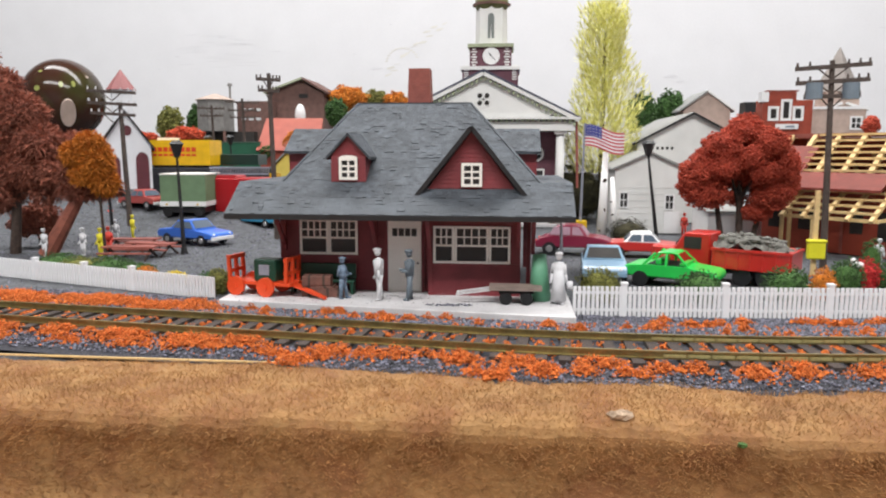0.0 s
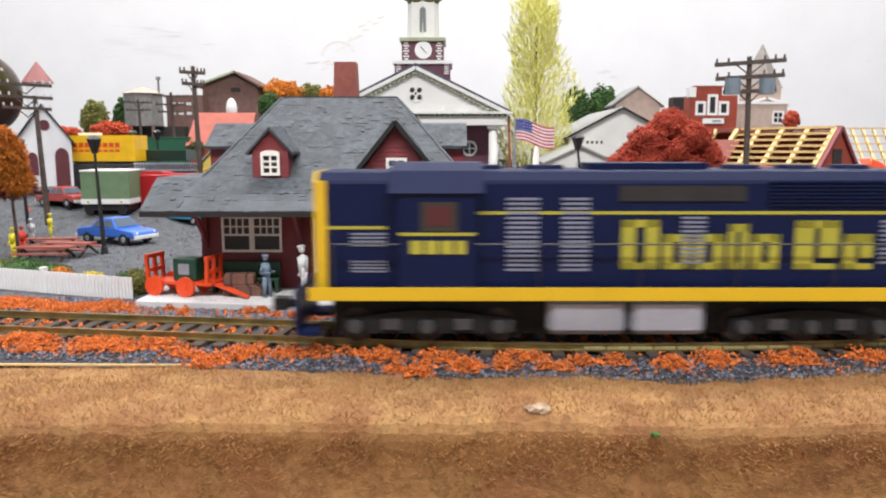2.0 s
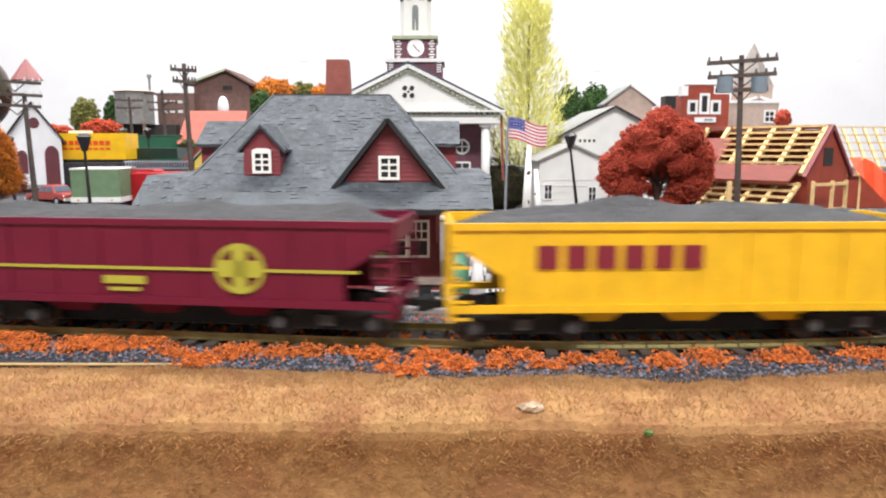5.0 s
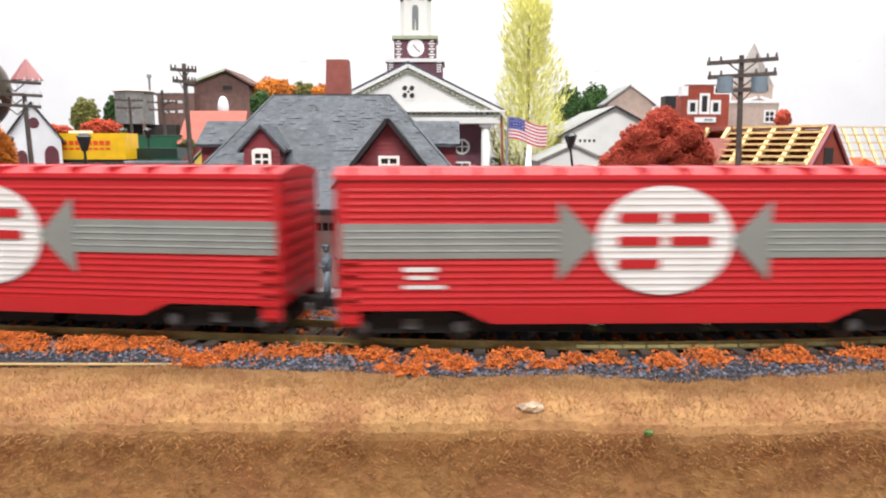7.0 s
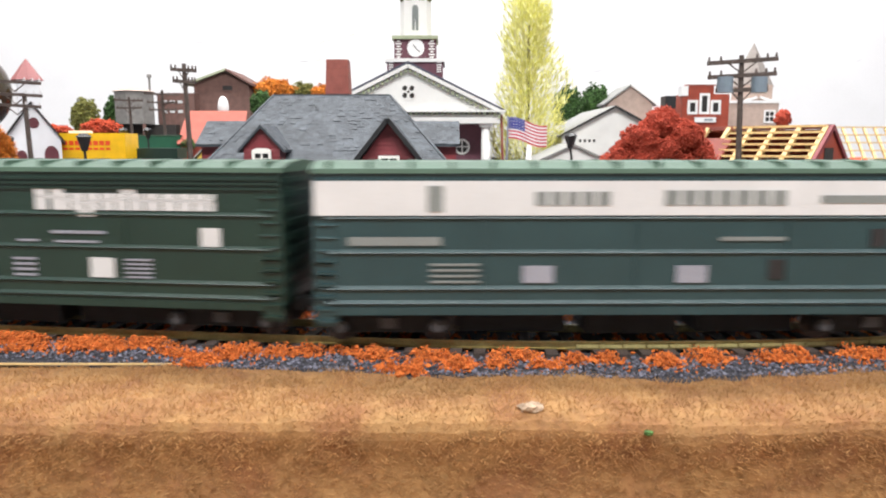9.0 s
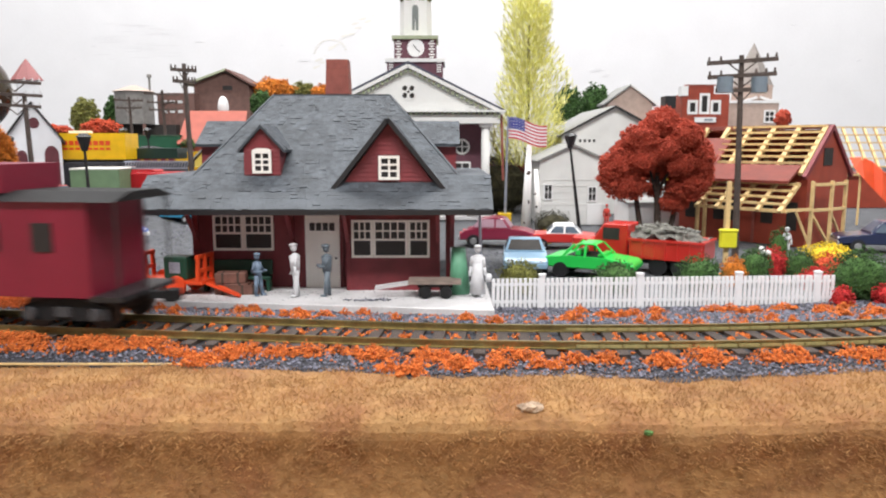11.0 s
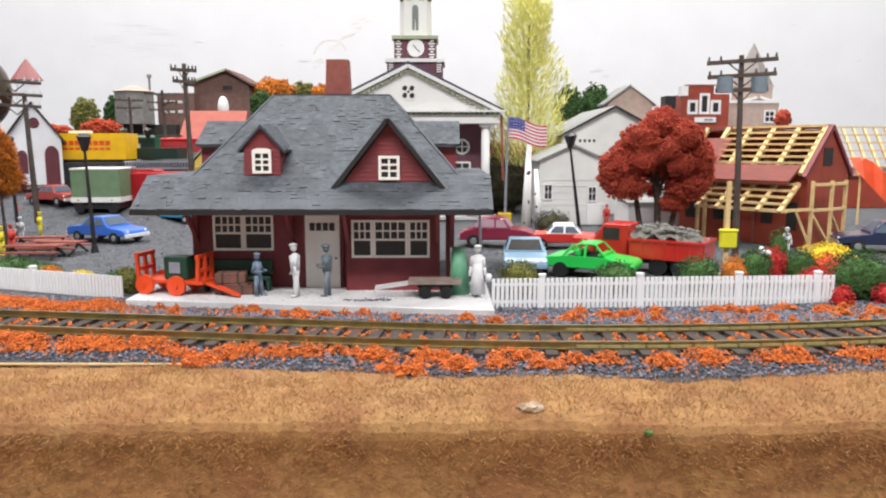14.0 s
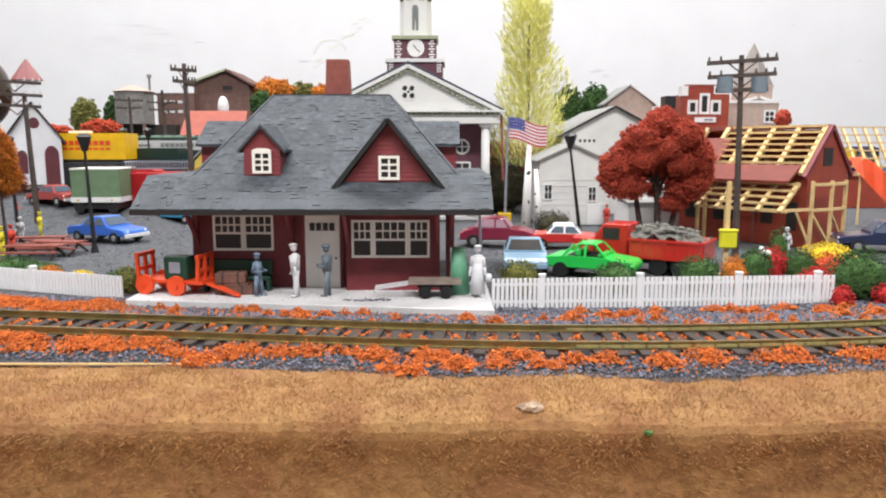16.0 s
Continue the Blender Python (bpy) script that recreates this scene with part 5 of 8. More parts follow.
part("clock_hand", beam(N(), (tx + 0.05, 2.36, 12.59 + 0.5), (tx - 0.15, 2.36, 12.84 + 0.5), 0.03, 0.06), M_dark, dial)
zb = 13.51 + 0.5
part("belfry", rod(N(), (tx, 4.2, zb), (tx, 4.2, zb + 3.1), 1.28, 1.22, 8), M_court, court, "white eight-sided belfry")
bm = N()
slab(bm, [(tx - 0.24, 2.95, zb + 0.5)] + [(tx + 0.24, 2.95, zb + 0.5)] + [(tx + 0.24 * math.cos(math.pi * i / 8), 2.95, zb + 2.1 + 0.3 * math.sin(math.pi * i / 8)) for i in range(9)], (0, 0.12, 0))
part("arched_louvre", bm, M_greymark, court, "grey arched louvre")
part("belfry_cornice", rod(N(), (tx, 4.2, zb + 3.1), (tx, 4.2, zb + 3.3), 1.5, 1.5, 8), M_barn, court)
part("dome", blob(N(), (tx, 4.2, zb + 3.3), 1.35, 1, 1, 0.75, 3, 0), mat("dull_green_dome", (0.16, 0.17, 0.07), 0.5), court, smooth=True)
part("spire", rod(N(), (tx, 4.2, zb + 4.2), (tx, 4.2, zb + 6), 0.1, 0.03, 8), M_barn, court)

# white sheds
shed = thing("shed", "off-white boarded shed with a low gable and grey roof", "shed", 9.01, 52, -0.5)
ze, zr = 4.07 + 0.5, 5.15 + 0.5
walls(shed, "wall", M_shed, -2.11, 2.68, 0, 7, 0, ze, zr, "y")
bm = N()
for z in (0.5, 0.95, 1.4, 1.85, 2.3, 2.75, 3.2):
    box(bm, -2.11, 2.68, -0.03, 0, z, z + 0.03)
part("board_lines", bm, M_shed, shed)
for sx, xe in ((-1, -2.35), (1, 2.92)):
    xm = 0.28
    bm = N()
    slab(bm, [(xm, -0.25, zr + 0.12), (xe, -0.25, ze + 0.02), (xe, 7.2, ze + 0.02), (xm, 7.2, zr + 0.12)], (0, 0, -0.12))
    part("roof", bm, M_greyroof, shed)
small_window(shed, -1.7, -1.22, 1.37 + 0.5, 2.34 + 0.5, 0, 0.1)
small_window(shed, 1.46, 1.95, 1.25 + 0.5, 2.18 + 0.5, 0, 0.1)
part("door", box(N(), 1.38, 2.43, -0.06, 0, 0, 1.04 + 0.5), M_white, shed)
for k in range(4):
    part("wall_lamp", box(N(), 0.65 + k * 0.33, 0.77 + k * 0.33, -0.3, 0.0, 5.39 + 0.5, 5.59 + 0.5), M_black, shed)
barnw = thing("warehouse", "tall off-white warehouse with a grey metal roof", "warehouse", 14.03, 60, -0.5)
ze, zr = 5.96 + 0.5, 8.23 + 0.5
walls(barnw, "wall", M_shed, -4.3, 4.3, 0, 14, 0, ze, zr, "y")
for sx in (-1, 1):
    bm = N()
    slab(bm, [(0, -0.3, zr + 0.16), (sx * 4.68, -0.3, ze - 0.05), (sx * 4.68, 14.3, ze - 0.05), (0, 14.3, zr + 0.16)], (0, 0, -0.14))
    part("roof", bm, M_greyroof, barnw)
    bm = N()
    beam(bm, (0, -0.32, zr + 0.05), (sx * 4.68, -0.32, ze - 0.15), 0.06, 0.16)
    part("bargeboard", bm, M_black, barnw)
annex = thing("shed", "low white lean-to behind the red tree", "shed", 13.7, 47, -0.5)
walls(annex, "wall", M_white, -1.6, 3.2, 0, 4, 0, 1.9)
part("roof", slab(N(), [(-1.8, -0.2, 1.9), (3.4, -0.2, 1.9), (3.4, 4.1, 2.4), (-1.8, 4.1, 2.4)], (0, 0, 0.12)), M_greyroof, annex)

# distant buildings on the rise
def front_block(label, category, x0, x1, z1, y, material, depth=8):
    z0 = ground_z((x0 + x1) / 2, y) - 0.3
    b = thing("building", label, category, (x0 + x1) / 2, y, z0)
    h = (x1 - x0) / 2
    walls(b, "wall", material, -h, h, 0, depth, 0, z1 - z0)
    return b, h, z0


b, h, z0 = front_block("red brick storefront with white arched windows", "building", 28.58, 34.19, 11.14, 88, M_brick2)
part("parapet", box(N(), -h + 0.6, h - 1.9, -0.05, 0.8, 11.14 - z0, 12.19 - z0), M_brick2, b)
part("parapet_cap", box(N(), -h + 0.4, h - 1.7, -0.12, 0.85, 12.13 - z0, 12.26 - z0), M_brick, b)
for x in (-h + 1.25, -h + 2.65, -h + 4.0):
    up = 0.8 if x == -h + 2.65 else 0
    w = small_window(b, x - 0.32, x + 0.32, 9.08 - z0, 10.15 - z0 + up, -0.02, 0.3, M_white, 1, 1)
part("parapet_corner", box(N(), -h - 0.2, -h + 0.6, -0.2, 1, 10.94 - z0, 12.06 - z0), M_white, b)
part("sign_board", box(N(), -h + 1.5, h - 1.6, -0.35, -0.15, 7.82 - z0, 8.42 - z0), M_white, b, "pale blank sign board")
part("sign_bar", box(N(), -h + 2.6, h - 2.0, -0.37, -0.35, 8.02 - z0, 8.22 - z0), M_insul, b, "blue bar in place of writing")
b, h, z0 = front_block("tan brick church with a grey pointed tower", "church", 35.74, 41.96, 10.3, 92, M_tan)
part("tower", box(N(), -1.14, 2.43, 0.5, 4.5, 9.81 - z0, 12.58 - z0), M_tan, b)
part("white_trim", box(N(), -h - 0.1, h + 0.1, -0.1, 0.05, 10.3 - z0, 10.64 - z0), M_white, b)
part("spire", rod(N(), (0.64, 2.5, 12.44 - z0), (0.64, 2.5, 17.89 - z0), 2.86, 0.05, 4), mat("warm_grey_spire", (0.29, 0.26, 0.24), 0.7), b, "warm grey pointed spire")
small_window(b, h - 1.6, h - 0.6, 8.07 - z0, 9.26 - z0, -0.02, 0.22, M_white, 2, 2)
for sx in (-1, 1):
    part("gable_coping", beam(N(), (0.64 + sx * 0.2, 0.3, 11.06 - z0), (0.64 + sx * 2.9, 0.3, 10.23 - z0), 0.3, 0.3), M_white, b)
b = thing("house", "cream house with a grey-brown gable roof far behind", "house", 23.92, 95, 0.3)
walls(b, "wall", M_tan, -2.66, 3.1, 0, 8, 0, 10.32 - 0.3, 12.81 - 0.3, "y")
part("roof", slab(N(), [(0.22, -0.3, 12.88 - 0.3), (-3.32, -0.3, 10.39 - 0.3), (-3.32, 8, 10.39 - 0.3), (0.22, 8, 12.88 - 0.3)], (0, 0, -0.25)), M_greyroof, b)
part("roof", slab(N(), [(0.22, -0.3, 12.88 - 0.3), (3.69, -0.3, 10.39 - 0.3), (3.69, 8, 10.39 - 0.3), (0.22, 8, 12.88 - 0.3)], (0, 0, -0.25)), M_court, b)
b, h, z0 = front_block("black water tank box beside the storefront", "tank", 25.99, 27.2, 10.81, 86, M_black, 2)

# barn, tank, coral house at the rear left
barn = thing("barn", "brown boarded grain elevator with a pale green gable roof", "barn", -32.22, 108, 0.4)
walls(barn, "wall", M_barn, -4.19, 3.86, 0, 9, 0, 13.85 - 0.4, 15.78 - 0.4, "y")
for sx, xe in ((-1, -5.2), (1, 4.36)):
    part("roof", slab(N(), [(0.67, -0.7, 16.1 - 0.4), (xe, -0.7, 14.01 - 0.4), (xe, 9, 14.01 - 0.4), (0.67, 9, 16.1 - 0.4)], (0, 0, -0.3)), M_barnroof if sx < 0 else M_barn, barn)
small_window(barn, 0, 1.43, 13.04 - 0.4, 13.68 - 0.4, 0, 0.15, M_barn, 1, 1)
tankh = thing("tank_house", "grey weathered octagonal tank house on dark legs", "tank house", -43.56, 104, 0.4)
zt0, zt1 = 8.04 - 0.4, 12.52 - 0.4
part("body", rod(N(), (0, 0, zt0), (0, 0, zt1), 2.75, 2.75, 8), M_greywood, tankh)
part("roof", rod(N(), (0, 0, zt1), (0, 0, zt1 + 0.9), 2.99, 0.3, 8), M_tan, tankh)
for sx in (-1, 1):
    for sy in (-1, 1):
        part("leg", rod(N(), (sx * 2, sy * 2, 0), (sx * 2, sy * 2, zt0), 0.25, 0.25, 8), M_barn, tankh)
# added dark box between and beside the legs stands in for the shade there
part("underside_shade", box(N(), -2.4, 5.5, 0.5, 2.5, 0, zt0 - 0.05), M_dark, tankh)
part("vent_pipe", rod(N(), (2.26, 0, zt1 - 1), (2.26, 0, zt1 + 2.2), 0.16, 0.16, 8), M_greywood, tankh)
part("vent_cap", rod(N(), (2.26, 0, zt1 + 2.0), (2.26, 0, zt1 + 2.4), 0.4, 0.3, 8), M_greywood, tankh)
mill = thing("mill", "dark brown boarded mill beside the grey tank house", "mill", -38.63, 106, 0.4)
walls(mill, "wall", M_barn, -2.47, 2.88, 0, 6, 0, 12.5 - 0.4)
for sx in (-18, -4, 10):
    for v0 in (195, 180):
        part("window", box(N(), 0.08 * sx - 0.35, 0.08 * sx + 0.35, -0.05, 0.02, 9.7 - 0.4 + (195 - v0) * 0.09, 10.1 - 0.4 + (195 - v0) * 0.09), M_whitemark, mill)
coral = thing("house", "coral-red roofed house with autumn vines", "house", -25.42, 80, 0.3)
walls(coral, "wall", M_coral, -3.24, 3.42, 0, 6, 0, 5.27 - 0.3)
part("roof", slab(N(), [(-3.61, -0.4, 5.27 - 0.3), (3.61, -0.4, 5.27 - 0.3), (3.24, 3.2, 8.98 - 0.3), (-3.48, 3.2, 8.98 - 0.3)], (0, 0.2, -0.1)), M_coral, coral, "coral-red tiled roof")
part("chimney", blob(N(), (0.19, 4.5, 9.4 - 0.3), 0.62, 1, 1, 2.1, 3, 0), M_white, coral, "rounded white chimney", smooth=True)
small_house = thing("house", "little yellow gabled house with a mauve roof", "house", -19.53, 60, -0.5)
walls(small_house, "wall", M_yellowroof, -0.94, 1.31, 0, 5, 0, 3.89 + 0.5, 5.13 + 0.5, "y")
for sx in (-1, 1):
    xm = 0.19
    part("roof", slab(N(), [(xm, -0.25, 5.32 + 0.5), (xm + sx * 1.4, -0.25, 3.93 + 0.5), (xm + sx * 1.4, 5, 3.93 + 0.5), (xm, 5, 5.32 + 0.5)], (0, 0, -0.15)), M_greyroof, small_house)
ivy = thing("climbing_vine", "orange and green vine on the coral house", "vine", -24.94, 79, 6.18)
for col, dx, dz in (("orange", 0, 0), ("orange", 0.5, 0.5), ("green", -2.6, -1.0)):
    c = foam("leaves", M_foliage[col], [(dx, 0, dz, 0.8, 0.4, 0.7)], 90, 0.16, "", "")
    c.parent = ivy

# church at the left
church = thing("church", "white church with a mauve-roofed square steeple", "church", -32.2, 57.5, 2.06, 32)
church.scale = (0.92, 0.92, 1)
zc0 = 0.0
ze, zr = 5.71 - 2.06, 8.43 - 2.06
walls(church, "wall", M_church, -2.1, 2.1, 0, 5, 0, ze, zr - 0.1, "y")
for sx in (-1, 1):
    part("roof", slab(N(), [(0, -0.3, zr + 0.15), (sx * 2.4, -0.3, ze - 0.25), (sx * 2.4, 5, ze - 0.25), (0, 5, zr + 0.15)], (0, 0, -0.22)), M_black, church, "dark roof")
part("steeple", box(N(), -0.85, 0.85, 1.5, 3.2, zr - 1.5, 10.31 - 2.06), M_church, church)
part("spire", rod(N(), (0, 2.35, 10.31 - 2.06), (0, 2.35, 12.0 - 2.06), 1.3, 0.04, 8), M_purpleroof, church, "mauve pyramid spire")
for x, z0_, z1_, w in ((1.3, 0.0, 2.9, 0.55), (-0.95, 0.9, 2.6, 0.4)):
    bm = N()
    slab(bm, [(x - w, -0.06, z0_), (x + w, -0.06, z0_)] + [(x + w * math.cos(math.pi * i / 8), -0.06, z1_ - w + w * 1.3 * math.sin(math.pi * i / 8)) for i in range(9)], (0, 0.08, 0))
    part("arched_door" if x > 0 else "arched_window", bm, mat("wine_red_door", (0.12, 0.03, 0.04), 0.5) if x > 0 else bpy.data.materials["wine_red_door"], church, "wine-red arched opening")
part("round_window", rod(N(), (0.1, -0.05, 6.9 - 2.06), (0.1, 0.02, 6.9 - 2.06), 0.42, 0.42, 18), bpy.data.materials["wine_red_door"], church)

# ladder engine, yellow box car, green cars on the rise
ycar = thing("box_car", "yellow box car with orange lettering bars standing on a siding", "freight car", -29, 60, 3.8)
hh = 2.34
part("body", box(N(), -2.9, 2.9, 0, 2.6, 0.2, hh), mat("sunny_yellow_plastic", (0.85, 0.50, 0.01), 0.4), ycar)
part("underframe", box(N(), -2.81, 2.81, 0.3, 2.3, 0.0, 0.2), M_black, ycar)
for row, (z0_, z1_) in enumerate(((0.58, 0.74), (0.42, 0.5))):
    for k in range(9):
        part("lettering_bar", box(N(), -2.71 + k * 0.5, -2.71 + k * 0.5 + 0.38, -0.03, 0.0, hh * z0_, hh * z1_), M_wagon, ycar, "plain orange bar in place of lettering")
part("roof_walk", box(N(), -2.1, -0.47, 0.8, 1.6, hh, hh + 0.22), M_white, ycar)
siding = thing("embankment", "low dark embankment carrying the siding", "embankment", -27.68, 61.2, -0.52)
part("bank", box(N(), -3.61, 6.08, -1.4, 2.4, 0, 3.8 + 0.52), M_earth, siding, bevel=0.1)
gcar = thing("box_car", "dark green box car parked beyond the main line", "freight car", -32.45, 80, 0.2)
part("body", box(N(), -2.49, 3.73, 0, 2.6, 0.8, 6.13 - 0.2), mat("emerald_green_plastic", (0.02, 0.12, 0.065), 0.45), gcar)
part("roof", box(N(), -2.55, 3.8, -0.1, 2.7, 6.13 - 0.2, 6.25 - 0.2), M_roofgreen, gcar)
part("underframe", box(N(), -2.36, 3.61, 0.2, 2.4, 0, 0.8), M_black, gcar)
gon2 = thing("gondola_car", "low dark green gondola car on the siding", "freight car", -24.92, 62.2, 3.75 - 0.0)
part("body", box(N(), -2.06, 2.26, 0, 2.4, 0.25, 4.74 - 3.58), M_green, gon2)
part("cover", box(N(), -1.23, -0.1, 0.2, 2.2, 0.2, 0.55), M_sp, gon2)
engine = thing("ladder_truck", "red ladder truck with a silver ladder along its top", "fire engine", -20.73, 54, -0.52)
part("body", box(N(), -2.61, 2.53, 0, 2.4, 0.5, 3.19 + 0.5), M_sp, engine, bevel=0.1)
part("cab", box(N(), -2.61, -0.84, 0.1, 2.3, 1.0, 3.4 + 0.5), M_sp, engine, bevel=0.15)
for x in (-2.0, 0.6, 1.8):
    part("wheel", rod(N(), (x, -0.05, 0.45), (x, 0.25, 0.45), 0.45, 0.45, 16), M_black, engine)
bm = N()
for zz in (3.44 + 0.5, 3.94 + 0.5):
    box(bm, -3.03, 1.68, 0.2, 0.3, zz, zz + 0.1)
for k in range(24):
    x = -3.03 + k * 0.2
    beam(bm, (x, 0.25, 3.44 + 0.5), (x + 0.18, 0.25, 3.94 + 0.55), 0.05, 0.05)
part("ladder", bm, M_tank, engine, "silver lattice ladder")
part("light_bar", box(N(), 1.68, 2.19, 0.4, 1.6, 3.23 + 0.5, 3.57 + 0.5), M_yel, engine)

# new house of red walls and bare lumber
house = thing("unfinished_house", "red-walled house under construction with bare lumber rafters", "house", 19.75, 45.0, -0.5, -50)
zr, ze = 6.75, 4.35
HL, HD = 3.95, 2.65
bm = N()
box(bm, -HL, HL, -HD, HD, 0, ze)
part("wall", bm, M_brick2, house, "brick-red moulded walls")
bm = N()
slab(bm, [(HL - 0.12, -HD, ze), (HL - 0.12, HD, ze), (HL - 0.12, 0, zr - 0.1)], (0.12, 0, 0))
part("gable_wall", slab(N(), [(-HL, -HD, ze), (-HL, HD, ze), (-HL, 0, zr - 0.1)], (0.12, 0, 0)), M_brick2, house)
part("gable_wall", bm, M_brick2, house, "brick-red gable walls")
for xg in (HL + 0.02,):
    for sy in (-1, 1):
        part("bargeboard", beam(N(), (xg, sy * (HD + 0.5), ze - 0.45), (xg, 0, zr), 0.22, 0.26), M_siding, house)
    part("gable_window", box(N(), xg - 0.02, xg + 0.03, -0.85, 0.3, ze + 0.2, ze + 1.2), M_dark, house)
for k in range(6):
    x = -HL + 0.2 + k * (2 * HL - 0.5) / 5
    for sy in (-1, 1):
        part("rafter", beam(N(), (x, sy * (HD + 0.3), ze - 0.25), (x, 0, zr), 0.27, 0.24), M_wood, house)
for k in range(7):
    u = (k + 0.3) / 7.6
    part("batten", beam(N(), (-HL + 2.0, -(HD + 0.3) * u, zr - (zr - ze + 0.25) * u + 0.14), (HL - 0.25, -(HD + 0.3) * u, zr - (zr - ze + 0.25) * u + 0.16), 0.24, 0.13), M_wood, house)
part("ridge_beam", beam(N(), (-HL - 0.1, 0, zr), (HL + 0.1, 0, zr), 0.2, 0.25), M_brick, house)
part("rear_sheathing", slab(N(), [(-HL, 0.05, zr - 0.15), (HL, 0.05, zr - 0.15), (HL, HD + 0.4, ze - 0.3), (-HL, HD + 0.4, ze - 0.3)], (0, 0, -0.1)), M_brick2, house)
part("front_sheathing", slab(N(), [(-HL, -0.9, zr - 1.0), (-HL + 2.4, -0.9, zr - 1.0), (-HL + 2.4, -HD - 0.3, ze - 0.3), (-HL, -HD - 0.3, ze - 0.3)], (0, 0, 0.38)), M_pink, house, "terracotta tiles on the finished end of the roof")
part("attic_floor", box(N(), -HL + 0.1, HL - 0.1, -HD + 0.1, HD - 0.1, ze - 0.1, ze + 0.02), M_barn, house)
# low terracotta roof over the front, then the porch lattice
part("shed_roof", slab(N(), [(-HL - 0.6, -HD, ze + 0.1), (HL - 0.4, -HD, ze + 0.1), (HL - 0.4, -HD - 1.5, ze - 0.75), (-HL - 0.6, -HD - 1.5, ze - 0.75)], (0, 0, 0.15)), M_pink, house, "terracotta roof strip")
def porch_z(y):
    return 3.5 - (-HD - 0.6 - y) * 0.68


for y in (-0.7, -1.2, -1.7, -2.2):
    part("porch_batten", beam(N(), (-1.5, y - HD, porch_z(y - HD) + 0.1), (HL - 0.15, y - HD, porch_z(y - HD) + 0.12), 0.22, 0.13), M_wood, house)
for k in range(5):
    x = -1.2 + k * 1.22
    part("porch_rafter", beam(N(), (x, -HD - 0.5, porch_z(-HD - 0.5)), (x, -HD - 2.6, porch_z(-HD - 2.6)), 0.22, 0.18), M_wood, house)
part("porch_beam", beam(N(), (-1.5, -HD - 2.3, porch_z(-HD - 2.3) - 0.18), (HL, -HD - 2.3, porch_z(-HD - 2.3) - 0.18), 0.17, 0.18), M_wood, house)
for x, y in ((-1.3, -HD - 2.3), (-1.3, -HD - 1.5), (0.5, -HD - 2.3)):
    part("porch_post", beam(N(), (x, y, 0), (x, y, porch_z(y) - 0.05), 0.17, 0.17), M_wood, house)
# scaffold round the near corner
SC = ((HL + 0.45, -HD - 0.35), (HL + 0.9, -1.6), (HL + 0.95, 0.1))
for x, y in SC:
    part("scaffold_post", beam(N(), (x, y, 0), (x, y, 3.75), 0.17, 0.17), M_wood, house)
for z in (2.15, 3.55):
    for (xa, ya), (xb, yb) in zip(SC, SC[1:]):
        part("scaffold_rail", beam(N(), (xa, ya, z), (xb, yb, z), 0.14, 0.16), M_wood, house)
part("scaffold_rail", beam(N(), (HL - 0.1, -HD - 2.3, 2.2), (*SC[0], 2.2), 0.14, 0.16), M_wood, house)
for (xa, ya), (xb, yb) in (((HL - 0.3, -HD - 0.5), SC[0]), (SC[0], SC[1]), (SC[1], SC[2])):
    part("scaffold_brace", beam(N(), (xa, ya, 2.0), (xb, yb, 0.2), 0.12, 0.12), M_wood, house)
for x0, x1, z0_, z1_ in ((-3.5, -2.7, 1.2, 2.5), (-1.6, -0.3, 1.2, 2.5), (1.4, 2.1, 1.2, 2.5), (2.9, 3.5, 0.9, 2.5)):
    part("window_opening", box(N(), x0, x1, -HD - 0.03, -HD + 0.02, z0_, z1_), M_dark, house)
part("door_opening", box(N(), 0.9, 1.05, -HD - 0.08, -HD, 0, 2.8), M_brick, house)
M_tarp = mat("orange_red_cloth", (0.75, 0.085, 0.02), 0.6)
# second lumber roof and orange tarpaulin further right
second = thing("lumber_roof", "bare lumber roof frame of another new building", "building", 39.03, 66, 0)
part("wall", box(N(), -3.4, 5, 0, 5, -0.5, 2.6), M_brick2, second)
for k in range(9):
    x = -3.3 + k * 1.0
    part("rafter", beam(N(), (x, -0.3, 2.4), (x, 3.2, 6.73), 0.22, 0.2), M_wood, second)
for k in range(7):
    u = k / 6
    part("batten", beam(N(), (-3.4, -0.3 + 3.5 * u, 2.5 + (6.73 - 2.4) * u), (5, -0.3 + 3.5 * u, 2.5 + (6.73 - 2.4) * u), 0.25, 0.12), M_wood, second)
tarp = thing("tarpaulin", "orange-red tarpaulin slung beside the house", "tarpaulin", 30.55, 52, -0.5)
foot = Vector((30.55, 52, -0.5))
top = [Vector((29.03, 52, 4.27)), Vector((29.68, 51.6, 4.32)), Vector((30.75, 52, 3.95)), Vector((31.14, 51.5, 3.41)), Vector((32.24, 52, 2.58))]
low = [Vector((29.16, 51.4, 3.49)), Vector((29.62, 51, 2.79)), Vector((30.64, 51.4, 1.98)), Vector((30.95, 50.9, 1.45)), Vector((32.13, 51.4, 0.61))]
for i in range(4):
    part("cloth_fold", slab(N(), [top[i] - foot, top[i + 1] - foot, low[i + 1] - foot, low[i] - foot], (0.02, 0.06, 0.04)), M_tarp, tarp)
part("pole", rod(N(), (top[1] - foot).to_tuple()[:2] + (0,), top[1] - foot, 0.08, 0.08, 8), M_wood, tarp)
part("pole", rod(N(), (top[4] - foot).to_tuple()[:2] + (0,), top[4] - foot, 0.08, 0.08, 8), M_wood, tarp)


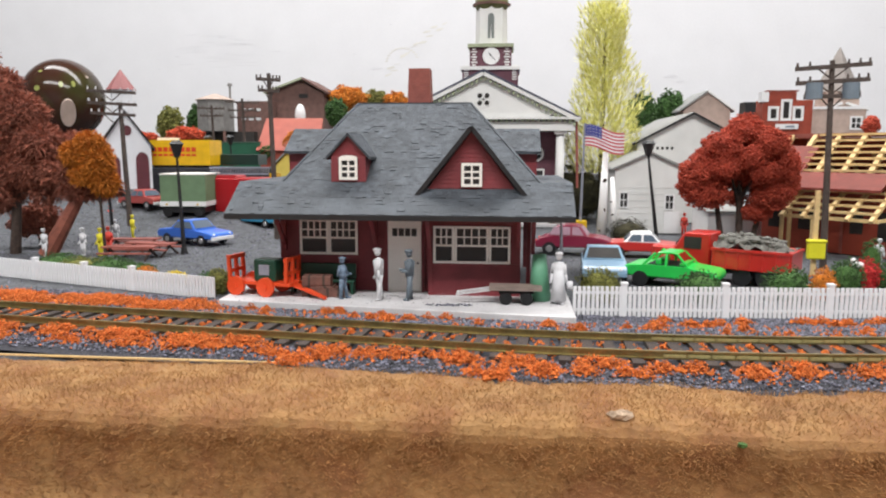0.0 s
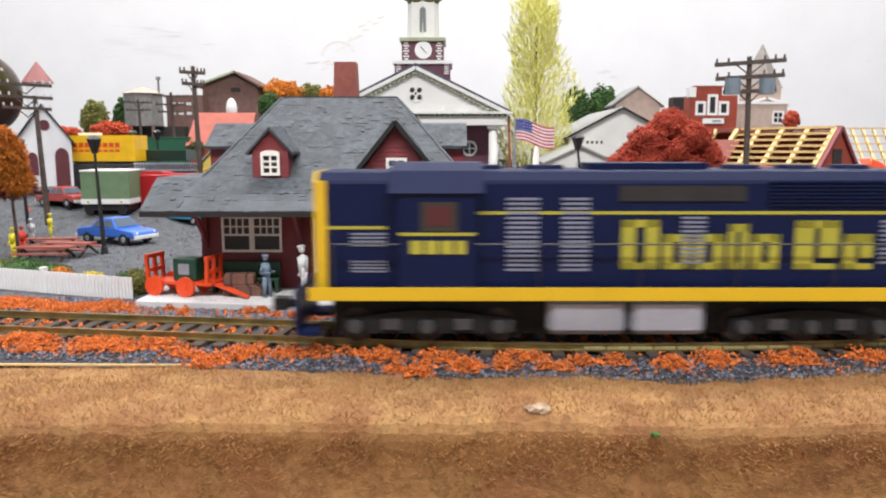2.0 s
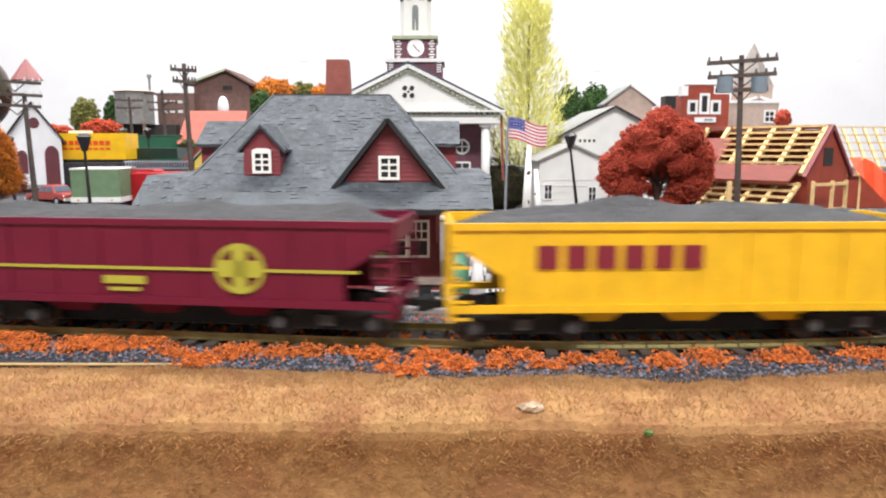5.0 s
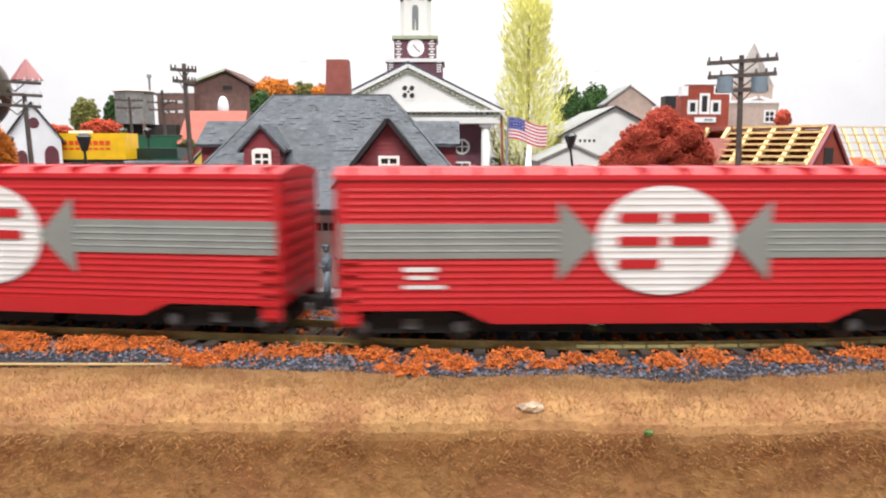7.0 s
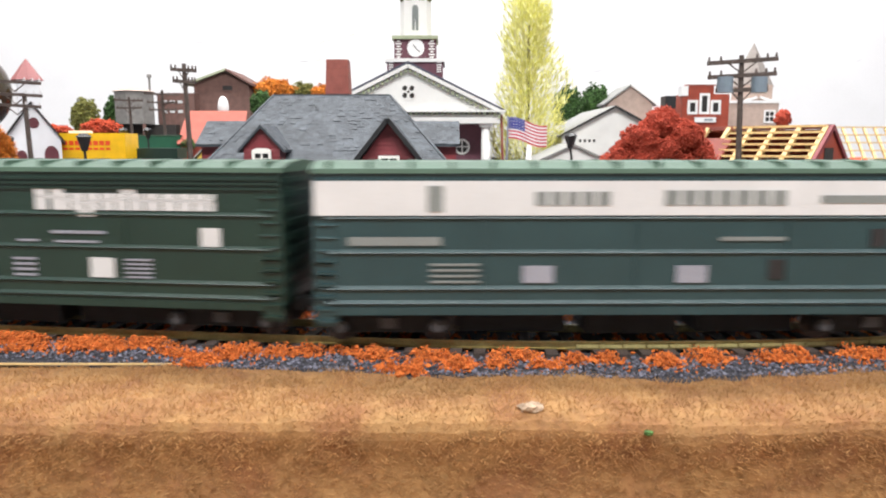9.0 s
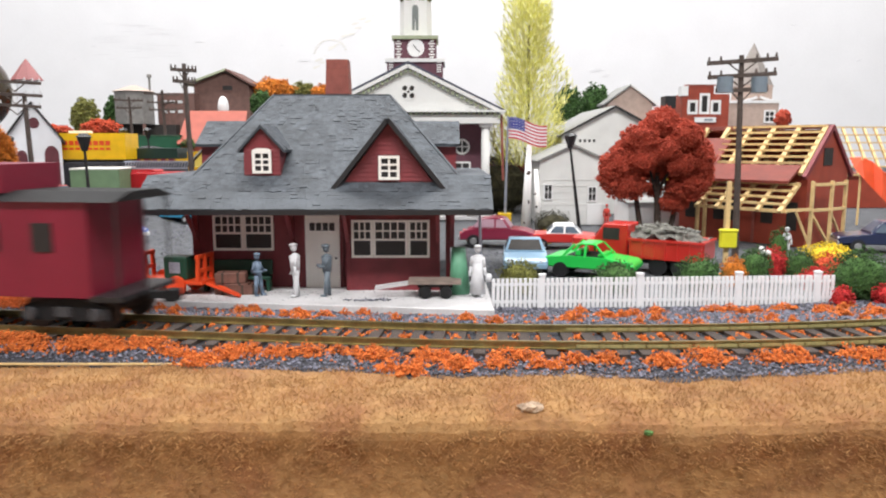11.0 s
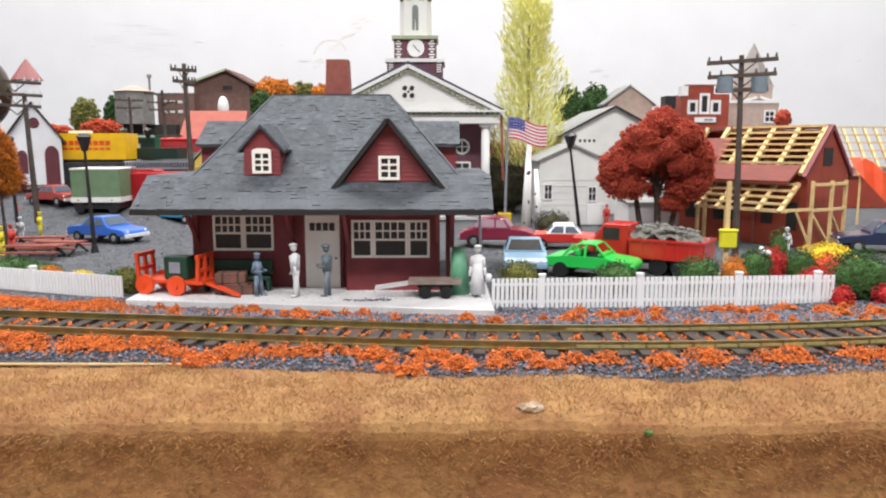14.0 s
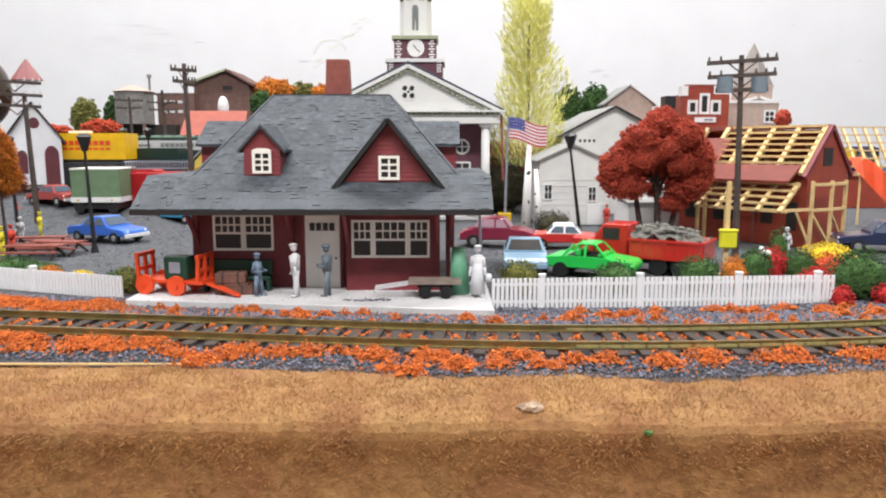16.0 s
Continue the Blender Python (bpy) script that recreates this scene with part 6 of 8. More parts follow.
# ---- vehicles ----
def motor_car(x, y, rz, length, width, height, material, label, kind="sedan", glass=None, z=-0.53, shell=False):
    """A model car, nose along +x."""
    c = thing("car", label, "car", x, y, z, rz, group="parked cars")
    L, W, Hh = length, width / 2, height
    prof = {"sedan": [(-0.5, 0.28), (-0.5, 0.52), (-0.46, 0.6), (-0.22, 0.63), (0.17, 0.62), (0.45, 0.54), (0.5, 0.46), (0.5, 0.28)],
            "round": [(-0.5, 0.25), (-0.5, 0.45), (-0.42, 0.58), (-0.25, 0.64), (0.15, 0.64), (0.35, 0.6), (0.47, 0.5), (0.5, 0.3)]}[kind]
    roofp = {"sedan": [(-0.26, 0.62), (-0.16, 0.97), (0.07, 1.0), (0.2, 0.62)], "round": [(-0.36, 0.58), (-0.22, 0.93), (-0.05, 1.0), (0.08, 0.95), (0.18, 0.63)]}[kind]
    bm = N()
    low = 0.2 * Hh
    pts = [(px_ * L, -W, max(low, pz * Hh)) for px_, pz in prof]
    slab(bm, pts, (0, 2 * W, 0))
    body = part("body", bm, material, c, bevel=0.06)
    if shell:
        # an empty moulding: roof on thin pillars, seats open to view
        bm = N()
        slab(bm, [(-0.17 * L, -W * 0.74, 0.93 * Hh), (-0.1 * L, -W * 0.74, 0.99 * Hh), (0.03 * L, -W * 0.74, 0.99 * Hh), (0.07 * L, -W * 0.74, 0.94 * Hh)], (0, 1.48 * W, 0))
        part("roof", bm, material, c, bevel=0.03)
        for sy in (-1, 1):
            for xa, xb, r in ((-0.29, -0.165, 0.075), (-0.04, -0.04, 0.05), (0.2, 0.065, 0.045)):
                part("pillar", beam(N(), (xa * L, sy * W * 0.9, 0.6 * Hh), (xb * L, sy * W * 0.72, 0.95 * Hh), r * 2, r * 1.4), material, c)
            part("wheel_arch", rod(N(), (0.31 * L, sy * W * 0.97, 0.3 * Hh), (0.31 * L, sy * W * 1.01, 0.3 * Hh), 0.25 * Hh, 0.25 * Hh, 16), M_black, c)
        # black plate on the closed body paints the shade of a hollow inside
        part("cockpit_shade", box(N(), -0.24 * L, 0.15 * L, -W * 0.82, W * 0.82, 0.6 * Hh, 0.645 * Hh), M_under, c, "black plate painting the shaded inside")
        part("dashboard", box(N(), 0.1 * L, 0.16 * L, -W * 0.8, W * 0.8, 0.6 * Hh, 0.7 * Hh), material, c)
        part("seat", box(N(), -0.16 * L, -0.1 * L, -W * 0.75, W * 0.75, 0.6 * Hh, 0.78 * Hh), material, c, bevel=0.03)
        for sx in (-0.31, 0.31):
            for sy in (-1, 1):
                part("wheel", rod(N(), (sx * L, sy * W * 0.8, 0.22 * Hh), (sx * L, sy * W * 1.02, 0.22 * Hh), 0.22 * Hh, 0.22 * Hh, 16), M_black, c)
        return c
    bm = N()
    k = 0.84
    pts = [(px_ * L, -W * k, pz * Hh) for px_, pz in roofp]
    a = [bm.verts.new((p[0], -W * (0.95 if p[2] < 0.7 * Hh else 0.74), p[2])) for p in pts]
    b_ = [bm.verts.new((p[0], W * (0.95 if p[2] < 0.7 * Hh else 0.74), p[2])) for p in pts]
    bm.faces.new(a[::-1])
    bm.faces.new(b_)
    for i in range(len(pts)):
        j = (i + 1) % len(pts)
        bm.faces.new((a[i], a[j], b_[j], b_[i]))
    part("cabin", bm, M_white if "white roof" in label else material, c, bevel=0.03)
    g = glass or M_glass
    lo, hi = 0.67 * Hh, 0.92 * Hh
    for sy in (-1, 1):
        y0, y1 = sy * W * 0.925, sy * W * 0.775
        for xa, xb in ((roofp[0][0] + 0.05, -0.045), (-0.02, roofp[-1][0] - 0.05)):
            ta = xa + (0.055 if xa < -0.1 else 0.0)
            tb = xb - (0.07 if xb > 0.05 else 0.0)
            bm = N()
            slab(bm, [(xa * L, y0, lo), (xb * L, y0, lo), (tb * L, y1, hi), (ta * L, y1, hi)], (0, sy * 0.02, 0))
            part("side_window", bm, g, c)
    for (x0, z0_), (x1, z1_), s in ((roofp[-1], roofp[-2], 1), (roofp[0], roofp[1], -1)):
        bm = N()
        u0, u1 = 0.14, 0.88
        xa, za = x0 + (x1 - x0) * u0, z0_ + (z1_ - z0_) * u0
        xb, zb_ = x0 + (x1 - x0) * u1, z0_ + (z1_ - z0_) * u1
        slab(bm, [(xa * L, -W * 0.8, za * Hh), (xa * L, W * 0.8, za * Hh), (xb * L, W * 0.66, zb_ * Hh), (xb * L, -W * 0.66, zb_ * Hh)], (s * 0.025, 0, 0.015))
        part("windscreen", bm, g, c)
    for sx in (-0.31, 0.31):
        for sy in (-1, 1):
            w = part("wheel", rod(N(), (sx * L, sy * W * 0.8, 0.19 * Hh * 1.15), (sx * L, sy * W * 1.02, 0.19 * Hh * 1.15), 0.22 * Hh, 0.22 * Hh, 16), M_black, c)
            part("hubcap", rod(N(), (sx * L, sy * W * 1.02, 0.19 * Hh * 1.15), (sx * L, sy * W * 1.035, 0.19 * Hh * 1.15), 0.11 * Hh, 0.1 * Hh, 12), M_chrome, w)
    for s in (-1, 1):
        part("bumper", box(N(), s * L * 0.5 - 0.06, s * L * 0.5 + 0.06, -W * 0.98, W * 0.98, 0.24 * Hh, 0.38 * Hh), M_white if "white bumper" in label else (material if "pale blue" in label else M_chrome), c, "pale bumper", bevel=0.02)
        for sy in (-1, 1):
            part("headlight" if s > 0 else "tail_light", blob(N(), (s * L * 0.49, sy * W * 0.72, 0.46 * Hh), 0.09, 0.6, 1, 1, 1, 0), M_white if s > 0 else M_figr, c)
    return c


motor_car(-20.21, 43.3, -22, 4.6, 1.9, 1.55, paint("sky_blue_car_paint", (0.045, 0.16, 0.62)), "bright blue sedan with a white bumper on the lot")
motor_car(-19.72, 54, -25, 4.4, 1.9, 1.45, paint("teal_car_paint", (0.03, 0.25, 0.42)), "teal blue car parked behind the station")
motor_car(-29.28, 54.5, 158, 4.0, 1.8, 1.5, paint("faded_red_car_paint", (0.42, 0.07, 0.06)), "faded red sedan with a white bumper near the church", z=ground_z(-29.3, 54.5) - 0.05)
motor_car(3.19, 41, -10, 4.3, 1.9, 1.75, paint("maroon_car_paint", (0.22, 0.02, 0.05)), "maroon rounded car behind the station platform", "round", mat("cloudy_pink_glass", (0.33, 0.2, 0.25), 0.3, bump=0))
motor_car(3.81, 33.4, -95, 4.0, 1.95, 1.5, paint("pale_blue_car_paint", (0.24, 0.38, 0.52)), "pale blue car beside the green car", glass=M_dark)
motor_car(6.66, 31.6, -27, 3.95, 1.9, 1.55, paint("bright_green_car_paint", (0.02, 0.55, 0.08)), "bright green unglazed plastic car behind the fence", shell=True)
motor_car(6.96, 40.4, -8, 4.4, 1.9, 1.4, paint("red_car_paint", (0.55, 0.03, 0.025)), "red car with a white roof behind the green car")
motor_car(23.92, 38.8, 165, 5.0, 2.0, 1.7, paint("navy_car_paint", (0.016, 0.024, 0.07)), "dark navy car beside the new house")
# dump truck
tr = thing("dump_truck", "red dump truck loaded with grey rubble", "truck", 8.73, 33.3, -0.53, -33)
tr.scale = (0.97, 0.97, 0.97)
red = paint("truck_red_paint", (0.55, 0.026, 0.02))
part("hood", box(N(), -2.75, -1.5, -0.75, 0.75, 0.75, 1.55), red, tr, bevel=0.12)
part("cab", slab(N(), [(-1.6, -0.8, 0.7), (0.1, -0.8, 0.7), (0.1, -0.8, 2.25), (-1.1, -0.8, 2.25), (-1.55, -0.8, 1.55)], (0, 1.6, 0)), red, tr, bevel=0.06)
part("side_window", box(N(), -1.1, -0.3, -0.83, -0.79, 1.5, 2.05), M_dark, tr)
part("windscreen", slab(N(), [(-1.58, -0.6, 1.62), (-1.58, 0.6, 1.62), (-1.16, 0.55, 2.18), (-1.16, -0.55, 2.18)], (-0.03, 0, 0.02)), M_dark, tr)
part("chassis", box(N(), -2.6, 3.4, -0.5, 0.5, 0.45, 0.75), M_black, tr)
bed = part("dump_bed", box(N(), 0.25, 3.65, -1.05, 1.05, 0.72, 1.62), red, tr, bevel=0.04)
for k in range(7):
    part("bed_rib", box(N(), 0.3 + k * 0.53, 0.38 + k * 0.53, -1.10, -1.04, 0.74, 1.6), red, bed)
part("bed_rim", box(N(), 0.2, 3.7, -1.12, 1.12, 1.54, 1.66), red, bed)
v, f = [], []
for j in range(15):
    for i in range(25):
        px_, py_ = 0.28 + 3.3 * i / 24, -1.0 + 2.0 * j / 14
        h = 0.55 * max(0, 1 - ((px_ - 1.4) / 2.2) ** 2) * max(0, 1 - (py_ / 1.15) ** 2) + 0.3 * noise.noise((px_ * 2.6, py_ * 2.6, 7)) + 0.16 * noise.noise((px_ * 6, py_ * 6, 3))
        v.append((px_, py_, 1.6 + max(0.02, h)))
f = [(j * 25 + i, j * 25 + i + 1, j * 25 + i + 26, j * 25 + i + 25) for j in range(14) for i in range(24)]
load = mesh_of("rubble_load", v, f, M_gravel)
load.parent = tr
tagged(load, "heap of grey rubble")
for k in range(34):
    px_, py_ = rnd.uniform(0.5, 3.0), rnd.uniform(-0.75, 0.75)
    h = 0.5 * max(0, 1 - ((px_ - 1.4) / 2.2) ** 2) * (1 - (py_ / 1.15) ** 2)
    rock = bmesh.new()
    blob(rock, (px_, py_, 1.68 + h), rnd.uniform(0.1, 0.26), rnd.uniform(0.7, 1.6), 1, rnd.uniform(0.5, 0.9), 1, 0.3)
    part("rock", rock, M_gravel, tr)
for x in (-2.0, 1.6, 2.6):
    for sy in (-1, 1):
        part("wheel", rod(N(), (x, sy * 0.65, 0.42), (x, sy * 0.95, 0.42), 0.42, 0.42, 16), M_black, tr)
part("bumper", box(N(), -2.9, -2.74, -0.8, 0.8, 0.4, 0.62), M_chrome, tr)
# green box truck
gt = thing("box_truck", "grey-green box truck with a white lower band on the lot", "truck", -24.86, 52.5, ground_z(-24.5, 52.5) - 0.05, 4)
gt.scale = (0.8, 0.8, 0.8)
gpaint = mat("sage_green_paint", (0.16, 0.25, 0.14), 0.5)
part("box_body", box(N(), -2.1, 2.15, -1.1, 3.2, 0.95, 4.0), gpaint, gt, bevel=0.05)
part("white_band", box(N(), -2.14, 2.19, -1.15, 3.2, 1.0, 1.45), M_white, gt)
part("top_trim", box(N(), -2.13, 2.18, -1.13, 3.22, 3.9, 4.02), M_trim, gt)
part("chassis", box(N(), -2.0, 2.0, -0.9, 3.0, 0.4, 0.95), M_black, gt)
for x in (-1.5, 1.4):
    part("wheel", rod(N(), (x, -1.0, 0.42), (x, -0.6, 0.42), 0.42, 0.42, 16), M_black, gt)
    part("tail_light", box(N(), x - 0.1, x + 0.1, -1.17, -1.14, 1.1, 1.25), M_yel, gt)

# ---- park and garden ----
for x, y, r, mt, lab in ((-25.56, 45.59, 150, M_figy, "small yellow-jacketed figurine on the lot"), (-24.94, 42.4, 20, M_figw, "small pale seated figurine in the park"), (-23.11, 37.57, 0, M_figy, "small yellow painted figurine in the park"), (-23.1, 38.37, 30, M_figr, "small red painted figurine in the park"), (-24.12, 37.57, 0, M_figw, "small white painted figurine in the park"), (-26.01, 37, 0, M_figw, "small pale figurine under the russet tree"), (-31.43, 53.21, 0, M_figr, "small red painted figurine near the church"), (11.66, 51.35, 0, M_figr, "small red painted figurine by the white shed"), (17.73, 37, 0, M_figw, "small pale figurine before the new house")):
    figurine(x, y, -0.53, r, 1.6, mt, lab)
for i, (x, y, rz) in enumerate(((-22.39, 40, 8), (-20.49, 38.2, -6), (-20.88, 36.6, 5))):
    tb = thing("picnic_table", "dark red wooden picnic table with benches", "picnic table", x, y, -0.53, rz, group="picnic tables")
    for k in range(4):
        part("top_board", box(N(), -1.4, 1.4, -0.4 + k * 0.2, -0.23 + k * 0.2, 0.62, 0.7), M_brick, tb)
    for sy in (-1, 1):
        part("bench", box(N(), -1.4, 1.4, sy * 0.8 - 0.12, sy * 0.8 + 0.12, 0.36, 0.44), M_brick, tb)
    for sx in (-1.1, 1.1):
        bm = N()
        beam(bm, (sx, -0.85, 0), (sx, 0.2, 0.66), 0.08, 0.1)
        beam(bm, (sx, 0.85, 0), (sx, -0.2, 0.66), 0.08, 0.1)
        part("trestle", bm, M_bark, tb)
for lab, col, x, y, z, r, h, n in (
        ("low dark green hedge along the fence", "green", -17.78, 31, -0.55, 1.1, 0.75, 300),
        ("low dark green hedge along the fence", "green", -19, 31.5, -0.55, 1.2, 0.9, 320),
        ("low olive hedge along the fence", "olive", -20.72, 32, -0.55, 1.3, 0.8, 320),
        ("low green hedge along the fence", "green", -22.2, 32.5, -0.55, 1.3, 0.9, 320),
        ("orange tuft by the fence", "orange", -16.77, 30.4, -0.55, 0.5, 0.7, 160),
        ("bright yellow bush behind the fence", "gold", -15.06, 29.6, -0.55, 0.6, 0.6, 180),
        ("light green shrub at the platform corner", "olive", -12.37, 28, -0.5, 0.55, 1.0, 240),
        ("light green shrub at the platform corner", "green", -13.15, 28.8, -0.5, 0.6, 0.7, 200),
        ("green and orange hedge before the pale blue car", "olive", 3, 27.8, -0.55, 0.85, 1.35, 300),
        ("green hedge before the green car", "green", 6.84, 28, -0.55, 0.95, 1.25, 320),
        ("green hedge beside the truck", "green", 10.31, 28.6, -0.55, 0.95, 1.4, 320),
        ("orange tuft beside the truck", "orange", 11.82, 29, -0.55, 0.55, 1.3, 200),
        ("round dark green topiary behind the fence", "green", 13.16, 30, -0.55, 0.75, 1.5, 320),
        ("round red flowering bush behind the fence", "flower", 14, 30.3, -0.55, 0.7, 1.5, 320),
        ("round dark green topiary behind the fence", "green", 14.99, 30, -0.55, 0.75, 1.45, 320),
        ("yellow flowering bush behind the fence", "gold", 16.7, 31, -0.1, 1.15, 1.15, 380),
        ("orange-red flowering bush under the yellow one", "scarlet", 16.4, 30.2, -0.55, 0.9, 1.3, 300),
        ("red and orange flower bed at the fence end", "flower", 15.07, 28.6, -0.55, 0.8, 0.9, 260),
        ("dark green topiary before the figurine", "green", 15.24, 32.5, -0.55, 0.5, 2.1, 220),
        ("big rounded green bush at the fence end", "green", 15.75, 26.8, -0.55, 1.15, 1.95, 640),
        ("red flowers at the foot of the green bush", "flower", 14.34, 25.4, -0.55, 0.4, 0.8, 150),
        ("red flowers at the foot of the green bush", "flower", 16.11, 25.8, -0.55, 0.45, 0.8, 150),
        ("yellow round bush behind the red car", "gold", 6.16, 42.5, -0.55, 0.45, 0.75, 120),
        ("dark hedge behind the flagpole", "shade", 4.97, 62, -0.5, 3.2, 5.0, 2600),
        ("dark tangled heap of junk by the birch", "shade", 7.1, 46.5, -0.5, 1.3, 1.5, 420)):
    bush(lab, col, x, y, z, r, h, n)
for lab, x, y in (("small white dove-shaped ornament by the topiary", 13.6, 30.15),):
    o = thing("garden_ornament", lab, "ornament", x, y, 0.45)
    part("body", blob(N(), (0, 0, 0.25), 0.2, 1.2, 0.8, 0.85, 2, 0.1), M_white, o, smooth=True)
    part("head", blob(N(), (-0.18, 0, 0.45), 0.11, 1, 0.9, 1, 2, 0.05), M_white, o, smooth=True)
    part("stand", rod(N(), (0, 0, -1.0), (0, 0, 0.1), 0.06, 0.05, 8), M_bark, o)


# ---- the train ----
# lead position of the engine along the track, centimetres, by seconds
LEAD = ((0, -18.0), (0.6, -10.6), (1.2, -3.04), (1.5, 0.9), (2.0, 8.0), (2.5, 14.5), (3.0, 21.93), (3.5, 29.28), (4.0, 37.23), (4.2, 40.4), (5.2, 57.4), (6.3, 76.43),
        (6.7, 83.89), (7.1, 91.34), (7.5, 98.98), (7.9, 106.2), (8.3, 113.61), (8.7, 120.72), (9.2, 129.04), (10.2, 145.2), (11.3, 162.6), (12.05, 175.2), (13.45, 195.6), (15.05, 220.5), (16.0, 235.0))
lead_t = np.array([a for a, b in LEAD])
lead_s = np.array([b for a, b in LEAD])
lead_v = np.gradient(lead_s, lead_t)


def lead_at(t):
    i = int(min(max(np.searchsorted(lead_t, t) - 1, 0), len(lead_t) - 2))
    h = lead_t[i + 1] - lead_t[i]
    u = (t - lead_t[i]) / h
    return float((2 * u**3 - 3 * u**2 + 1) * lead_s[i] + (u**3 - 2 * u**2 + u) * h * lead_v[i] + (3 * u**2 - 2 * u**3) * lead_s[i + 1] + (u**3 - u**2) * h * lead_v[i + 1])


def car_rows(start, length):
    rows = []
    for k in range(81):
        t = k * 0.2
        c = lead_at(t) - start - length / 2
        fx, fy, fz = track_point(c + length * 0.33)
        bx, by, bz = track_point(c - length * 0.33)
        dx, dy = bx - fx, by - fy
        rows.append((t, at((fx + bx) / 2, (fy + by) / 2, (fz + bz) / 2, 0, math.degrees(math.atan2(fz - bz, math.hypot(dx, dy))), math.degrees(math.atan2(dy, dx)))))
    return rows


CARS = []


def rolling(name, label, category, start, length):
    ob = thing(name, label, category, group="train")
    CARS.append((ob, start, length))
    return ob


def truck(parent, x, wheels=2, base=2.6):
    """A bogie with side frames and wheels."""
    bm = N()
    for sy in (-1, 1):
        y = sy * 1.15
        pts = [(x - base / 2 - 0.35, y, 0.3), (x + base / 2 + 0.35, y, 0.3), (x + base / 2 + 0.3, y, 0.72), (x + 0.5, y, 0.92), (x - 0.5, y, 0.92), (x - base / 2 - 0.3, y, 0.72)]
        slab(bm, pts, (0, 0.14 * sy, 0))
        for k in range(wheels):
            wx = x - base / 2 + base * k / (wheels - 1)
            box(bm, wx - 0.2, wx + 0.2, min(y, y + sy * 0.22), max(y, y + sy * 0.22), 0.32, 0.64)
    box(bm, x - 0.4, x + 0.4, -1.1, 1.1, 0.4, 0.8)
    t = part("truck", bm, M_under, parent)
    for k in range(wheels):
        wx = x - base / 2 + base * k / (wheels - 1)
        bm = N()
        for sy in (-1, 1):
            rod(bm, (wx, sy * 0.82, 0.47), (wx, sy * 0.98, 0.47), 0.47, 0.47, 16)
        rod(bm, (wx, -0.9, 0.47), (wx, 0.9, 0.47), 0.1)
        part("wheelset", bm, M_tie, t, smooth=False)
        for sy in (-1, 1):
            part("axle_box", rod(N(), (wx, sy * 1.37, 0.5), (wx, sy * 1.45, 0.5), 0.2, 0.17, 12), M_worn, t, "worn grey axle box")
            part("spring", box(N(), wx + base / (wheels - 1) / 2 - 0.22, wx + base / (wheels - 1) / 2 + 0.22, min(sy * 1.3, sy * 1.38), max(sy * 1.3, sy * 1.38), 0.42, 0.7) if k < wheels - 1 else box(N(), wx + 0.26, wx + 0.34, min(sy * 1.3, sy * 1.36), max(sy * 1.3, sy * 1.36), 0.36, 0.66), M_worn, t)


def coupler(parent, x, d):
    bm = N()
    box(bm, min(x, x + d * 0.7), max(x, x + d * 0.7), -0.12, 0.12, 0.75, 0.95)
    box(bm, min(x + d * 0.5, x + d * 0.9), max(x + d * 0.5, x + d * 0.9), -0.22, 0.22, 0.68, 1.02)
    part("coupler", bm, M_under, parent)


def marks(parent, name, blocks, y, material, label):
    """Plain raised bars on a side: (x0, x1, z0, z1)."""
    for x0, x1, z0, z1 in blocks:
        bm = N()
        box(bm, x0, x1, y - 0.012, y + 0.01, z0, z1)
        part(name, bm, material, parent, label)


def louvres(parent, x0, x1, z0, z1, rows, y, material):
    for k in range(rows):
        z = z0 + (z1 - z0) * k / rows
        bm = N()
        box(bm, x0, x1, y - 0.02, y + 0.01, z, z + (z1 - z0) / rows * 0.5)
        part("louvre", bm, material, parent)


# engine: high-hood road switcher, 16.3 long
L = 16.3
loco = rolling("diesel_locomotive", "dark blue and yellow high-hood diesel locomotive on the front track", "locomotive", 0, L)
h = L / 2
bm = N()
box(bm, -h + 0.2, h, -1.62, 1.62, 1.3, 1.46)
part("frame", bm, M_blue, loco)
for sy in (-1, 1):
    bm = N()
    box(bm, -h + 0.3, h - 0.05, sy * 1.64 - 0.02, sy * 1.64 + 0.02, 1.27, 1.62)
    part("side_sill", bm, M_yel, loco, "yellow side sill")
bm = N()
pts = [(-h + 0.5, -1.2, 1.3), (-h + 0.5, 1.2, 1.3), (-h + 0.5, 1.2, 4.35), (-h + 0.5, 0.95, 4.62), (-h + 0.5, -0.95, 4.62), (-h + 0.5, -1.2, 4.35)]
slab(bm, pts, (2.1, 0, 0))
part("short_hood", bm, M_blue, loco, bevel=0.05)
bm = N()
pts = [(-h + 4.0, -1.28, 1.3), (-h + 4.0, 1.28, 1.3), (-h + 4.0, 1.28, 4.35), (-h + 4.0, 1.05, 4.65), (-h + 4.0, -1.05, 4.65), (-h + 4.0, -1.28, 4.35)]
slab(bm, pts, (L - 4.55, 0, 0))
long_hood = part("long_hood", bm, M_blue, loco, bevel=0.05)
bm = N()
pts = [(-h + 2.5, -1.62, 1.3), (-h + 2.5, 1.62, 1.3), (-h + 2.5, 1.62, 4.1), (-h + 2.5, 1.2, 4.6), (-h + 2.5, 0.6, 4.78), (-h + 2.5, -0.6, 4.78), (-h + 2.5, -1.2, 4.6), (-h + 2.5, -1.62, 4.1)]
slab(bm, pts, (1.9, 0, 0))
cab = part("cab", bm, M_blue, loco)
bm = N()
pts = [(-h + 2.28, -1.7, 4.08), (-h + 2.28, -1.22, 4.64), (-h + 2.28, -0.6, 4.84), (-h + 2.28, 0.6, 4.84), (-h + 2.28, 1.22, 4.64), (-h + 2.28, 1.7, 4.08), (-h + 2.28, 1.2, 4.56), (-h + 2.28, -1.2, 4.56)]
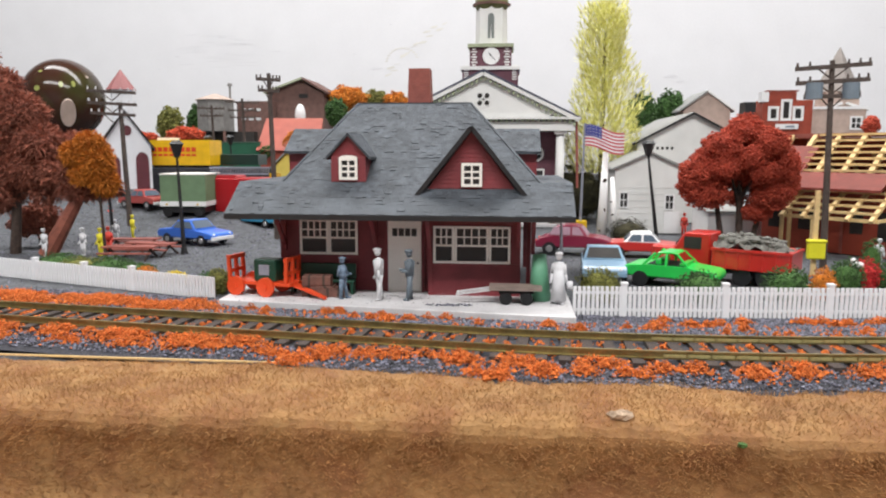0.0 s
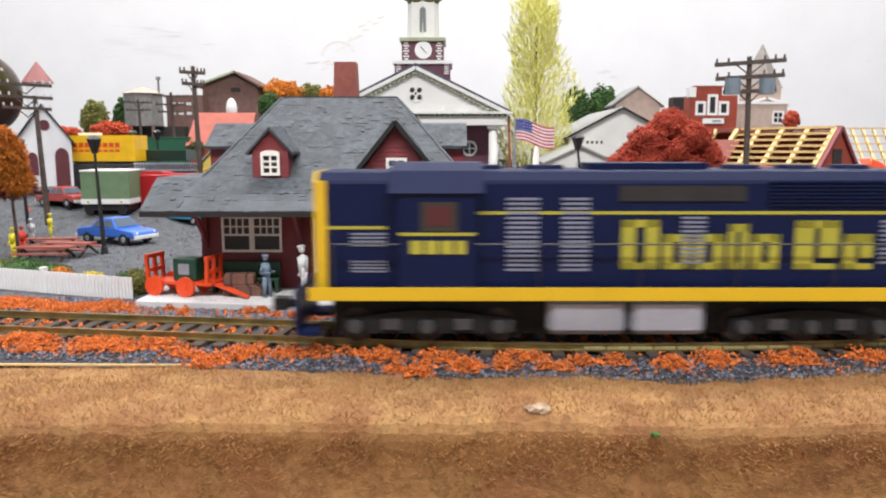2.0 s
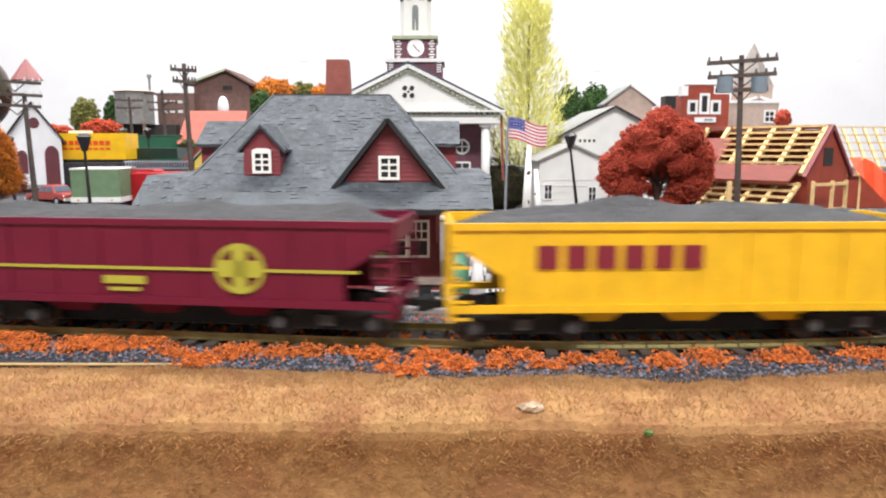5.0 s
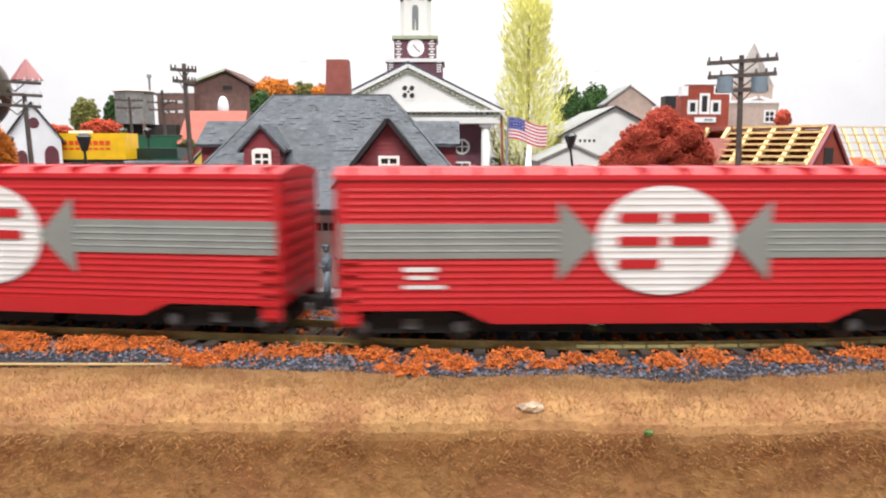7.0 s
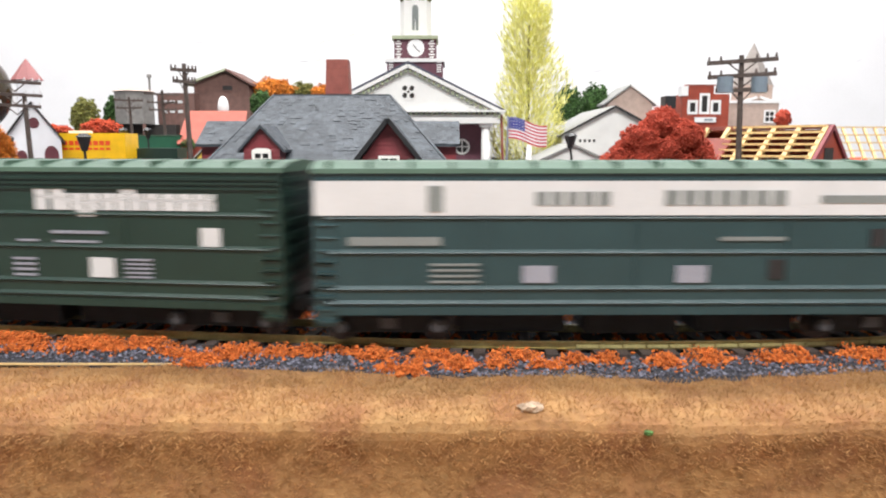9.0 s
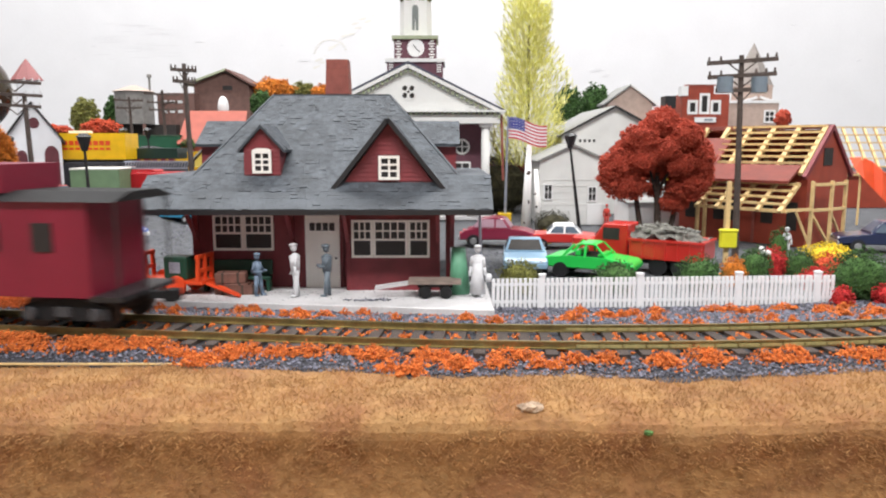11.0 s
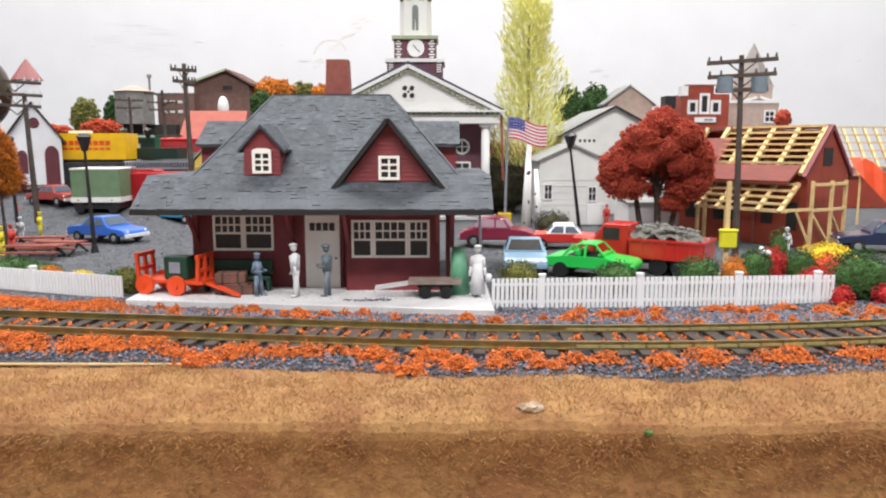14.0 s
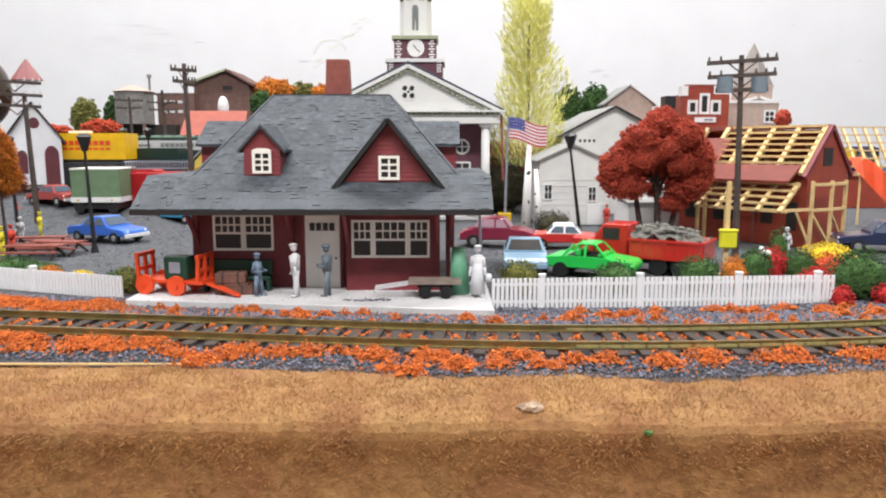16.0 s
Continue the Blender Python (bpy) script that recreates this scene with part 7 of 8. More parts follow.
slab(bm, pts, (2.3, 0, 0))
part("cab_roof", bm, M_blue, loco)
for sy in (-1, 1):
    y = sy * 1.63
    bm = N()
    box(bm, -h + 3.05, -h + 3.95, y - 0.03, y + 0.03, 3.1, 3.85)
    part("cab_window", bm, M_dark, loco, "dark reddish cab window")
    bm = N()
    box(bm, -h + 3.2, -h + 3.8, y - 0.04, y + 0.04, 3.25, 3.75)
    part("window_shade", bm, M_blind, loco, "dull red blind behind the cab window")
    marks(loco, "stripe", ((-h + 2.52, -h + 4.38, 2.98, 3.06),), y, M_yelmark, "thin yellow stripe")
    marks(loco, "number_bar", ((-h + 2.8, -h + 3.1, 2.5, 2.85), (-h + 3.17, -h + 3.47, 2.5, 2.85), (-h + 3.54, -h + 3.84, 2.5, 2.85), (-h + 3.91, -h + 4.15, 2.5, 2.85)), y, M_yelmark, "plain yellow bar in place of a road number")
    y = sy * 1.21
    marks(loco, "stripe", ((-h + 0.6, -h + 2.2, 3.1, 3.18),), y, M_yelmark, "thin yellow stripe")
    louvres(loco, -h + 1.3, -h + 2.2, 2.65, 3.05, 4, y, M_louvre)
    louvres(loco, -h + 1.3, -h + 2.2, 1.95, 2.3, 4, y, M_louvre)
    y = sy * 1.29
    marks(loco, "stripe", ((-h + 4.2, h - 0.65, 3.5, 3.58),), y, M_yelmark, "thin yellow stripe")
    for lx0, lx1, z0, z1, n in ((5.15, 5.95, 2.0, 4.0, 16), (6.5, 7.2, 2.0, 4.0, 16), (9.55, 10.2, 2.2, 3.5, 11), (L - 1.55, L - 0.9, 2.2, 3.4, 10)):
        louvres(loco, -h + lx0, -h + lx1, z0, z1, n, y, M_louvre)
    bm = N()
    box(bm, -h + 7.9, -h + 11.2, y - 0.03, y + 0.03, 3.85, 4.25)
    part("intake_panel", bm, M_black, loco, "recessed black air intake")
    for k in range(7):
        bm = N()
        box(bm, -h + 11.8, h - 0.75, y - 0.05, y + 0.03, 3.72 + k * 0.1, 3.77 + k * 0.1)
        part("radiator_slat", bm, M_blue, loco)
    # lettering block: each letter a plain shape
    x = -h + 8.0
    for w, z1 in ((1.02, 3.36), (0.75, 2.98), (0.82, 2.98), (0.55, 3.25), (0.75, 2.98)):
        for bx in ((x, x + w * 0.36, 2.05, z1), (x + w * 0.6, x + w * 0.96, 2.05, z1), (x, x + w * 0.96, 2.05, 2.22), (x, x + w * 0.96, z1 - 0.2, z1)):
            marks(loco, "lettering_bar", (bx,), y, M_yelmark, "plain yellow bar in place of lettering")
        x += w + 0.07
    x += 0.3
    for w, z1 in ((1.2, 3.34), (0.8, 2.98)):
        for bx in ((x, x + w * 0.42, 2.05, z1), (x + w * 0.55, x + w * 0.96, 2.35, z1), (x, x + w * 0.96, 2.05, 2.2), (x, x + w * 0.96, z1 - 0.2, z1)):
            marks(loco, "lettering_bar", (bx,), y, M_yelmark, "plain yellow bar in place of lettering")
        x += w + 0.09
    bm = N()
    rod(bm, (-h + 0.9, sy * 1.58, 2.75), (h - 0.3, sy * 1.58, 2.75), 0.025, None, 6)
    for k in range(7):
        rod(bm, (-h + 0.9 + k * (L - 1.2) / 6, sy * 1.58, 1.3), (-h + 0.9 + k * (L - 1.2) / 6, sy * 1.58, 2.75), 0.022, None, 6)
    part("handrail", bm, M_black, loco, "thin black handrail with posts")
# yellow ends
for x0, x1, lab in ((-h + 0.42, -h + 0.5, "yellow nose panel with number boards"), (h - 0.56, h - 0.48, "yellow rear panel")):
    bm = N()
    pts = [(x0, -1.21, 1.35), (x0, 1.21, 1.35), (x0, 1.21, 4.35), (x0, 0.95, 4.62), (x0, -0.95, 4.62), (x0, -1.21, 4.35)]
    slab(bm, pts, (x1 - x0, 0, 0))
    part("end_panel", bm, M_yel, loco, lab)
for sy in (-1, 1):
    bm = N()
    box(bm, h - 0.82, h - 0.5, sy * 1.3 - 0.02, sy * 1.3 + 0.02, 1.5, 4.4)
    part("corner_panel", bm, M_yel, loco, "yellow corner of the rear hood")
    bm = N()
    box(bm, -h + 0.5, -h + 0.72, sy * 1.215 - 0.015, sy * 1.215 + 0.015, 1.5, 4.38)
    part("corner_panel", bm, M_yel, loco, "yellow corner of the nose")
    bm = N()
    box(bm, -h + 0.4, -h + 0.44, min(sy * 0.25, sy * 0.85), max(sy * 0.25, sy * 0.85), 4.05, 4.28)
    part("number_board", bm, M_whitemark, loco, "pale number board")
for x0, d in ((-h, -1), (h, 1)):
    bm = N()
    box(bm, min(x0, x0 + d * 0.08), max(x0, x0 + d * 0.08), -1.55, 1.55, 0.35, 1.5)
    box(bm, min(x0, x0 - d * 0.5), max(x0, x0 - d * 0.5), -1.6, -0.7, 0.3, 0.42)
    box(bm, min(x0, x0 - d * 0.5), max(x0, x0 - d * 0.5), 0.7, 1.6, 0.3, 0.42)
    part("pilot", bm, M_blue, loco, "dark blue pilot and steps")
    coupler(loco, x0, d)
bm = N()
rod(bm, (-h + 6.2, 0, 0.8), (-h + 10.3, 0, 0.8), 0.55, 0.55, 14)
tank = part("fuel_tank", bm, M_tank, loco, "silver grey fuel tanks under the frame", smooth=False)
for k in range(2):
    bm = N()
    box(bm, -h + 6.2 + k * 2.1, -h + 8.15 + k * 2.1, -1.5, 1.5, 0.3, 1.28)
    part("tank_box", bm, M_tank, tank, bevel=0.14)
# solid black block closes the view below the frame, like the shadow there
part("underframe", box(N(), -h + 0.8, h - 0.8, -0.95, 0.95, 0.25, 1.3), M_under, loco)
truck(loco, -h + 3.2, 3, 3.6)
truck(loco, h - 3.2, 3, 3.6)
bm = N()
for fx in (4.6, 6.2, 11.5, 13.0, 14.5):
    rod(bm, (-h + fx, 0, 4.6), (-h + fx, 0, 4.76), 0.55, 0.5, 14)
box(bm, -h + 7.2, -h + 10.4, -0.7, 0.7, 4.6, 4.82)
part("roof_fans", bm, M_blue, loco, "blue roof fans and exhaust housing")

# the front part, ahead of the lettering, is a little longer
x_cut = (-h + 7.75) * U
for ob in loco.children_recursive:
    co = [v.co.x for v in ob.data.vertices]
    mid = sum(co) / len(co)
    for v in ob.data.vertices:
        if ob.name.startswith("wheelset"):
            v.co.x += 0.07 * min(0, mid - x_cut)
        elif v.co.x < x_cut:
            v.co.x = x_cut + (v.co.x - x_cut) * 1.07

# gondola with cable reels
L = 15.3
gon = rolling("gondola_car", "bright red gondola car loaded with grey cable reels", "freight car", 18.2, L)
h = L / 2
for sy in (-1, 1):
    bm = N()
    y = sy * 1.62
    pts = [(-h, y, 0.95), (-h + 3.2, y, 0.95), (-h + 4.2, y, 0.6), (h - 4.2, y, 0.6), (h - 3.2, y, 0.95), (h, y, 0.95), (h, y, 2.42), (-h, y, 2.42)]
    slab(bm, pts, (0, -sy * 0.1, 0))
    part("side", bm, M_gon, gon)
    bm = N()
    box(bm, -h, h, y - 0.06, y + 0.06, 2.38, 2.5)
    part("top_rail", bm, M_gon, gon)
    for k in range(15):
        bm = N()
        x = -h + 0.3 + k * (L - 0.6) / 14
        box(bm, x - 0.05, x + 0.05, y - 0.05, y + 0.05, 0.97, 2.4)
        part("rib", bm, M_gon, gon)
    for k in range(3):
        bm = N()
        box(bm, -h, h, y - 0.02, y + 0.02, 1.3 + k * 0.33, 1.32 + k * 0.33)
        part("board_seam", bm, M_gon, gon)
    x = -h + 3.02
    for w, z0, z1 in ((0.55, 1.55, 2.25), (0.5, 1.55, 2.05), (0.45, 1.55, 2.05), (0.3, 1.55, 2.25), (0.3, 1.55, 2.2), (0.5, 1.55, 2.05), (0.5, 1.3, 2.05), (0.4, 1.55, 2.2), (0.5, 1.55, 2.05), (0.5, 1.55, 2.05)):
        marks(gon, "lettering_bar", ((x, x + w * 0.3, z0, z1), (x + w * 0.72, x + w, z0, z1), (x, x + w, z0, z0 + 0.09), (x, x + w, z1 - 0.09, z1)), sy * 1.645, M_whitemark, "plain white bar in place of lettering")
        x += w + 0.53
    marks(gon, "data_bar", ((h - 1.5, h - 0.65, 1.85, 1.95), (h - 1.5, h - 0.65, 1.6, 1.7), (-h + 0.8, -h + 1.3, 1.3, 1.4), (-h + 1.6, -h + 2.2, 1.3, 1.4), (-h + 0.8, -h + 1.3, 1.1, 1.18), (-h + 1.6, -h + 2.2, 1.1, 1.18)), sy * 1.645, M_whitemark, "plain white bar in place of small print")
bm = N()
box(bm, -h, h, -1.52, 1.52, 0.95, 1.08)
part("deck", bm, M_gon, gon)
# sill block widened and deepened to stand in for the shadow under the car
part("centre_sill", box(N(), -h + 1, h - 1, -0.9, 0.9, 0.2, 0.95), M_under, gon)
for d in (-1, 1):
    bm = N()
    box(bm, d * h - 0.06, d * h + 0.06, -1.6, 1.6, 0.9, 2.6)
    part("end_wall", bm, M_gon, gon)
    coupler(gon, d * h, d)
truck(gon, -h + 2.0)
truck(gon, h - 2.0)
for k in range(7):
    x = -h + 2.38 + k * 1.95
    reel = part("cable_reel", rod(N(), (x, -1.0, 2.62), (x, 1.0, 2.62), 0.72, 0.72, 24), M_spool, gon, "grey wooden cable reel lying in the gondola")
    for sy in (-1, 1):
        bm = N()
        rod(bm, (x, sy * 1.0, 2.62), (x, sy * 1.12, 2.62), 0.95, 0.93, 28)
        part("flange", bm, M_spool, reel)
        part("flange_ring", rod(N(), (x, sy * 1.12, 2.62), (x, sy * 1.15, 2.62), 0.5, 0.48, 20), M_greymark, reel, "darker ring round the hub")
        bm = N()
        rod(bm, (x, sy * 1.12, 2.62), (x, sy * 1.2, 2.62), 0.27, 0.25, 16)
        part("hub", bm, M_coal, reel, "darker grey hub")

# coal hoppers
def hopper(start, L, material, label, stripe, y_mark):
    car = rolling("hopper_car", label, "freight car", start, L)
    h = L / 2
    for sy in (-1, 1):
        y = sy * 1.62
        bm = N()
        pts = [(-h, y, 3.15), (-h, y, 2.75), (-h + 1.3, y, 1.9), (-h + 1.3, y, 1.1), (-h + 2.4, y, 1.0), (h - 2.4, y, 1.0), (h - 1.3, y, 1.1), (h - 1.3, y, 1.9), (h, y, 2.75), (h, y, 3.15)]
        slab(bm, pts, (0, -sy * 0.12, 0))
        part("side", bm, material, car)
        bm = N()
        box(bm, -h, h, y - 0.07, y + 0.05, 3.1, 3.28)
        part("top_rail", bm, material, car)
        bm = N()
        box(bm, -h, h, y - 0.08, y + 0.06, 0.95, 1.15)
        part("side_sill", bm, material, car)
        for k in range(9):
            bm = N()
            x = -h + 1.4 + k * (L - 2.8) / 8
            box(bm, x - 0.03, x + 0.03, y - 0.04, y + 0.04, 1.1, 3.15)
            part("rib", bm, material, car)
        for d in (-1, 1):
            bm = N()
            box(bm, d * h - 0.06, d * h + 0.06, y - 0.06, y + 0.06, 0.7, 3.1)
            for k in range(5):
                box(bm, min(d * h, d * (h - 0.5)), max(d * h, d * (h - 0.5)), y - 0.04, y + 0.04, 0.75 + k * 0.45, 0.82 + k * 0.45)
            part("ladder", bm, material, car)
        if stripe:
            marks(car, "stripe", ((-h + 1.5, h - 0.9, 1.9, 1.98),), sy * 1.67, M_yelmark, "thin yellow stripe")
            for k in range(20):
                a = k * math.tau / 20
                bm = N()
                box(bm, -0.1, 0.1, -0.015, 0.01, 0.56, 0.68)
                ob = part("emblem_bar", bm, M_yelmark, car, "yellow round emblem")
                ob.matrix_basis = at(h - 4.15, sy * 1.675, 1.98) @ pose(0, 0, 0, 0, math.degrees(a), 0)
            marks(car, "emblem_bar", ((h - 4.35, h - 3.95, 1.4, 2.58), (h - 4.7, h - 3.6, 1.75, 2.2)), sy * 1.675, M_yelmark, "yellow cross emblem")
            marks(car, "data_bar", ((-1.25, -0.05, 1.5, 1.72), (-1.1, -0.2, 1.3, 1.4)), sy * 1.67, M_yelmark, "plain yellow bar in place of small print")
        else:
            marks(car, "lettering_bar", tuple((-h + 2.2 + k * 0.75, -h + 2.75 + k * 0.75, 2.1, 2.7) for k in range(6)), sy * 1.67, M_caboose, "plain red bar in place of lettering")
    for d in (-1, 1):
        bm = N()
        slab(bm, [(d * h, -1.5, 2.9), (d * h, 1.5, 2.9), (d * (h - 2.6), 1.5, 1.0), (d * (h - 2.6), -1.5, 1.0)], (-d * 0.1, 0, 0.05))
        part("slope_sheet", bm, material, car)
        bm = N()
        box(bm, d * h - 0.06, d * h + 0.06, -1.55, 1.55, 2.7, 3.25)
        box(bm, d * h - 0.1, d * h + 0.1, -1.55, 1.55, 0.8, 1.1)
        part("end_wall", bm, material, car)
        coupler(car, d * h, d)
    for k in (-1, 0, 1):
        bm = N()
        slab(bm, [(k * 2.6 - 1.1, -1.3, 1.1), (k * 2.6 + 1.1, -1.3, 1.1), (k * 2.6 + 0.45, -1.0, 0.55), (k * 2.6 - 0.45, -1.0, 0.55)], (0, 2.3, 0))
        part("discharge_chute", bm, material, car)
    # deep black sill also darkens the underside in place of cast shadow
    part("centre_sill", box(N(), -h + 1, h - 1, -0.6, 0.6, 0.2, 0.95), M_under, car)
    gv, gf = [], []
    for i in range(41):
        for j in range(9):
            x, y = -h + 0.1 + (L - 0.2) * i / 40, -1.5 + 3.0 * j / 8
            e = min(1, min(i, 40 - i) / 4) * (1 - abs(j - 4) / 5)
            gv.append((x, y, 2.98 + 0.85 * e * (0.8 + 0.5 * noise.noise((x * 0.5, y, start))) + 0.06 * noise.noise((x * 4, y * 4, 1))))
    for i in range(40):
        for j in range(8):
            a = i * 9 + j
            gf.append((a, a + 9, a + 10, a + 1))
    ob = mesh_of("coal_load", gv, gf, M_coal)
    ob.parent = car
    tagged(ob, "heaped dark grey coal load")
    truck(car, -h + 1.9)
    truck(car, h - 1.9)
    return car


hopper(34.75, 13.6, M_hopper, "maroon hopper car heaped with coal", True, 0)
hopper(49.6, 12.9, mat("ochre_yellow_plastic", (0.72, 0.42, 0.01), 0.4), "yellow ore hopper car with a dark load", False, 0)


def ridge(x0, x1, y, sy, z, high, out):
    """A raised rib with a sloping top on a side that faces sy."""
    return slab(N(), [(x0, y, z), (x0, y + sy * out, z + high * 0.3), (x0, y + sy * out * 0.8, z + high * 0.5), (x0, y, z + high)], (x1 - x0, 0, 0))


# long box cars
def boxcar(start, L, material, label, top, roof_material, style):
    car = rolling("box_car", label, "freight car", start, L)
    h = L / 2
    w = 1.62
    bm = N()
    pts = [(-h, -w, 0.98), (-h, w, 0.98), (-h, w, top - 0.3), (-h, -w, top - 0.3)]
    slab(bm, pts, (L, 0, 0))
    body = part("body", bm, material, car)
    bm = N()
    pts = [(-h - 0.04, -w - 0.06, top - 0.3), (-h - 0.04, w + 0.06, top - 0.3), (-h - 0.04, w + 0.04, top - 0.18), (-h - 0.04, w * 0.55, top - 0.03), (-h - 0.04, 0, top), (-h - 0.04, -w * 0.55, top - 0.03), (-h - 0.04, -w - 0.04, top - 0.18)]
    slab(bm, pts, (L + 0.08, 0, 0))
    roof = part("roof", bm, roof_material, car)
    for k in range(16):
        bm = N()
        x = -h + 0.4 + k * (L - 0.8) / 15
        box(bm, x - 0.04, x + 0.04, -w * 0.98, w * 0.98, top - 0.2, top - 0.005)
        part("roof_rib", bm, roof_material, roof)
    for sy in (-1, 1):
        y = sy * w
        bm = N()
        if style == "ribbed":
            pts = [(-h + 0.05, y, 0.98), (-h + 3.2, y, 0.98), (-h + 4.0, y, 0.62), (h - 4.0, y, 0.62), (h - 3.2, y, 0.98), (h - 0.05, y, 0.98), (h - 0.05, y, 1.05), (-h + 0.05, y, 1.05)]
        else:
            pts = [(-h + 0.05, y, 0.85), (h - 0.05, y, 0.85), (h - 0.05, y, 1.05), (-h + 0.05, y, 1.05)]
        slab(bm, pts, (0, sy * 0.05, 0))
        part("side_sill", bm, material, car)
        for d in (-1, 1):
            bm = N()
            x = d * (h - 0.3)
            box(bm, x - 0.28, x + 0.28, y - 0.03, y + 0.05, 0.55, 0.98)
            step = part("ladder", bm, material, car)
            for k in range(6):
                bm = N()
                box(bm, x - 0.26, x + 0.26, y - 0.03 if sy > 0 else y - 0.09, y + 0.09 if sy > 0 else y + 0.03, 0.65 + k * 0.32, 0.71 + k * 0.32)
                part("rung", bm, material, step)
        if style == "ribbed":
            for k in range(18):
                part("side_rib", ridge(-h + 0.25, h - 0.25, y, sy, 1.12 + k * 0.172, 0.11, 0.026), material, body)
            ym = sy * (w + 0.032)
            bars = ((-h + 0.1, -2.35, 2.35, 3.25), (2.35, h - 0.1, 2.35, 3.25))
            marks(car, "grey_band", bars, ym, M_greymark, "grey arrow band")
            for k in range(18):
                z = 1.12 + k * 0.172
                if 2.36 < z < 3.13:
                    for x0, x1, z0, z1 in bars:
                        part("band_rib", ridge(x0 + 0.15, x1, ym, sy, z, 0.11, 0.03), M_greymark, car)
                wide = 1.78 * math.sqrt(max(0.0, 1 - ((z + 0.06 - 2.8) / 1.42) ** 2)) - 0.08
                if wide > 0.3:
                    part("emblem_rib", ridge(-wide, wide, sy * (w + 0.066), sy, z, 0.11, 0.018), M_whitemark, car)
            for d in (-1, 1):
                bm = N()
                slab(bm, [(d * 2.75, ym - 0.012, 1.75), (d * 2.75, ym - 0.012, 3.85), (d * 1.7, ym - 0.012, 2.8)], (0, sy * 0.03, 0))
                part("arrow_head", bm, M_greymark, car, "grey arrow head")
            bm = N()
            ring = [(1.78 * math.cos(k * math.tau / 40), ym - sy * 0.006, 2.8 + 1.42 * math.sin(k * math.tau / 40)) for k in range(40)]
            slab(bm, ring, (0, sy * 0.04, 0))
            part("round_emblem", bm, M_whitemark, car, "large white round emblem")
            ye = sy * (w + 0.102)
            for x0, x1, z0, z1 in ((-1.22, -0.12, 3.28, 3.52), (-1.22, -0.12, 2.68, 2.92), (-1.22, -0.12, 2.08, 2.32), (0.12, 1.22, 3.28, 3.52), (0.12, 1.22, 2.68, 2.92)):
                marks(car, "emblem_bar", ((x0, x1, z0, z1),), ye, M_sp, "plain red bar on the emblem")
            marks(car, "data_bar", ((-h + 1.7, -h + 2.6, 2.0, 2.12), (-h + 1.8, -h + 2.5, 1.8, 1.9), (-h + 1.7, -h + 2.8, 1.55, 1.65)), ym, M_whitemark, "plain white bar in place of small print")
        else:
            for z in (1.12, 1.5, 2.45, 3.35):
                part("side_rail", ridge(-h + 0.3, h - 0.3, y, sy, z, 0.12, 0.07), material, body)
            for d in (-1, 1):
                for k in range(9):
                    part("end_rung", ridge(d * (h - 0.35) - 0.25, d * (h - 0.35) + 0.25, y, sy, 1.2 + k * 0.33, 0.07, 0.06), material, body)
            for k in range(3):
                bm = N()
                box(bm, -h + 0.05, h - 0.05, y - 0.06, y + 0.06, top - 0.5 - k * 0.13, top - 0.44 - k * 0.13)
                part("eave_moulding", bm, material, body)
            for k in range(5):
                bm = N()
                x = -h + 0.5 + k * (L - 1.0) / 4
                box(bm, x - 0.03, x + 0.03, y - 0.035, y + 0.035, 1.05, top - 0.6)
                part("door_post", bm, material, body)
            ym = sy * (w + 0.03)
            if style == "panel":
                bm = N()
                pts = [(-h + 1.3, ym + sy * 0.03, 2.48), (-h + 3.45, ym + sy * 0.03, 2.48), (-h + 3.45, ym + sy * 0.03, 4.02), (-h + 1.3, ym + sy * 0.03, 4.02)]
                slab(bm, pts, (0, sy * 0.02, 0))
                part("emblem_panel", bm, M_whitemark, car, "white square emblem panel")
                for tri in (((1.5, 3.2), (2.3, 3.2), (1.9, 3.95)), ((1.3, 2.75), (1.75, 2.75), (1.62, 3.15)), ((2.05, 2.75), (2.5, 2.75), (2.18, 3.15)), ((1.15, 2.62), (2.65, 2.62), (2.65, 2.72), (1.15, 2.72))):
                    bm = N()
                    slab(bm, [(-h + a * 0.9 + 0.66, ym + sy * 0.052, b * 0.95 + 0.08) for a, b in tri], (0, sy * 0.012, 0))
                    part("emblem_shape", bm, M_green, car, "dark green tree emblem")
                x = 1.4
                for wd, z0, z1 in ((0.85, 3.5, 4.1), (0.45, 3.5, 3.95), (0.45, 3.32, 3.95), (0.45, 3.5, 3.95), (0.4, 3.5, 3.95), (0.4, 3.5, 4.12), (0.5, 3.5, 3.95), (0.5, 3.5, 3.95), (0.45, 3.5, 3.95), (0.45, 3.5, 3.95), (0.4, 3.5, 3.95)):
                    marks(car, "lettering_bar", ((x, x + wd * 0.42, z0, z1), (x + wd * 0.58, x + wd, z0, z1), (x, x + wd, (z0 + z1) / 2, (z0 + z1) / 2 + 0.1)), ym, M_whitemark, "plain pale bar in place of lettering")
                    x += wd * 0.93 + 0.02
                marks(car, "placard", ((h - 2.25, h - 1.7, 2.55, 3.05), (2.9, 3.6, 1.65, 2.2)), ym, M_whitemark, "small pale placard")
                bars = [(-h + 0.3, -h + 1.5, 2.15, 2.27), (-h + 0.3, -h + 1.3, 1.95, 2.05), (-h + 0.4, -h + 1.4, 1.75, 1.85), (1.8, 3.4, 2.85, 2.93), (0.8, 1.4, 2.62, 2.68), (1.9, 3.2, 2.6, 2.66)]
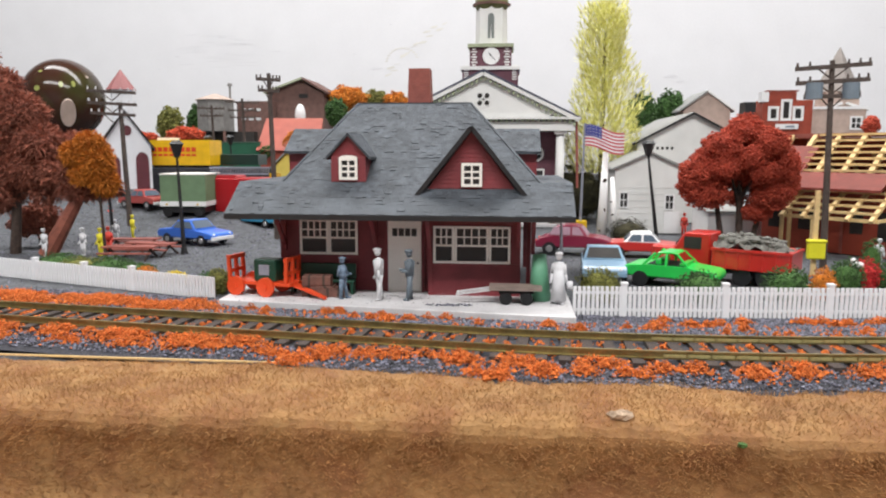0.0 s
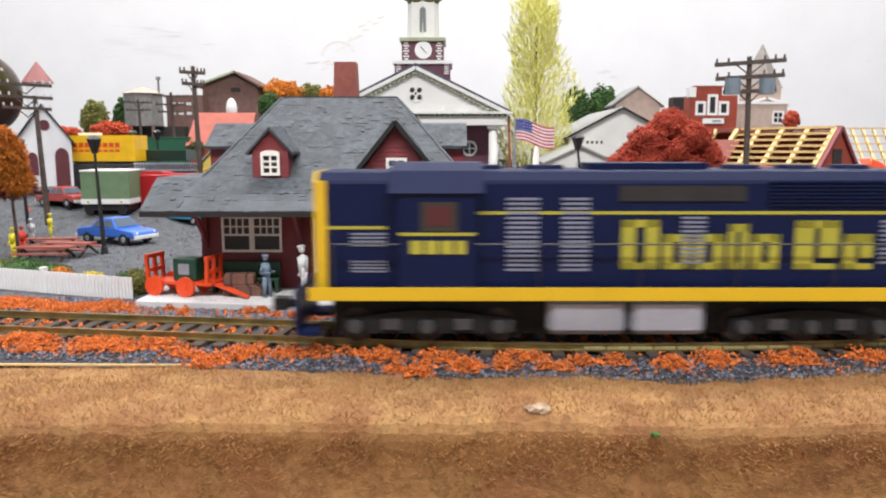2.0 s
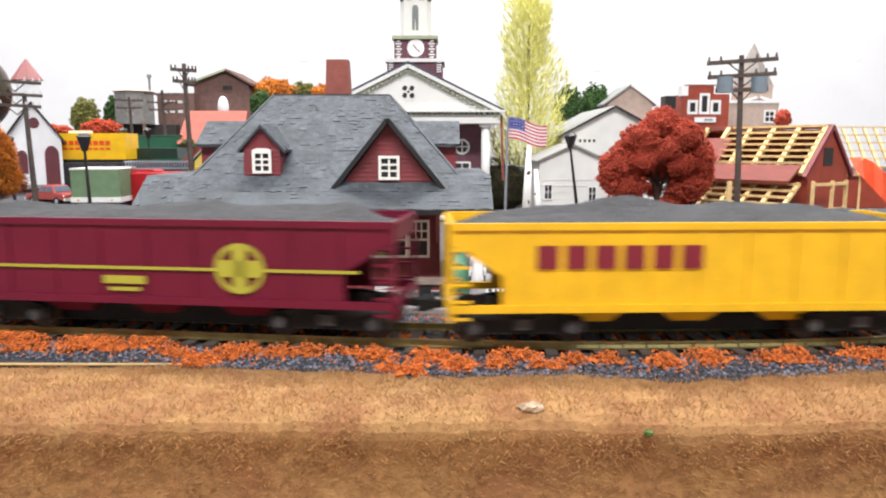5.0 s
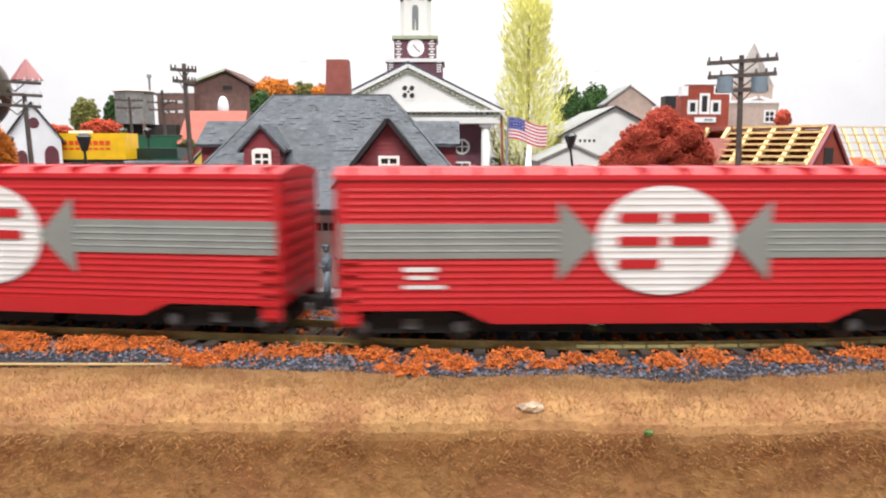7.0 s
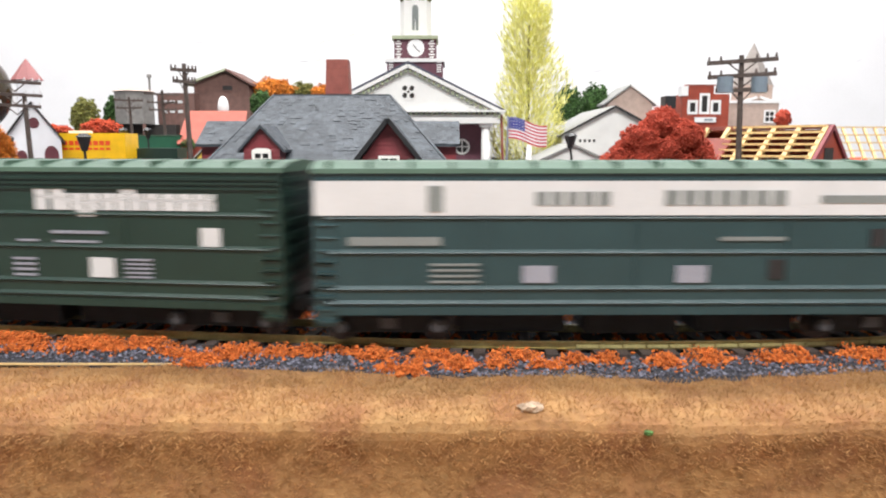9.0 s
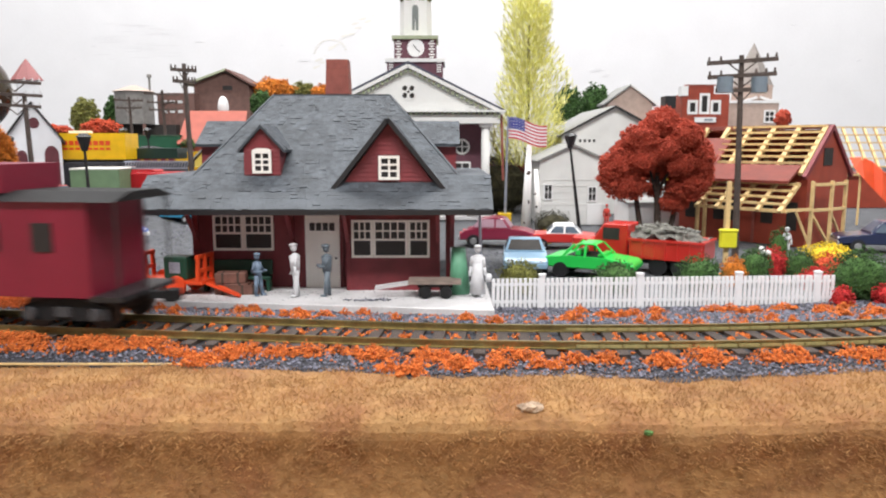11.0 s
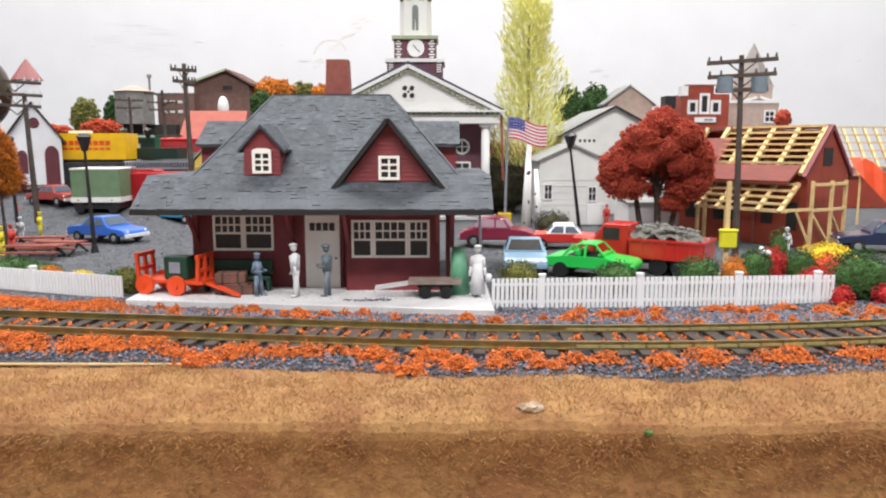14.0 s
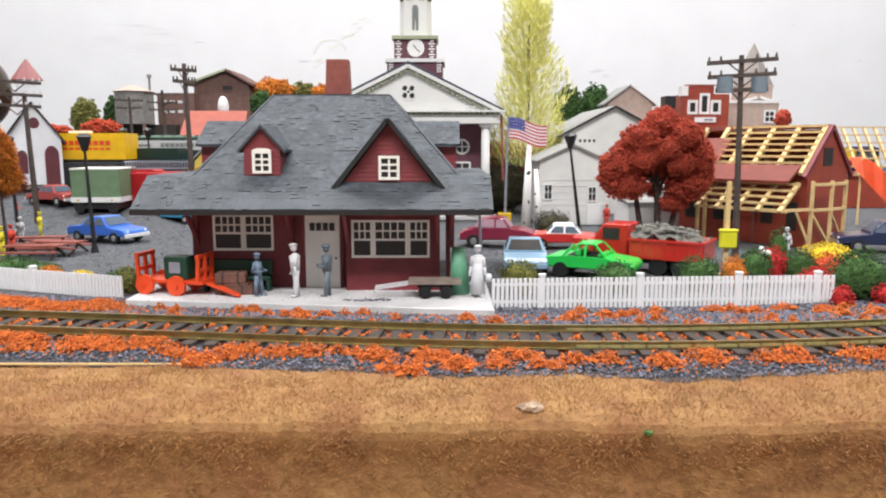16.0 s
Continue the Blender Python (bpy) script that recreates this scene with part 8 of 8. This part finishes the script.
                bars += [(-h + 2.2, -h + 3.4, 1.7 + k * 0.15, 1.75 + k * 0.15) for k in range(4)] + [(-h + 4.2, -h + 4.8, 1.65 + k * 0.15, 1.72 + k * 0.15) for k in range(3)] + [(-h + 5.0, -h + 6.0, 1.75 + k * 0.15, 1.8 + k * 0.15) for k in range(3)]
                bars += [(0.6, 1.3, 1.65 + k * 0.15, 1.72 + k * 0.15) for k in range(4)] + [(3.9, 4.7, 1.65 + k * 0.12, 1.7 + k * 0.12) for k in range(5)]
                marks(car, "data_bar", bars, ym, M_tank, "plain pale bar in place of small print")
            else:
                marks(car, "white_band", ((-h + 0.05, h - 0.05, 3.46, 4.34),), sy * (w + 0.075), M_whitemark, "broad white band along the top")
                yb = sy * (w + 0.095)
                bars = [(-h + 2.95, -h + 3.35, 3.55, 4.22)]
                for k in range(5):
                    bars += [(-h + 5.7 + k * 0.4, -h + 6.0 + k * 0.4, 3.72, 4.07)]
                for k in range(7):
                    bars += [(-h + 9.0 + k * 0.46, -h + 9.36 + k * 0.46, 3.72, 4.1)]
                bars += [(-h + 13.0, -h + 16.2, 3.77, 3.97)]
                marks(car, "lettering_bar", bars, yb, M_greymark, "plain grey bar in place of lettering")
                bars = [(-h + 0.9, -h + 3.3, 2.68, 2.9), (-h + 10.5, -h + 12.2, 2.8, 2.9)] + [(-h + 3.0, -h + 4.3, 1.7 + k * 0.15, 1.76 + k * 0.15) for k in range(4)]
                marks(car, "data_bar", bars, ym, M_greymark, "plain grey bar in place of small print")
                marks(car, "placard", ((-h + 5.4, -h + 6.2, 1.7, 2.15), (-h + 9.4, -h + 10.2, 1.7, 2.15)), ym, M_tank, "small pale placard")
                marks(car, "dark_placard", ((-h + 11.8, -h + 12.2, 1.8, 2.3), (h - 2.3, h - 1.9, 2.65, 3.1)), ym, M_black, "small black placard")
    for d in (-1, 1):
        bm = N()
        for k in range(9):
            z = 1.2 + k * (top - 1.8) / 8
            box(bm, d * h - 0.05, d * h + 0.05, -1.4, 1.4, z, z + 0.16)
        part("end_ribs", bm, material, car)
        coupler(car, d * h, d)
    bm = N()
    box(bm, -h + 1, h - 1, -0.5, 0.5, 0.62, 0.98)
    part("centre_sill", bm, M_under, car)
    # added black blocks hide the lit ballast beyond, for the shadow underneath
    for x0, x1, w0 in ((-h + 3.7, -1.6, 0.7), (-1.2, 1.4, 0.95), (1.9, h - 3.7, 0.75)):
        part("underbody_shade", box(N(), x0, x1, -w0, w0, 0.16, 0.9), M_under, car, "black block standing in for the shadow underneath")
    truck(car, -h + 1.9)
    truck(car, h - 1.9)
    return car


boxcar(63.7, 17.15, M_sp, "bright red ribbed box car with grey arrows and a white emblem", 4.67, M_sp, "ribbed")
boxcar(82.2, 16.9, M_sp, "bright red ribbed box car with grey arrows and a white emblem", 4.67, M_sp, "ribbed")
boxcar(100.45, 16.75, M_green, "dark green all-door box car with white lettering bars", 4.83, M_roofgreen, "panel")
boxcar(117.9, 16.7, M_green2, "blue-green box car with a broad white band", 4.83, M_roofgreen, "band")

# caboose
L = 9.5
cab_car = rolling("caboose", "dark red caboose at the end of the train", "caboose", 135.0, L)
h = L / 2
bm = N()
box(bm, -h + 0.9, h - 0.9, -1.5, 1.5, 1.0, 3.7)
part("body", bm, M_caboose, cab_car)
bm = N()
pts = [(-h, -1.65, 3.7), (-h, 1.65, 3.7), (-h, 0.8, 3.95), (-h, -0.8, 3.95)]
slab(bm, pts, (L, 0, 0))
part("roof", bm, M_under, cab_car)
bm = N()
box(bm, -1.2, 1.2, -1.3, 1.3, 3.9, 4.7)
part("cupola", bm, M_caboose, cab_car)
for sy in (-1, 1):
    for x in (-2.5, -0.9, 0.9, 2.5):
        bm = N()
        box(bm, x - 0.3, x + 0.3, sy * 1.51 - 0.03, sy * 1.51 + 0.03, 2.3, 3.1)
        part("window", bm, M_pane, cab_car)
for d in (-1, 1):
    bm = N()
    box(bm, min(d * h, d * (h - 1)), max(d * h, d * (h - 1)), -1.5, 1.5, 0.9, 1.05)
    for yy in (-1.4, 0, 1.4):
        rod(bm, (d * (h - 0.1), yy, 1.0), (d * (h - 0.1), yy, 3.7), 0.04, None, 6)
    part("end_platform", bm, M_black, cab_car)
    coupler(cab_car, d * h, d)
truck(cab_car, -h + 1.9, 2, 2.0)
truck(cab_car, h - 1.9, 2, 2.0)


def motions():
    for ob, start, length in CARS:
        walk(ob, car_rows(start, length))


motions()
